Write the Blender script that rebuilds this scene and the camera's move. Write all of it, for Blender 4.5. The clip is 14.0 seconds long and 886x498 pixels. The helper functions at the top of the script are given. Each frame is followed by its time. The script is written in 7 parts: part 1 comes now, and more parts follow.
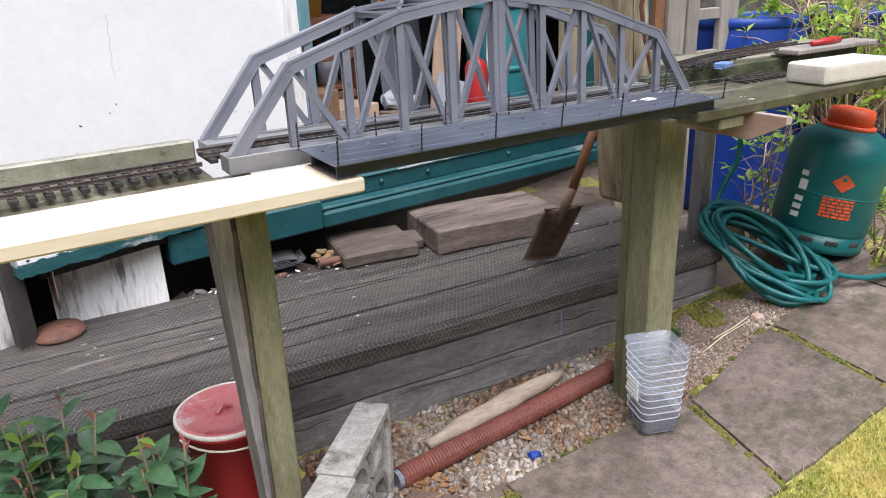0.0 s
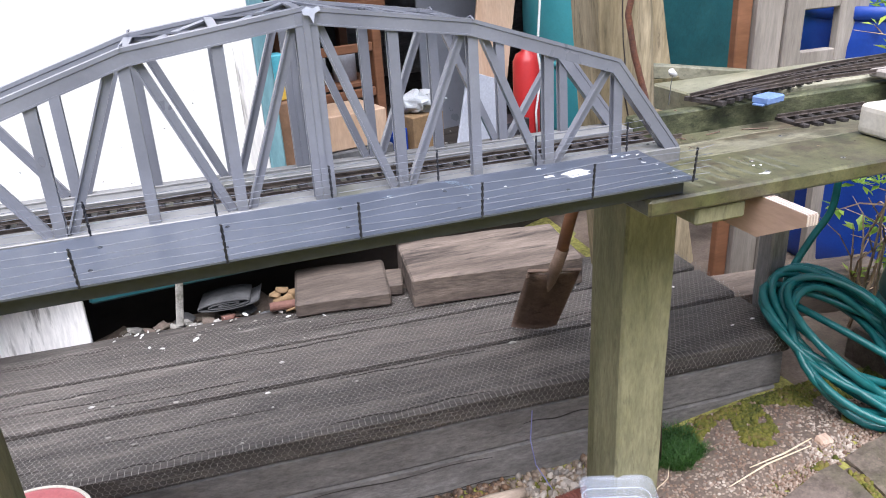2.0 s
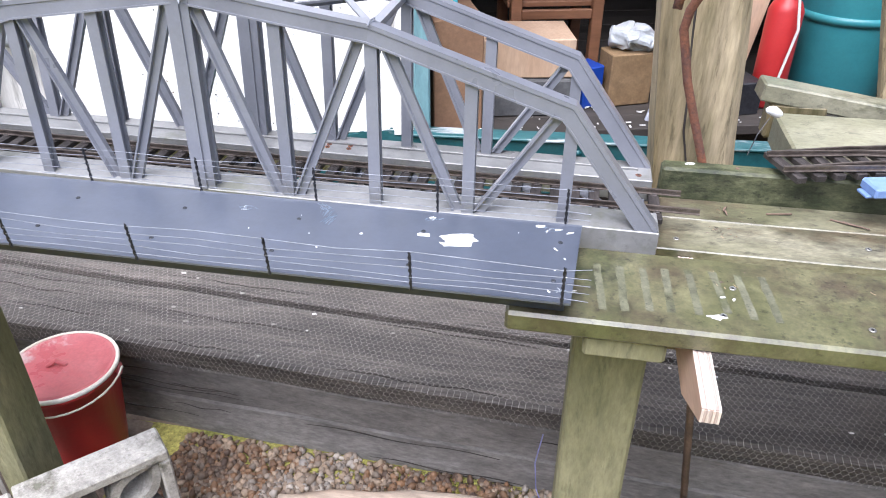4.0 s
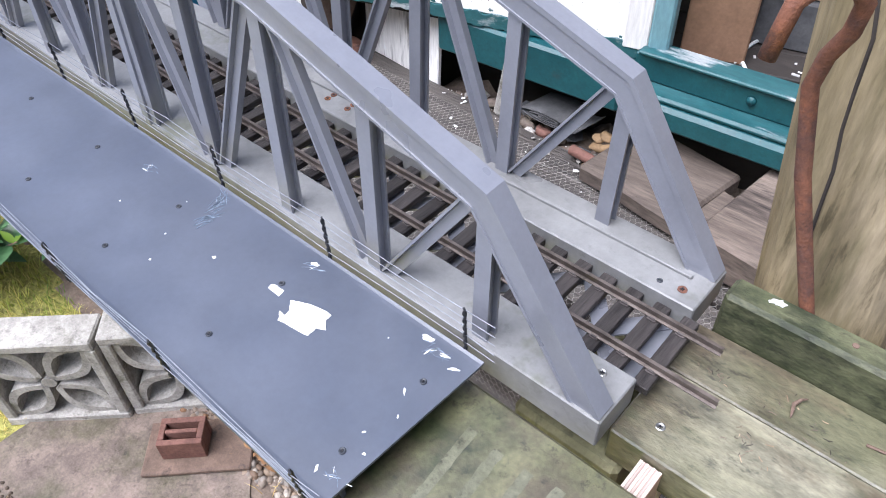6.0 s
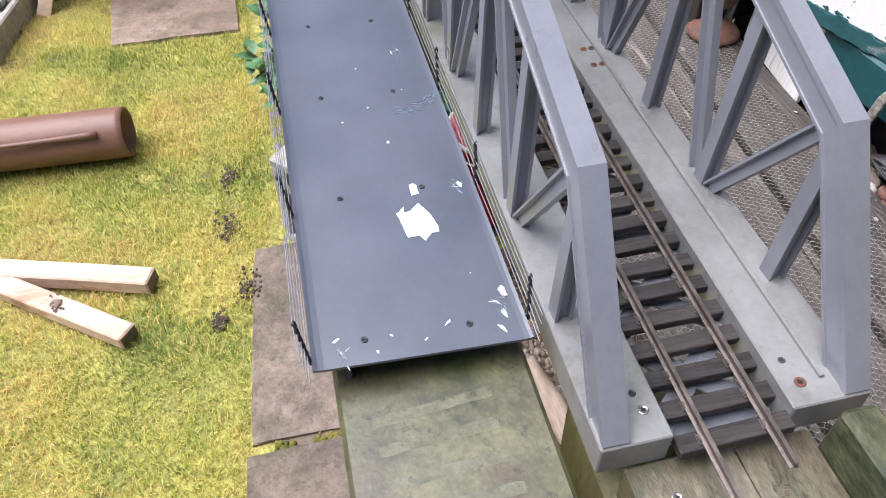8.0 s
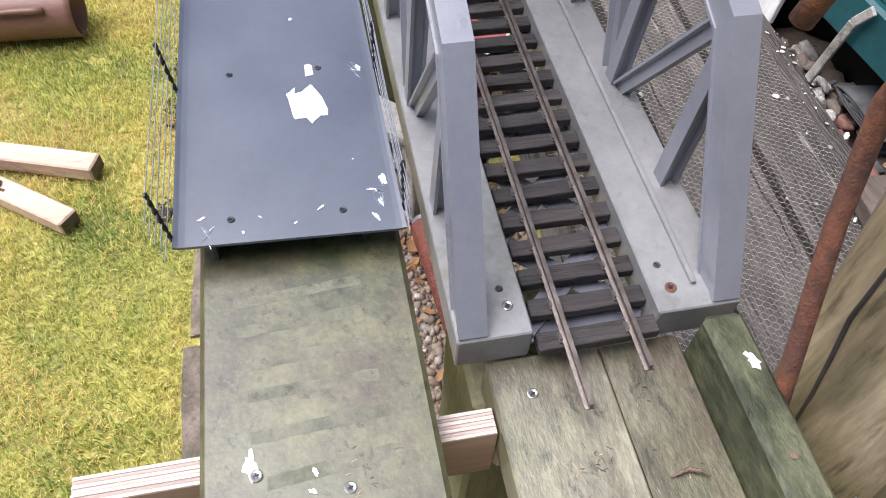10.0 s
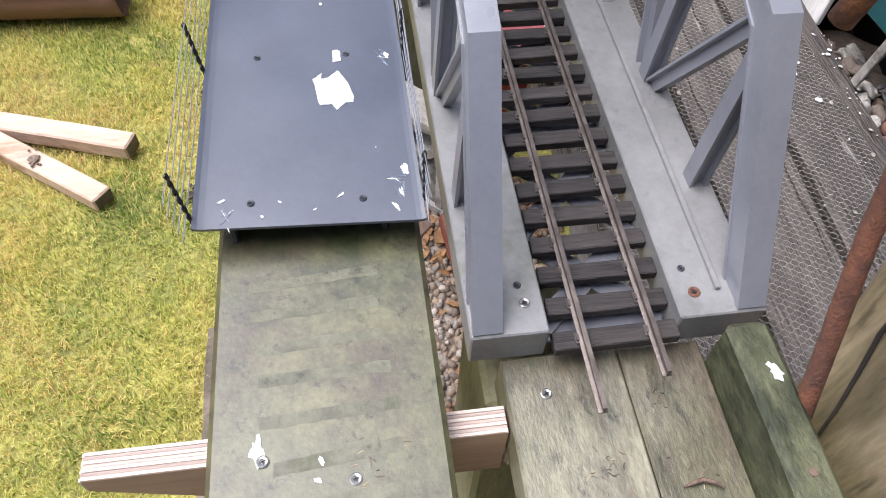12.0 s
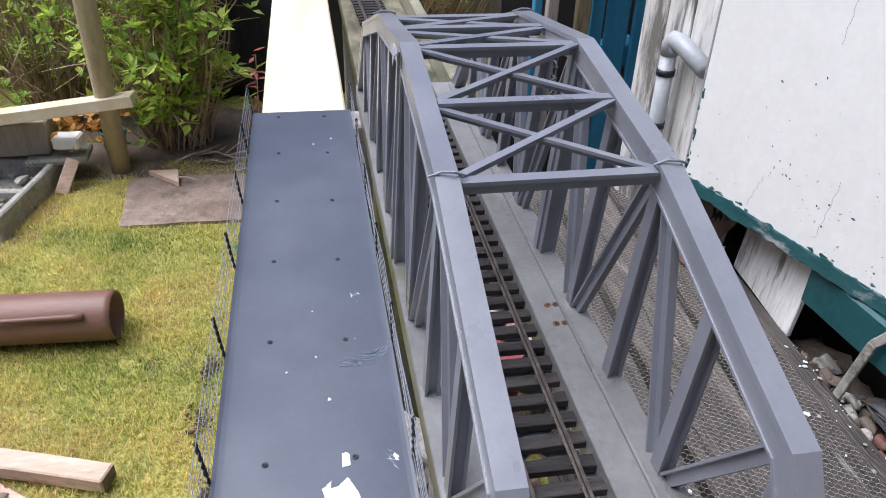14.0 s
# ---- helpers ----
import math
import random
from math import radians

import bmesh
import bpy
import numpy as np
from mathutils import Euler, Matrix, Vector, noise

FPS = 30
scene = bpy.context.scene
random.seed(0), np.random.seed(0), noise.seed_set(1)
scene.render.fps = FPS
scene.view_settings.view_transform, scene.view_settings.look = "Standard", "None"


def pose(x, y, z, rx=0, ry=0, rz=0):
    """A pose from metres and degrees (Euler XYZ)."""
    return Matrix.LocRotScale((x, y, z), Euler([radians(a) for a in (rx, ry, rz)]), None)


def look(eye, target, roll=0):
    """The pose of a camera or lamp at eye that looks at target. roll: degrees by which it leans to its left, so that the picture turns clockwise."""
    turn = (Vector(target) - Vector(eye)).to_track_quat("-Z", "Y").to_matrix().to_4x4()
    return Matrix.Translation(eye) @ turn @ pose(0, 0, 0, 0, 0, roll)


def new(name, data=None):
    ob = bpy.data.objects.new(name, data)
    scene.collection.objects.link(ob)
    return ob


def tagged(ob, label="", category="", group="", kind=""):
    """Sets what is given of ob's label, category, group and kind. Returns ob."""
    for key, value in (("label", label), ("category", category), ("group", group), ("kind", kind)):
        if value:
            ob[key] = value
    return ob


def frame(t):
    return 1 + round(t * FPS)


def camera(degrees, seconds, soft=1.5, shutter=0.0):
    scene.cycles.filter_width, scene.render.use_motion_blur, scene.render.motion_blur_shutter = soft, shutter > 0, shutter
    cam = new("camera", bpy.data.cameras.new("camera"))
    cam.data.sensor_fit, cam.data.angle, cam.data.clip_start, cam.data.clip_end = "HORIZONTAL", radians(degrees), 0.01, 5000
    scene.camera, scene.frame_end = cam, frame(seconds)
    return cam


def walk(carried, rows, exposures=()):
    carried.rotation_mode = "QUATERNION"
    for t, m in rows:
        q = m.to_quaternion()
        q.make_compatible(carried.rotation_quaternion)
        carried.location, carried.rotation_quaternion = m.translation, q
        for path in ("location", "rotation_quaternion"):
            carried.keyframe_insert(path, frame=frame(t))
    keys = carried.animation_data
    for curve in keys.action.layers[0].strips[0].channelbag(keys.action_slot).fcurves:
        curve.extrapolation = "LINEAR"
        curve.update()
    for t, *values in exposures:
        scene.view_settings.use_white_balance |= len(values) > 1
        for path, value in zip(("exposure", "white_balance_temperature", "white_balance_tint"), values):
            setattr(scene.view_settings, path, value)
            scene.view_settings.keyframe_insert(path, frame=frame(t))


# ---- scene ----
cam = camera(62.2, 14.0, 1.0)

PATH = [
    (0, (-1.499, -1.157, 0.309), (-0.529, 0.443, -0.398), -2.3),
    (0.5, (-1.322, -0.976, 0.339), (-0.299, 0.554, -0.443), -4.1),
    (1, (-1.136, -0.915, 0.333), (-0.181, 0.709, -0.336), -4.8),
    (1.5, (-0.866, -0.898, 0.352), (-0.185, 0.802, -0.452), -3.4),
    (2, (-0.669, -0.871, 0.352), (-0.111, 0.883, -0.432), -3.4),
    (2.5, (-0.476, -0.836, 0.389), (-0.071, 0.878, -0.559), -4.2),
    (3, (-0.282, -0.829, 0.42), (-0.151, 0.893, -0.588), -3.9),
    (3.2, (-0.235, -0.822, 0.433), (-0.17, 0.92, -0.547), -3.2),
    (5.3, (0.252, -0.261, 0.506), (-0.626, 0.911, -0.855), -0.4),
    (5.5, (0.253, -0.22, 0.501), (-0.668, 0.886, -0.887), -1.2),
    (6, (0.244, -0.116, 0.488), (-0.73, 0.931, -0.91), -2.1),
    (6.5, (0.255, -0.004, 0.485), (-0.917, 0.633, -1.005), -5.7),
    (7, (0.318, 0.022, 0.473), (-0.915, 0.412, -1.053), -5.8),
    (7.5, (0.34, 0.027, 0.468), (-0.945, 0.233, -1.051), -6.9),
    (8, (0.347, 0.033, 0.469), (-1.009, 0.309, -0.975), -1.7),
    (8.5, (0.36, 0.061, 0.46), (-0.943, 0.357, -1.028), -0.5),
    (9, (0.358, 0.093, 0.455), (-0.823, 0.347, -1.138), 2.4),
    (9.2, (0.361, 0.104, 0.45), (-0.814, 0.395, -1.142), 3.5),
    (11.5, (0.368, 0.122, 0.436), (-0.788, 0.358, -1.179), 3.0),
    (12, (0.362, 0.126, 0.434), (-0.805, 0.326, -1.177), 2.7),
    (12.5, (0.361, 0.132, 0.428), (-0.847, 0.334, -1.153), 2.9),
    (13, (0.338, 0.134, 0.448), (-1.089, 0.415, -0.926), 1.0),
    (13.5, (0.309, 0.126, 0.483), (-1.331, 0.442, -0.617), 1.2),
    (14, (0.281, 0.106, 0.51), (-1.38, 0.425, -0.558), 1.9),
]
walk(cam, [(t, look(eye, target, roll)) for t, eye, target, roll in PATH],
     [(0, 0.66, 5850, 14), (1, 0.68, 5900, 14), (2, 1.05, 5750, 14), (3, 1.38, 5750, 14), (5.5, 1.05, 5600, 14), (6.5, 1.06, 5700, 15), (7.2, 0.98, 5850, 14), (9, 0.85, 5950, 15), (12.6, 0.78, 5950, 15), (13.0, 0.95, 5950, 14), (13.4, 0.76, 5800, 14), (14, 0.5, 5750, 14)])

# ---- daylight: bright overcast sky ----
world = bpy.data.worlds.new("sky")
scene.world = world
world.use_nodes = True
wn = world.node_tree
sky = wn.nodes.new("ShaderNodeTexSky")
sky.sky_type, sky.sun_disc = "NISHITA", False
sky.sun_elevation, sky.sun_rotation = radians(66), radians(197)
sky.air_density, sky.dust_density, sky.ozone_density = 1.0, 5.0, 1.0
wn.links.new(sky.outputs[0], wn.nodes["Background"].inputs[0])
wn.nodes["Background"].inputs[1].default_value = 0.075
sun = new("sun", bpy.data.lights.new("sun", "SUN"))
sun.data.energy, sun.data.angle, sun.data.color = 3.5, radians(60), (1.0, 0.96, 0.91)
sun.matrix_world = look((-0.75, -2.15, 6), (0, 0.4, 0))

# ---- materials ----


def mat(name, a, b, scale=8.0, rough=0.6, bump=0.15, metal=0.0, fine=120.0, stretch=(1, 1, 1), c=None, cut=0.62,
        vary=0.12, gloss=0.5, bumpdist=0.003, mottle=0.0, dirt=0.0, stain=None, stain_scale=6.0):
    """Two colours mixed by a coarse noise, a fine grain over them, spots of a third colour, a little change from piece to piece."""
    m = bpy.data.materials.new(name)
    m.use_nodes = True
    n, l = m.node_tree.nodes, m.node_tree.links
    p = n["Principled BSDF"]
    tc, mp, info = n.new("ShaderNodeTexCoord"), n.new("ShaderNodeMapping"), n.new("ShaderNodeObjectInfo")
    l.new(tc.outputs["Object"], mp.inputs[0])
    mp.inputs["Scale"].default_value = stretch
    shift = n.new("ShaderNodeVectorMath")
    shift.operation = "SCALE"
    comb = n.new("ShaderNodeCombineXYZ")
    for i in range(3):
        l.new(info.outputs["Random"], comb.inputs[i])
    l.new(comb.outputs[0], shift.inputs[0])
    shift.inputs["Scale"].default_value = 13.7
    l.new(shift.outputs[0], mp.inputs["Location"])

    def noisy(s, detail, rough_=0.6):
        t = n.new("ShaderNodeTexNoise")
        t.inputs["Scale"].default_value, t.inputs["Detail"].default_value, t.inputs["Roughness"].default_value = s, detail, rough_
        l.new(mp.outputs[0], t.inputs["Vector"])
        return t.outputs["Fac"]

    def mix(fac, x, y, mode="MIX"):
        t = n.new("ShaderNodeMix")
        t.data_type, t.blend_type = "RGBA", mode
        for sock, val in ((t.inputs["Factor"], fac), (t.inputs["A"], x), (t.inputs["B"], y)):
            if hasattr(val, "is_linked"):
                l.new(val, sock)
            else:
                sock.default_value = (*val, 1) if isinstance(val, tuple) else val
        return t.outputs["Result"]

    def ramp(src, lo, hi, to0=0.0, to1=1.0):
        t = n.new("ShaderNodeMapRange")
        t.inputs["From Min"].default_value, t.inputs["From Max"].default_value = lo, hi
        t.inputs["To Min"].default_value, t.inputs["To Max"].default_value = to0, to1
        l.new(src, t.inputs["Value"])
        return t.outputs["Result"]

    coarse, grain = noisy(scale, 4), noisy(fine, 3)
    col = mix(ramp(coarse, 0.35, 0.65), a, b)
    if c is not None:
        col = mix(ramp(noisy(scale * 0.6, 6, 0.7), cut, cut + 0.08), col, c)
    if stain is not None:
        col = mix(ramp(noisy(stain_scale, 7, 0.72), 0.46, 0.62), col, stain)
    if mottle:
        patch = ramp(noisy(scale * 4.5, 8, 0.78), 0.36, 0.64, 1 - mottle, 1 + mottle * 0.7)
        gm = n.new("ShaderNodeCombineColor")
        for i in range(3):
            l.new(patch, gm.inputs[i])
        col = mix(1.0, col, gm.outputs[0], "MULTIPLY")
    if dirt:
        spot = ramp(noisy(fine * 0.32, 6, 0.75), 0.56, 0.66, 1.0, 1 - dirt)
        gd = n.new("ShaderNodeCombineColor")
        for i in range(3):
            l.new(spot, gd.inputs[i])
        col = mix(1.0, col, gd.outputs[0], "MULTIPLY")
    grey = n.new("ShaderNodeCombineColor")
    g = ramp(grain, 0.25, 0.75, 1 - vary, 1 + vary)
    for i in range(3):
        l.new(g, grey.inputs[i])
    col = mix(1.0, col, grey.outputs[0], "MULTIPLY")
    grey2 = n.new("ShaderNodeCombineColor")
    g2 = ramp(info.outputs["Random"], 0, 1, 1 - vary * 0.8, 1 + vary * 0.8)
    for i in range(3):
        l.new(g2, grey2.inputs[i])
    col = mix(1.0, col, grey2.outputs[0], "MULTIPLY")
    l.new(col, p.inputs["Base Color"])
    p.inputs["Metallic"].default_value = metal
    p.inputs["Specular IOR Level"].default_value = gloss
    l.new(ramp(coarse, 0.3, 0.7, max(rough - 0.08, 0.02), min(rough + 0.08, 1)), p.inputs["Roughness"])
    if bump:
        bn = n.new("ShaderNodeBump")
        bn.inputs["Strength"].default_value, bn.inputs["Distance"].default_value = bump, bumpdist
        l.new(grain, bn.inputs["Height"])
        l.new(bn.outputs[0], p.inputs["Normal"])
    return m


def bits(name, colours, rough=0.7, bump=0.0, fine=160.0, coarse=3.0, through_=0.0, patch=1.7):
    """Many small pieces in one mesh: each takes one of the colours, shaded by a coarse noise over the place."""
    m = bpy.data.materials.new(name)
    m.use_nodes = True
    n, l = m.node_tree.nodes, m.node_tree.links
    p = n["Principled BSDF"]
    geo, ramp, tc, big, grain = n.new("ShaderNodeNewGeometry"), n.new("ShaderNodeValToRGB"), n.new("ShaderNodeTexCoord"), n.new("ShaderNodeTexNoise"), n.new("ShaderNodeTexNoise")
    l.new(tc.outputs["Object"], big.inputs["Vector"])
    l.new(tc.outputs["Object"], grain.inputs["Vector"])
    big.inputs["Scale"].default_value, grain.inputs["Scale"].default_value = coarse, fine
    big.inputs["Detail"].default_value = 3
    add = n.new("ShaderNodeMath")
    add.operation = "MULTIPLY_ADD"
    l.new(big.outputs["Fac"], add.inputs[0])
    add.inputs[1].default_value = patch
    sub = n.new("ShaderNodeMath")
    sub.operation = "MULTIPLY_ADD"
    l.new(geo.outputs["Random Per Island"], sub.inputs[0])
    sub.inputs[1].default_value, sub.inputs[2].default_value = 0.55, 0.23 - 0.5 * patch
    l.new(sub.outputs[0], add.inputs[2])
    l.new(add.outputs[0], ramp.inputs[0])
    cr = ramp.color_ramp
    cr.elements[0].color, cr.elements[1].color = (*colours[0], 1), (*colours[-1], 1)
    cr.elements[0].position, cr.elements[1].position = 0.08, 0.92
    for i, c in enumerate(colours[1:-1]):
        e = cr.elements.new(0.08 + 0.84 * (i + 1) / (len(colours) - 1))
        e.color = (*c, 1)
    l.new(ramp.outputs[0], p.inputs["Base Color"])
    p.inputs["Roughness"].default_value = rough
    if through_:
        p.inputs["Subsurface Weight"].default_value = 0.0
        tr, mixs = n.new("ShaderNodeBsdfTranslucent"), n.new("ShaderNodeMixShader")
        l.new(ramp.outputs[0], tr.inputs["Color"])
        mixs.inputs[0].default_value = through_
        l.new(p.outputs[0], mixs.inputs[1])
        l.new(tr.outputs[0], mixs.inputs[2])
        l.new(mixs.outputs[0], n["Material Output"].inputs["Surface"])
    if bump:
        bn = n.new("ShaderNodeBump")
        bn.inputs["Strength"].default_value, bn.inputs["Distance"].default_value = bump, 0.002
        l.new(grain.outputs["Fac"], bn.inputs["Height"])
        l.new(bn.outputs[0], p.inputs["Normal"])
    return m


def clear(name, rough=0.05, tint=(0.95, 0.97, 1.0), alpha=0.25):
    m = bpy.data.materials.new(name)
    m.use_nodes = True
    p = m.node_tree.nodes["Principled BSDF"]
    p.inputs["Base Color"].default_value = (*tint, 1)
    p.inputs["Roughness"].default_value = rough
    p.inputs["Alpha"].default_value = alpha
    p.inputs["Specular IOR Level"].default_value = 0.8
    return m


M = {
    "grey_paint": mat("grey_paint", (0.176, 0.183, 0.212), (0.208, 0.216, 0.247), 9, 0.34, 0.05, fine=220, vary=0.05, c=(0.152, 0.159, 0.184), cut=0.68, mottle=0.06, gloss=0.95),
    "plate_paint": mat("plate_paint", (0.184, 0.184, 0.181), (0.238, 0.238, 0.235), 7, 0.34, 0.06, fine=160, vary=0.07, c=(0.145, 0.148, 0.118), cut=0.58, mottle=0.14, dirt=0.2, gloss=0.8),
    "deck_paint": mat("deck_paint", (0.062, 0.073, 0.100), (0.077, 0.089, 0.119), 4, 0.40, 0.04, fine=140, vary=0.05, c=(0.092, 0.107, 0.139), cut=0.70, mottle=0.12, gloss=1.0),
    "dark_paint": mat("dark_paint", (0.03, 0.034, 0.042), (0.05, 0.055, 0.065), 12, 0.5, 0.05),
    "bare_white": mat("bare_white", (0.72, 0.72, 0.70), (0.80, 0.80, 0.78), 30, 0.6, 0.1),
    "black_wire": mat("black_wire", (0.015, 0.016, 0.02), (0.03, 0.03, 0.035), 60, 0.45, 0.1),
    "wire": mat("wire", (0.15, 0.16, 0.185), (0.25, 0.265, 0.30), 40, 0.4, 0.02),
    "screw": mat("screw", (0.30, 0.30, 0.29), (0.42, 0.41, 0.38), 60, 0.35, 0.1, metal=0.8),
    "rust": mat("rust", (0.15, 0.066, 0.042), (0.25, 0.098, 0.050), 30, 0.85, 0.5, c=(0.36, 0.14, 0.055), cut=0.58, fine=420, mottle=0.3, stain=(0.12, 0.058, 0.044), stain_scale=45),
    "rust_dull": mat("rust_dull", (0.12, 0.08, 0.058), (0.20, 0.135, 0.10), 18, 0.8, 0.4, c=(0.075, 0.055, 0.045), cut=0.56, fine=240, mottle=0.2),
    "rust_lid": mat("rust_lid", (0.13, 0.060, 0.040), (0.20, 0.095, 0.065), 30, 0.75, 0.4, c=(0.09, 0.055, 0.045), cut=0.55, fine=260, mottle=0.2),
    "rail": mat("rail", (0.095, 0.078, 0.068), (0.17, 0.142, 0.125), 60, 0.4, 0.15, metal=0.5, fine=200),
    "tie": mat("tie", (0.016, 0.013, 0.012), (0.052, 0.044, 0.041), 60, 0.6, 0.9, stretch=(1, 0.10, 1), fine=420, vary=0.38, gloss=0.5, bumpdist=0.002),
    "chair": mat("chair", (0.05, 0.042, 0.04), (0.09, 0.075, 0.07), 60, 0.6, 0.1),
    "green_board": mat("green_board", (0.110, 0.108, 0.060), (0.245, 0.228, 0.158), 10, 0.46, 0.25, stretch=(0.45, 1, 1), c=(0.042, 0.052, 0.020), cut=0.54, fine=260, vary=0.24, mottle=0.40, gloss=0.7, dirt=0.65, stain=(0.095, 0.075, 0.045), stain_scale=13),
    "algae_board": mat("algae_board", (0.050, 0.060, 0.026), (0.125, 0.128, 0.068), 12, 0.6, 0.4, stretch=(0.5, 1, 1), c=(0.22, 0.21, 0.15), cut=0.60, fine=240, vary=0.25, mottle=0.40, dirt=0.6, stain=(0.025, 0.032, 0.012), stain_scale=14),
    "slat_ghost": mat("slat_ghost", (0.094, 0.096, 0.055), (0.146, 0.144, 0.098), 9, 0.46, 0.1, c=(0.058, 0.062, 0.026), cut=0.53, fine=230, mottle=0.36, dirt=0.6),
    "pale_board": mat("pale_board", (0.20, 0.195, 0.125), (0.32, 0.305, 0.22), 8, 0.5, 0.25, stretch=(0.6, 1, 1), c=(0.085, 0.088, 0.042), cut=0.58, fine=220, vary=0.14, mottle=0.26, dirt=0.45, gloss=0.7),
    "walk_board": mat("walk_board", (0.068, 0.071, 0.029), (0.122, 0.116, 0.058), 7, 0.45, 0.10, fine=230, vary=0.14, c=(0.032, 0.039, 0.013), cut=0.55, mottle=0.40, gloss=0.7, dirt=0.65, stain=(0.060, 0.048, 0.027), stain_scale=11),
    "post_green": mat("post_green", (0.15, 0.147, 0.075), (0.245, 0.23, 0.135), 9, 0.75, 0.4, stretch=(1, 1, 0.25), c=(0.085, 0.095, 0.035), cut=0.60, fine=150, vary=0.18, mottle=0.22, dirt=0.3),
    "post_grey": mat("post_grey", (0.27, 0.25, 0.235), (0.40, 0.375, 0.355), 12, 0.8, 0.4, stretch=(1, 1, 0.15), fine=160, vary=0.2, mottle=0.22, dirt=0.3),
    "new_wood": mat("new_wood", (0.70, 0.59, 0.41), (0.79, 0.69, 0.52), 7, 0.55, 0.12, stretch=(0.15, 1, 1), fine=90, vary=0.06, c=(0.66, 0.48, 0.27), cut=0.64, mottle=0.08),
    "lawn_wood": mat("lawn_wood", (0.56, 0.385, 0.28), (0.70, 0.53, 0.415), 7, 0.65, 0.2, stretch=(1, 0.2, 1), fine=90, vary=0.14, c=(0.30, 0.18, 0.10), cut=0.60, mottle=0.16, dirt=0.2),
    "old_timber": mat("old_timber", (0.056, 0.047, 0.041), (0.122, 0.105, 0.092), 12, 0.55, 1.0, stretch=(0.12, 1, 1), fine=190, vary=0.42, c=(0.31, 0.285, 0.26), cut=0.625, bumpdist=0.006, mottle=0.5, gloss=0.6, dirt=0.45),
    "dark_timber": mat("dark_timber", (0.150, 0.138, 0.127), (0.250, 0.234, 0.217), 7, 0.75, 0.5, stretch=(0.35, 1, 1), fine=120, vary=0.25, c=(0.34, 0.32, 0.30), cut=0.63, bumpdist=0.006, mottle=0.3),
    "block_timber": mat("block_timber", (0.100, 0.077, 0.062), (0.190, 0.150, 0.122), 10, 0.8, 0.6, stretch=(0.15, 1, 1), fine=150, vary=0.22, c=(0.055, 0.042, 0.035), cut=0.56, mottle=0.3, dirt=0.35),
    "white_paint": mat("white_paint", (0.90, 0.89, 0.87), (0.93, 0.92, 0.90), 6, 0.5, 0.14, fine=60, vary=0.02, c=(0.80, 0.79, 0.76), cut=0.72, mottle=0.03),
    "peeling": mat("peeling", (0.88, 0.86, 0.83), (0.70, 0.68, 0.65), 13, 0.7, 0.5, stretch=(1, 1, 0.12), fine=120, vary=0.12, c=(0.20, 0.185, 0.165), cut=0.53, mottle=0.12),
    "teal_paint": mat("teal_paint", (0.009, 0.062, 0.072), (0.016, 0.088, 0.098), 9, 0.42, 0.15, c=(0.035, 0.055, 0.055), cut=0.63, mottle=0.15, dirt=0.2),
    "butt_teal": mat("butt_teal", (0.035, 0.20, 0.235), (0.05, 0.25, 0.28), 3, 0.35, 0.05, vary=0.05, mottle=0.08),
    "teal_worn": mat("teal_worn", (0.014, 0.080, 0.090), (0.035, 0.115, 0.125), 16, 0.5, 0.2, stretch=(0.3, 1, 1), c=(0.36, 0.39, 0.40), cut=0.57, mottle=0.2),
    "teal_pale": mat("teal_pale", (0.13, 0.26, 0.30), (0.20, 0.36, 0.40), 12, 0.5, 0.1, c=(0.55, 0.60, 0.60), cut=0.60, stretch=(1, 1, 0.25), mottle=0.12),
    "red_plastic": mat("red_plastic", (0.40, 0.022, 0.024), (0.48, 0.03, 0.03), 6, 0.4, 0.04, vary=0.05),
    "red_lid": mat("red_lid", (0.50, 0.10, 0.11), (0.58, 0.17, 0.175), 9, 0.3, 0.1, c=(0.66, 0.46, 0.44), cut=0.6),
    "cream": mat("cream", (0.66, 0.60, 0.50), (0.74, 0.69, 0.60), 14, 0.45, 0.05),
    "concrete": mat("concrete", (0.29, 0.275, 0.245), (0.42, 0.40, 0.365), 9, 0.9, 0.6, c=(0.145, 0.14, 0.11), cut=0.57, fine=170, vary=0.18, mottle=0.26, dirt=0.35),
    "ochre": mat("ochre", (0.17, 0.105, 0.05), (0.25, 0.165, 0.085), 9, 0.8, 0.3, mottle=0.2),
    "slab": mat("slab", (0.128, 0.097, 0.079), (0.205, 0.161, 0.132), 4, 0.8, 0.5, c=(0.28, 0.23, 0.19), cut=0.60, fine=150, vary=0.2, mottle=0.36, dirt=0.4, stain=(0.095, 0.082, 0.054), stain_scale=7),
    # copy of slab, pinker, lightened to offset the shade on the far slab
    "slab_lightened": mat("slab_lightened", (0.27, 0.195, 0.155), (0.37, 0.28, 0.225), 4, 0.8, 0.5, c=(0.44, 0.35, 0.285), cut=0.60, fine=150, vary=0.2, mottle=0.24, dirt=0.3, stain=(0.20, 0.15, 0.11), stain_scale=7),
    "soil": mat("soil", (0.13, 0.097, 0.075), (0.20, 0.155, 0.12), 14, 0.95, 0.8, fine=110, vary=0.25, c=(0.08, 0.06, 0.045), cut=0.6),
    "dark_soil": mat("dark_soil", (0.050, 0.036, 0.026), (0.095, 0.070, 0.050), 20, 0.95, 0.8, fine=140, vary=0.3),
    "land_pipe": mat("land_pipe", (0.145, 0.043, 0.03), (0.205, 0.068, 0.046), 14, 0.6, 0.1, c=(0.13, 0.075, 0.06), cut=0.6, mottle=0.12),
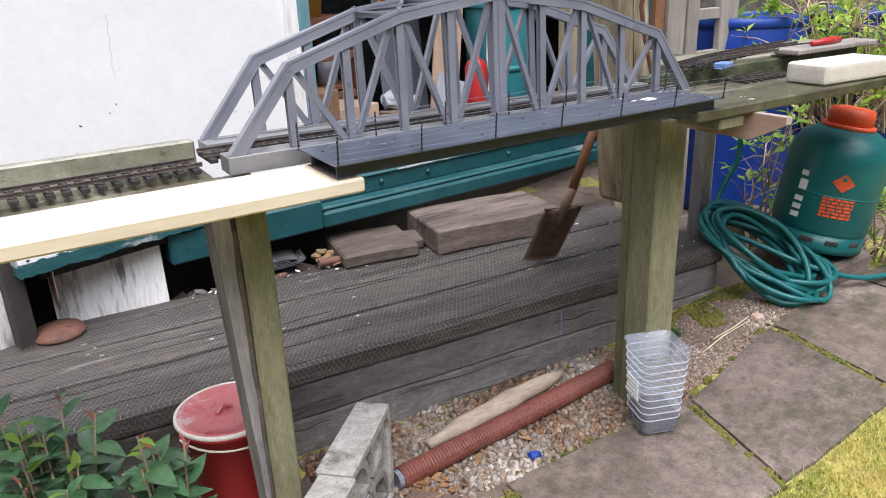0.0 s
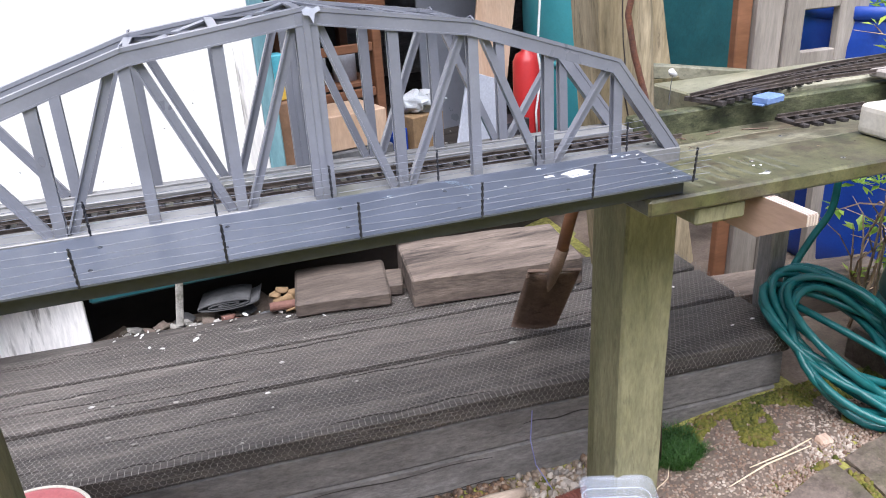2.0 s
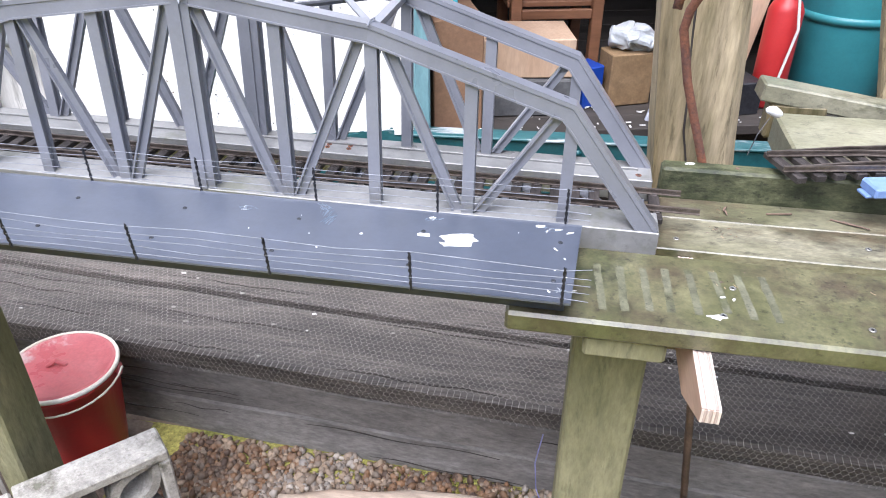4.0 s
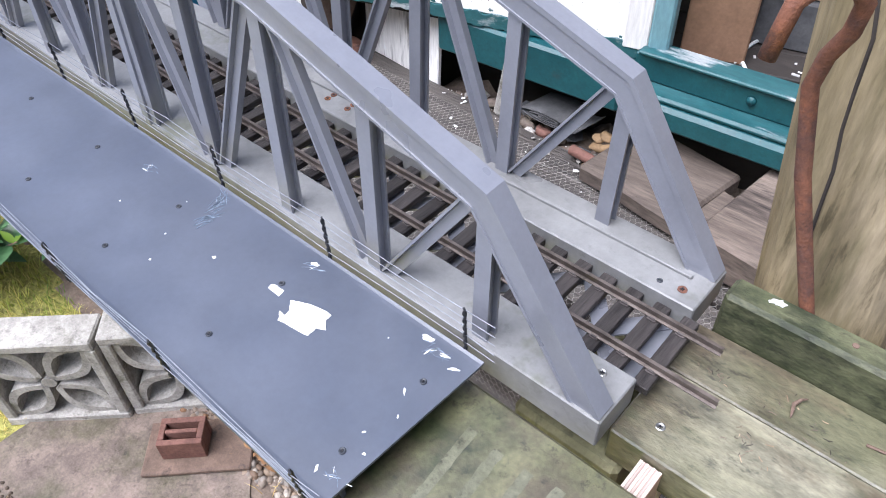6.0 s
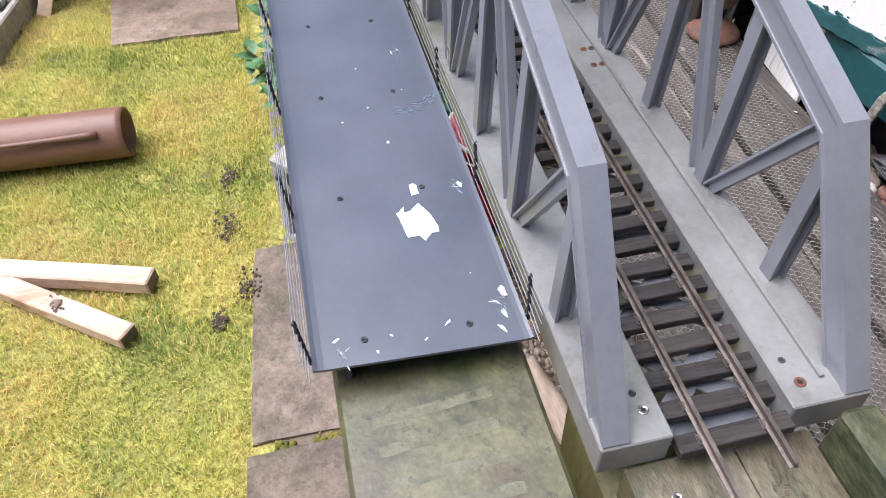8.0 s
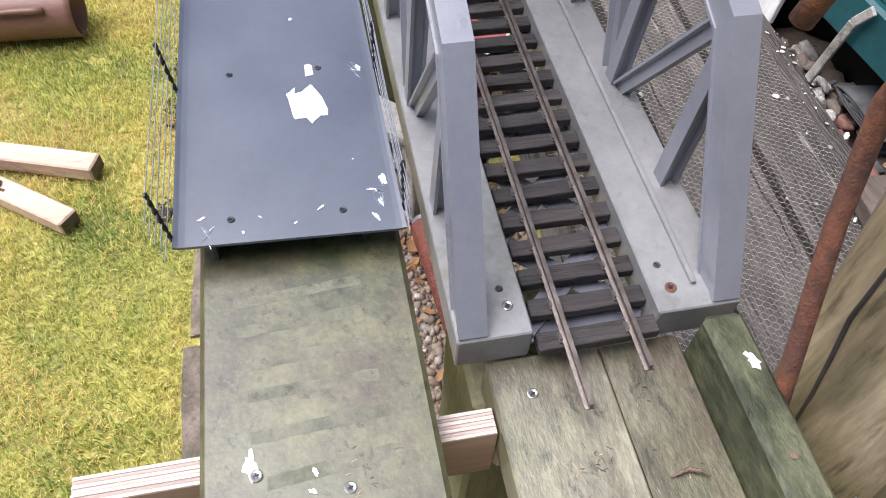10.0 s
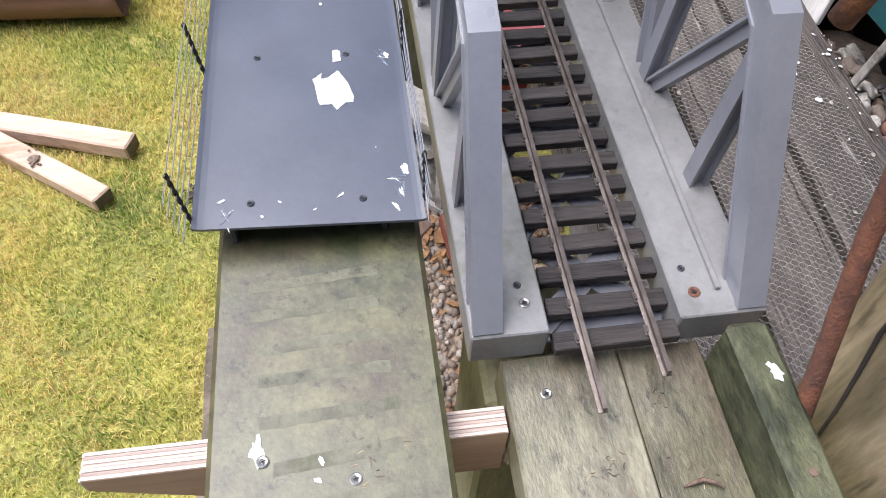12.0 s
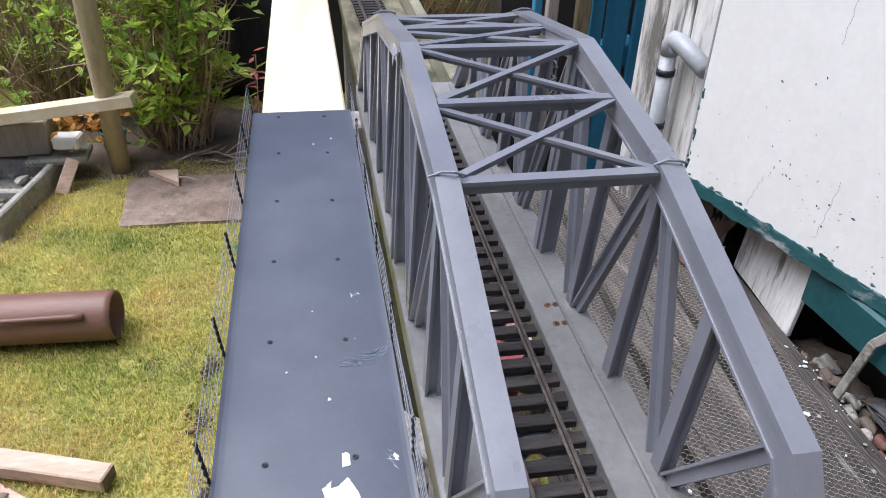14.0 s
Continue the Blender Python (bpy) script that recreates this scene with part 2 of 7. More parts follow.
    "clay_pipe": mat("clay_pipe", (0.165, 0.085, 0.062), (0.225, 0.12, 0.09), 10, 0.5, 0.1, stretch=(1, 0.2, 1), c=(0.28, 0.19, 0.16), cut=0.66),
    "brick": mat("brick", (0.135, 0.062, 0.046), (0.200, 0.098, 0.074), 20, 0.8, 0.4, mottle=0.25, dirt=0.3),
    "gas_green": mat("gas_green", (0.006, 0.112, 0.112), (0.010, 0.140, 0.136), 7, 0.36, 0.04, vary=0.05, mottle=0.06),
    "hose": mat("hose", (0.010, 0.125, 0.125), (0.020, 0.175, 0.170), 20, 0.36, 0.05),
    "red_print": mat("red_print", (0.62, 0.075, 0.02), (0.70, 0.10, 0.03), 20, 0.5, 0.02),
    "white_print": mat("white_print", (0.75, 0.78, 0.76), (0.82, 0.84, 0.82), 20, 0.5, 0.02),
    "blue_plastic": mat("blue_plastic", (0.007, 0.038, 0.26), (0.012, 0.055, 0.33), 5, 0.45, 0.05),
    "blue_motor": mat("blue_motor", (0.14, 0.22, 0.42), (0.18, 0.27, 0.50), 20, 0.45, 0.03),
    "cyan_plastic": mat("cyan_plastic", (0.12, 0.50, 0.62), (0.16, 0.58, 0.68), 20, 0.4, 0.03),
    "yellow_plastic": mat("yellow_plastic", (0.62, 0.40, 0.05), (0.70, 0.47, 0.08), 15, 0.45, 0.03),
    "cardboard": mat("cardboard", (0.215, 0.122, 0.070), (0.275, 0.160, 0.095), 9, 0.8, 0.1, mottle=0.1),
    "brown_wood": mat("brown_wood", (0.15, 0.065, 0.03), (0.22, 0.10, 0.05), 12, 0.6, 0.2, stretch=(0.2, 0.2, 1)),
    "plywood": mat("plywood", (0.48, 0.32, 0.21), (0.56, 0.40, 0.28), 9, 0.65, 0.15, stretch=(1, 1, 0.2)),
    "ply_edge": mat("ply_edge", (0.34, 0.245, 0.20), (0.56, 0.46, 0.40), 9, 0.75, 0.4, stretch=(30, 0.4, 0.4), vary=0.16, dirt=0.3),
    "ply_face": mat("ply_face", (0.56, 0.46, 0.39), (0.70, 0.60, 0.52), 20, 0.7, 0.4, stretch=(8, 0.5, 0.5), vary=0.12, dirt=0.2),
    "scuff": mat("scuff", (0.15, 0.19, 0.245), (0.26, 0.31, 0.375), 60, 0.4, 0.1, c=(0.12, 0.155, 0.205), cut=0.5),
    "garden_post": mat("garden_post", (0.36, 0.295, 0.19), (0.50, 0.415, 0.29), 7, 0.7, 0.35, stretch=(1, 1, 0.14), c=(0.22, 0.17, 0.10), cut=0.60, fine=200, mottle=0.18, dirt=0.2),
    "mossy_concrete": mat("mossy_concrete", (0.20, 0.20, 0.16), (0.34, 0.33, 0.29), 13, 0.9, 0.7, c=(0.09, 0.11, 0.04), cut=0.53, fine=120, vary=0.2, mottle=0.3, dirt=0.35),
    "grey_board": mat("grey_board", (0.36, 0.38, 0.44), (0.43, 0.45, 0.51), 7, 0.55, 0.05),
    # near-black: colour carries the shed's indoor shade; also used for cracks and gaps
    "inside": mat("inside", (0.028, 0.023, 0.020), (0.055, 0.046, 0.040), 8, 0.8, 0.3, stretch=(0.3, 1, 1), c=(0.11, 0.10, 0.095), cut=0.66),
    "jamb": mat("jamb", (0.36, 0.28, 0.155), (0.46, 0.37, 0.22), 8, 0.65, 0.2, stretch=(1, 1, 0.15), c=(0.25, 0.18, 0.09), cut=0.64),
    "pine_post": mat("pine_post", (0.285, 0.225, 0.13), (0.45, 0.37, 0.245), 7, 0.62, 0.45, stretch=(1, 1, 0.14), c=(0.10, 0.095, 0.040), cut=0.53, fine=200, mottle=0.34, dirt=0.45, stain=(0.135, 0.110, 0.050), stain_scale=4),
    "fence_wood": mat("fence_wood", (0.25, 0.22, 0.19), (0.36, 0.32, 0.28), 11, 0.8, 0.3, stretch=(1, 1, 0.12), c=(0.14, 0.115, 0.09), cut=0.6, mottle=0.2),
    "pipe_grey": mat("pipe_grey", (0.40, 0.42, 0.44), (0.47, 0.49, 0.51), 12, 0.4, 0.03),
    "black_sheet": mat("black_sheet", (0.016, 0.018, 0.024), (0.036, 0.039, 0.050), 4, 0.38, 0.3, fine=20, bumpdist=0.02),
    "mesh_wire": mat("mesh_wire", (0.27, 0.25, 0.225), (0.41, 0.385, 0.35), 30, 0.45, 0.1),
    "lawn": mat("lawn", (0.20, 0.205, 0.050), (0.345, 0.31, 0.085), 5, 0.95, 0.7, c=(0.15, 0.115, 0.07), cut=0.60, fine=90, vary=0.3, bumpdist=0.01, mottle=0.4),
    "blade": bits("blade", [(0.14, 0.23, 0.035), (0.33, 0.40, 0.065), (0.57, 0.55, 0.12), (0.71, 0.60, 0.20), (0.62, 0.45, 0.19)], 0.6, 0, 60, 2.8, 0.4, 2.6),
    "moss": bits("moss", [(0.055, 0.065, 0.010), (0.105, 0.110, 0.016), (0.17, 0.155, 0.025), (0.15, 0.11, 0.045)], 0.95, 0.8, 200, 9),
    "leaf": mat("leaf", (0.050, 0.126, 0.050), (0.110, 0.222, 0.098), 22, 0.34, 0.1, vary=0.25, fine=60),
    "leaf_young": bits("leaf_young", [(0.42, 0.55, 0.06), (0.56, 0.70, 0.11), (0.70, 0.80, 0.22)], 0.42, 0, 60, 3, 0.5),
    "leaf_red": mat("leaf_red", (0.34, 0.075, 0.055), (0.42, 0.13, 0.08), 22, 0.4, 0.1),
    "leaf_fresh": bits("leaf_fresh", [(0.22, 0.40, 0.05), (0.34, 0.52, 0.08), (0.46, 0.62, 0.13)], 0.42, 0, 60, 3, 0.5),
    "weed_leaf": bits("weed_leaf", [(0.035, 0.095, 0.02), (0.06, 0.15, 0.03), (0.11, 0.22, 0.045)], 0.5, 0, 60, 12, 0.3),
    "straw": bits("straw", [(0.45, 0.50, 0.12), (0.76, 0.64, 0.22), (0.80, 0.56, 0.23)], 0.7, 0, 60, 2.2, 0.35, 2.6),
    "leaf_litter": mat("leaf_litter", (0.20, 0.105, 0.045), (0.34, 0.19, 0.085), 12, 0.8, 0.2, mottle=0.3),
    "dead_leaf": mat("dead_leaf", (0.42, 0.17, 0.03), (0.55, 0.28, 0.06), 30, 0.7, 0.1),
    "sky_blue": mat("sky_blue", (0.03, 0.20, 0.36), (0.05, 0.26, 0.44), 10, 0.6, 0.2, stretch=(1, 1, 0.2), c=(0.12, 0.11, 0.10), cut=0.66),
    "twig": mat("twig", (0.25, 0.17, 0.11), (0.54, 0.41, 0.28), 9, 0.8, 0.3),
    "grit": bits("grit", [(0.11, 0.072, 0.052), (0.25, 0.175, 0.125), (0.18, 0.11, 0.075), (0.38, 0.30, 0.235), (0.28, 0.225, 0.18), (0.56, 0.49, 0.41)], 0.75, 0.2),
    "pebble": bits("pebble", [(0.075, 0.048, 0.033), (0.20, 0.108, 0.053), (0.145, 0.115, 0.09), (0.31, 0.23, 0.158), (0.21, 0.188, 0.165), (0.47, 0.41, 0.345)], 0.65, 0.2),
    "log": mat("log", (0.36, 0.27, 0.20), (0.52, 0.42, 0.33), 14, 0.8, 0.5, stretch=(0.2, 1, 1), c=(0.22, 0.15, 0.10), cut=0.58, mottle=0.25),
    "felt": mat("felt", (0.06, 0.06, 0.062), (0.12, 0.12, 0.122), 18, 0.85, 0.4),
    "bearer_face": mat("bearer_face", (0.36, 0.235, 0.17), (0.46, 0.32, 0.24), 10, 0.7, 0.2, stretch=(1, 0.2, 1)),
    "twine": mat("twine", (0.20, 0.20, 0.42), (0.26, 0.26, 0.5), 30, 0.7, 0.0),
    "tub": clear("tub", 0.08, (0.66, 0.73, 0.88), 0.30),
    "tub_rib": clear("tub_rib", 0.15, (0.88, 0.92, 0.97), 0.38),
}

for name_, coat in (("deck_paint", 0.25), ("grey_paint", 0.4), ("walk_board", 0.2), ("pale_board", 0.35), ("green_board", 0.35)):
    M[name_].node_tree.nodes["Principled BSDF"].inputs["Coat Weight"].default_value = coat
    M[name_].node_tree.nodes["Principled BSDF"].inputs["Coat Roughness"].default_value = 0.28

# ---- building helpers ----


def thing(name, at, label, category, group="", kind=""):
    ob = new(name)
    ob.location = at
    ob.empty_display_size = 0.05
    return tagged(ob, label, category, group, kind)


def root_place(ob):
    p = Vector(ob.location)
    up = ob.parent
    while up is not None:
        p += Vector(up.location)
        up = up.parent
    return p


def solid(name, bm, material, smooth=False):
    bmesh.ops.recalc_face_normals(bm, faces=bm.faces[:])
    me = bpy.data.meshes.new(name)
    bm.to_mesh(me)
    bm.free()
    me.materials.append(M[material])
    if smooth:
        me.polygons.foreach_set("use_smooth", [True] * len(me.polygons))
    return new(name, me)


def part(name, bm, material, parent, label="", smooth=False):
    """Link a bmesh, built in the world's coordinates, as one mesh under a thing or under a part."""
    ob = solid(name, bm, material, smooth)
    ob.parent = parent
    if parent.type == "EMPTY":
        ob.matrix_parent_inverse = Matrix.Translation(root_place(parent)).inverted()
    return tagged(ob, label)


def top(name, bm, material, label, category, group="", kind="", smooth=False):
    return tagged(solid(name, bm, material, smooth), label, category, group, kind)


def box(lo, hi, bevel=0.0, m=None, bm=None, seg=1):
    """A box between two corners, with bevelled edges, turned by m about the world's origin."""
    bm = bm or bmesh.new()
    old = set(bm.verts)
    lo, hi = Vector(lo), Vector(hi)
    c, s = (lo + hi) / 2, hi - lo
    got = bmesh.ops.create_cube(bm, size=1, matrix=Matrix.Translation(c) @ Matrix.Diagonal((*s, 1)))
    if bevel:
        es = {e for v in got["verts"] for e in v.link_edges}
        bmesh.ops.bevel(bm, geom=list(es), offset=bevel, segments=seg, affect="EDGES", profile=0.6)
    if m is not None:
        bmesh.ops.transform(bm, matrix=m, verts=[v for v in bm.verts if v not in old])
    return bm


def axes(a, b, side=(0, 1, 0)):
    """A frame with x from a to b and y near to side, at a."""
    x = (Vector(b) - Vector(a)).normalized()
    z = x.cross(Vector(side)).normalized()
    y = z.cross(x)
    m = Matrix((x, y, z)).transposed().to_4x4()
    return Matrix.Translation(a) @ m


def bar(a, b, shapes, side=(0, 1, 0), bm=None, bevel=0.0):
    """Straight bar from a to b; shapes are boxes (y0, y1, z0, z1) across it."""
    bm = bm or bmesh.new()
    n = (Vector(b) - Vector(a)).length
    m = axes(a, b, side)
    for y0, y1, z0, z1 in shapes:
        box((0, y0, z0), (n, y1, z1), bevel, m, bm)
    return bm


def prism(points, outline, side=(0, 1, 0), bm=None):
    """One closed outline of (y, z) pairs swept along points."""
    bm = bm or bmesh.new()
    pts = [Vector(p) for p in points]
    rings = []
    for i, p in enumerate(pts):
        m = axes(pts[max(i - 1, 0)], pts[min(i + 1, len(pts) - 1)], side)
        m.translation = p
        rings.append([bm.verts.new(m @ Vector((0, y, z))) for y, z in outline])
    n = len(outline)
    for q, s in zip(rings, rings[1:]):
        for k in range(n):
            bm.faces.new((q[k], q[(k + 1) % n], s[(k + 1) % n], s[k]))
    bm.faces.new(rings[0][::-1])
    bm.faces.new(rings[-1])
    return bm


def mitred(a, b, outline, ta, tb):
    """A beam from a to b whose ends are cut at a slant, to meet the next beam."""
    bm = bmesh.new()
    n, m = (Vector(b) - Vector(a)).length, axes(a, b)
    q = [bm.verts.new(m @ Vector((z * ta, y, z))) for y, z in outline]
    s = [bm.verts.new(m @ Vector((n + z * tb, y, z))) for y, z in outline]
    k = len(outline)
    for i in range(k):
        bm.faces.new((q[i], q[(i + 1) % k], s[(i + 1) % k], s[i]))
    bm.faces.new(q[::-1])
    bm.faces.new(s)
    return bm


def h_section(d, w, f, t):
    """Outline of an H beam: depth d in y, width w in z, flange f, web t."""
    d, w, t = d / 2, w / 2, t / 2
    return [(-d, -w), (-d + f, -w), (-d + f, -t), (d - f, -t), (d - f, -w), (d, -w), (d, w), (d - f, w), (d - f, t), (-d + f, t), (-d + f, w), (-d, w)]


def tube(points, r, sides=8, bm=None, cap=True, rs=None):
    """A round tube along points."""
    bm = bm or bmesh.new()
    pts = [Vector(p) for p in points]
    rings, nrm = [], None
    for i, p in enumerate(pts):
        d = (pts[min(i + 1, len(pts) - 1)] - pts[max(i - 1, 0)]).normalized()
        if nrm is None:
            nrm = d.orthogonal().normalized()
        nrm = (nrm - d * nrm.dot(d))
        nrm = nrm.normalized() if nrm.length > 1e-6 else d.orthogonal().normalized()
        w = d.cross(nrm)
        rr = rs[i] if rs else r
        rings.append([bm.verts.new(p + (nrm * math.cos(k * math.tau / sides) + w * math.sin(k * math.tau / sides)) * rr) for k in range(sides)])
    for q, s in zip(rings, rings[1:]):
        for k in range(sides):
            bm.faces.new((q[k], q[(k + 1) % sides], s[(k + 1) % sides], s[k]))
    if cap:
        bm.faces.new(rings[0][::-1])
        bm.faces.new(rings[-1])
    return bm


def lathe(profile, at=(0, 0, 0), sides=32, bm=None, m=None, closed=False):
    """Turn (r, z) pairs about the z axis."""
    bm = bm or bmesh.new()
    old = set(bm.verts)
    rings = [[bm.verts.new((r * math.cos(k * math.tau / sides), r * math.sin(k * math.tau / sides), z)) for k in range(sides)] for r, z in profile]
    pairs = list(zip(rings, rings[1:])) + ([(rings[-1], rings[0])] if closed else [])
    for q, s in pairs:
        for k in range(sides):
            bm.faces.new((q[k], q[(k + 1) % sides], s[(k + 1) % sides], s[k]))
    if not closed:
        if profile[0][0] > 1e-4:
            bm.faces.new(rings[0][::-1])
        if profile[-1][0] > 1e-4:
            bm.faces.new(rings[-1])
    vs = [v for v in bm.verts if v not in old]
    bmesh.ops.transform(bm, matrix=Matrix.Translation(at) @ (m or Matrix()), verts=vs)
    return bm


def slab_of(outline, z0, z1, bevel=0.0, bm=None):
    """A flat plate from a plan outline."""
    bm = bm or bmesh.new()
    lo = [bm.verts.new((x, y, z0)) for x, y in outline]
    hi = [bm.verts.new((x, y, z1)) for x, y in outline]
    n = len(outline)
    bm.faces.new(lo[::-1])
    f = bm.faces.new(hi)
    for i in range(n):
        bm.faces.new((lo[i], lo[(i + 1) % n], hi[(i + 1) % n], hi[i]))
    if bevel:
        bmesh.ops.bevel(bm, geom=list(f.edges), offset=bevel, segments=2, affect="EDGES", profile=0.5)
    return bm


def rough_up(bm, amount, scale=9.0, along=None):
    """Uneven, worn surface: shift the corners a little by noise."""
    for v in bm.verts:
        d = noise.noise_vector(v.co * scale) * amount
        if along is not None:
            d = Vector(along) * d.x
        v.co += d
    return bm


def plank(lo, hi, bevel=0.003, cuts=10, wear=0.0012, m=None):
    """A sawn board with a slightly wavy, worn surface; it lies along its longest side."""
    lo, hi = Vector(lo), Vector(hi)
    s = hi - lo
    ax = max(range(3), key=lambda i: s[i])
    bm = box(lo, hi, bevel)
    for i in range(1, cuts):
        co, no = lo.copy(), Vector((0, 0, 0))
        co[ax] += s[ax] * i / cuts
        no[ax] = 1
        bmesh.ops.bisect_plane(bm, geom=bm.verts[:] + bm.edges[:] + bm.faces[:], plane_co=co, plane_no=no)
    rough_up(bm, wear, 6.0)
    if m is not None:
        bmesh.ops.transform(bm, matrix=m, verts=bm.verts[:])
    return bm


def stuff(name, verts, faces, material, label, category, smooth=False):
    me = bpy.data.meshes.new(name)
    me.from_pydata(verts, [], faces)
    me.materials.append(M[material])
    if smooth:
        me.polygons.foreach_set("use_smooth", [True] * len(me.polygons))
    return tagged(new(name, me), label, category, "", "stuff")


def smooth01(x):
    x = min(max(x, 0.0), 1.0)
    return x * x * (3 - 2 * x)


GZ = -1.02                                   # the lawn and the gravel under the bridge


def ground_z(x, y):
    rise = 0.11 * smooth01((x - 0.05) / 0.85) * smooth01((y + 2.5) / 2.0)
    return GZ + rise + 0.006 * noise.noise((x * 3, y * 3, 0)) + 0.012 * noise.noise((x * 0.8, y * 0.8, 3))

# ---- ground ----
cols = [-60, -40, -25, -16, -10, -7, -5] + [-4 + 0.08 * i for i in range(76)] + [2.2, 2.6, 3.2, 4, 6, 10, 16, 25, 40, 60]
rows_ = [-60, -40, -25, -16, -10, -7, -5, -4] + [-3 + 0.08 * i for i in range(58)] + [1.8, 2.4, 3.2, 5, 8, 12, 20, 35, 60]
gv = [(x, y, ground_z(x, y)) for y in rows_ for x in cols]
nc = len(cols)
gf = [(j * nc + i, j * nc + i + 1, (j + 1) * nc + i + 1, (j + 1) * nc + i) for j in range(len(rows_) - 1) for i in range(nc - 1)]
gme = bpy.data.meshes.new("ground")
gme.from_pydata(gv, [], gf)
gme.materials.append(M["lawn"])
gme.polygons.foreach_set("use_smooth", [True] * len(gme.polygons))
tagged(new("ground", gme), "mossy yellow-green garden lawn with bare soil patches", "ground", "", "structure")

# ---- the truss bridge ----
YN, YF = 0.212, 0.404                        # middle of the near and the far truss
BZ = -0.012                                  # top of the side plates
X0 = 0.120                                   # foot of the end post
TOPZ = {1: 0.147, 2: 0.188, 3: 0.2285, 4: 0.246, 5: 0.2635, 6: 0.246, 7: 0.2285, 8: 0.188, 9: 0.147}

bridge = thing("truss_bridge", (-0.51, 0.307, -0.045), "grey-painted model railway truss bridge of wooden beams on timber posts", "model bridge")
NX = [0.108, -0.0075, -0.135, -0.2625, -0.387, -0.511, -0.635, -0.758, -0.881, -1.004, -1.128]
CHORD = [(-0.0105, 0.003), (0.0105, 0.003), (0.0105, -0.0025), (0.0093, -0.0032), (0.0093, -0.019), (0.0107, -0.019), (0.0107, -0.0215), (-0.0107, -0.0215), (-0.0107, -0.019), (-0.0093, -0.019),
         (-0.0093, -0.0032), (-0.0105, -0.0025)]
POST = h_section(0.015, 0.016, 0.0027, 0.006)
BRACE = [(-0.0015, -0.0068), (0.0065, -0.0068), (0.0065, 0.0068), (-0.0065, 0.0068), (-0.0065, 0.0042), (-0.0015, 0.0034)]
WIDE = [(-0.010, -0.016), (-0.0072, -0.016), (-0.0072, -0.0125), (0.0072, -0.0125), (0.0072, -0.016), (0.010, -0.016), (0.010, -0.0045), (0.0128, -0.0045), (0.0128, 0.0045), (0.010, 0.0045), (0.010, 0.016),
        (0.0072, 0.016), (0.0072, 0.0125), (-0.0072, 0.0125), (-0.0072, 0.016), (-0.010, 0.016), (-0.010, 0.0045), (-0.0128, 0.0045), (-0.0128, -0.0045), (-0.010, -0.0045)]
TEE = [(-0.0065, 0.0018), (0.0065, 0.0018), (0.0065, -0.0018), (0.0015, -0.0018), (0.0015, -0.012), (-0.0015, -0.012), (-0.0015, -0.0018), (-0.0065, -0.0018)]
THIN = [(-0.0045, 0.0015), (0.0045, 0.0015), (0.0045, -0.0015), (0.001, -0.0015), (0.001, -0.006), (-0.001, -0.006), (-0.001, -0.0015), (-0.0045, -0.0015)]
for y in (YN, YF):
    tops = [Vector((NX[10] - 0.006, y, BZ))] + [Vector((NX[i], y, TOPZ[i])) for i in (9, 7, 5, 3, 1)] + [Vector((NX[0] + 0.006, y, BZ))]
    tilt = [math.atan2(b.z - a.z, b.x - a.x) for a, b in zip(tops, tops[1:])]
    for i, (a, b) in enumerate(zip(tops, tops[1:])):
        ta = math.tan((tilt[i] - tilt[i - 1]) / 2) if i else 0.0
        tb = -math.tan((tilt[i + 1] - tilt[i]) / 2) if i < 5 else 0.0
        part("end_post" if i in (0, 5) else "top_chord", mitred(a, b, CHORD, ta, tb), "grey_paint", bridge)
    for i in range(1, 10):
        shape = WIDE if i == 5 else POST
        part("upright", prism([(NX[i], y, BZ), (NX[i], y, TOPZ[i] - 0.006)], shape), "grey_paint", bridge)
    for a, b in ((1, 2), (3, 2), (3, 4), (5, 4), (5, 6), (7, 6), (7, 8), (9, 8)):
        sx = -1 if b < a else 1
        part("diagonal", prism([(NX[b] + sx * 0.014, y, BZ), (NX[a] + (-0.012 if b > a else 0.012), y, TOPZ[a] - 0.008)], BRACE), "grey_paint", bridge)
    # rivet clips on the hips
    for i in (3, 7):
        part("joint_tie", tube([(NX[i], y - 0.016, TOPZ[i] + 0.002), (NX[i], y - 0.004, TOPZ[i] + 0.006), (NX[i] + 0.003, y + 0.006, TOPZ[i] + 0.0065), (NX[i], y + 0.016, TOPZ[i] + 0.002)], 0.0012, 6), "grey_paint", bridge)
for i in (3, 4, 5, 6, 7):
    z = TOPZ[i] - (0.004 if i % 2 else 0.001)
    part("cross_strut", prism([(NX[i], YF - 0.012, z), (NX[i], YN + 0.012, z)], TEE, (1, 0, 0)), "grey_paint", bridge)
for i in (3, 4, 5, 6):
    for a, b in ((YN, YF), (YF, YN)):
        za, zb = TOPZ[i] - 0.002, TOPZ[i + 1] - 0.002
        if a == YF:
            za, zb = za - 0.0022, zb - 0.0022
        part("wind_brace", prism([(NX[i] - 0.006, a + (0.012 if a < b else -0.012), za), (NX[i + 1] + 0.006, b - (0.012 if a < b else -0.012), zb)], THIN, (1, 0, 0) if a > b else (-1, 0, 0)), "grey_paint", bridge)
# torn plate hanging on the near chord at the crown
torn = slab_of([(-0.012, 0.002), (-0.004, 0.006), (0.004, 0.003), (0.013, 0.006), (0.015, 0.0), (0.006, -0.004), (0.003, -0.017), (-0.002, -0.006), (-0.010, -0.005)], 0, 0.001)
bmesh.ops.transform(torn, matrix=Matrix.Translation((NX[5] + 0.006, YN - 0.0165, TOPZ[5] - 0.003)) @ pose(0, 0, 0, 84, 0, 8), verts=torn.verts[:])
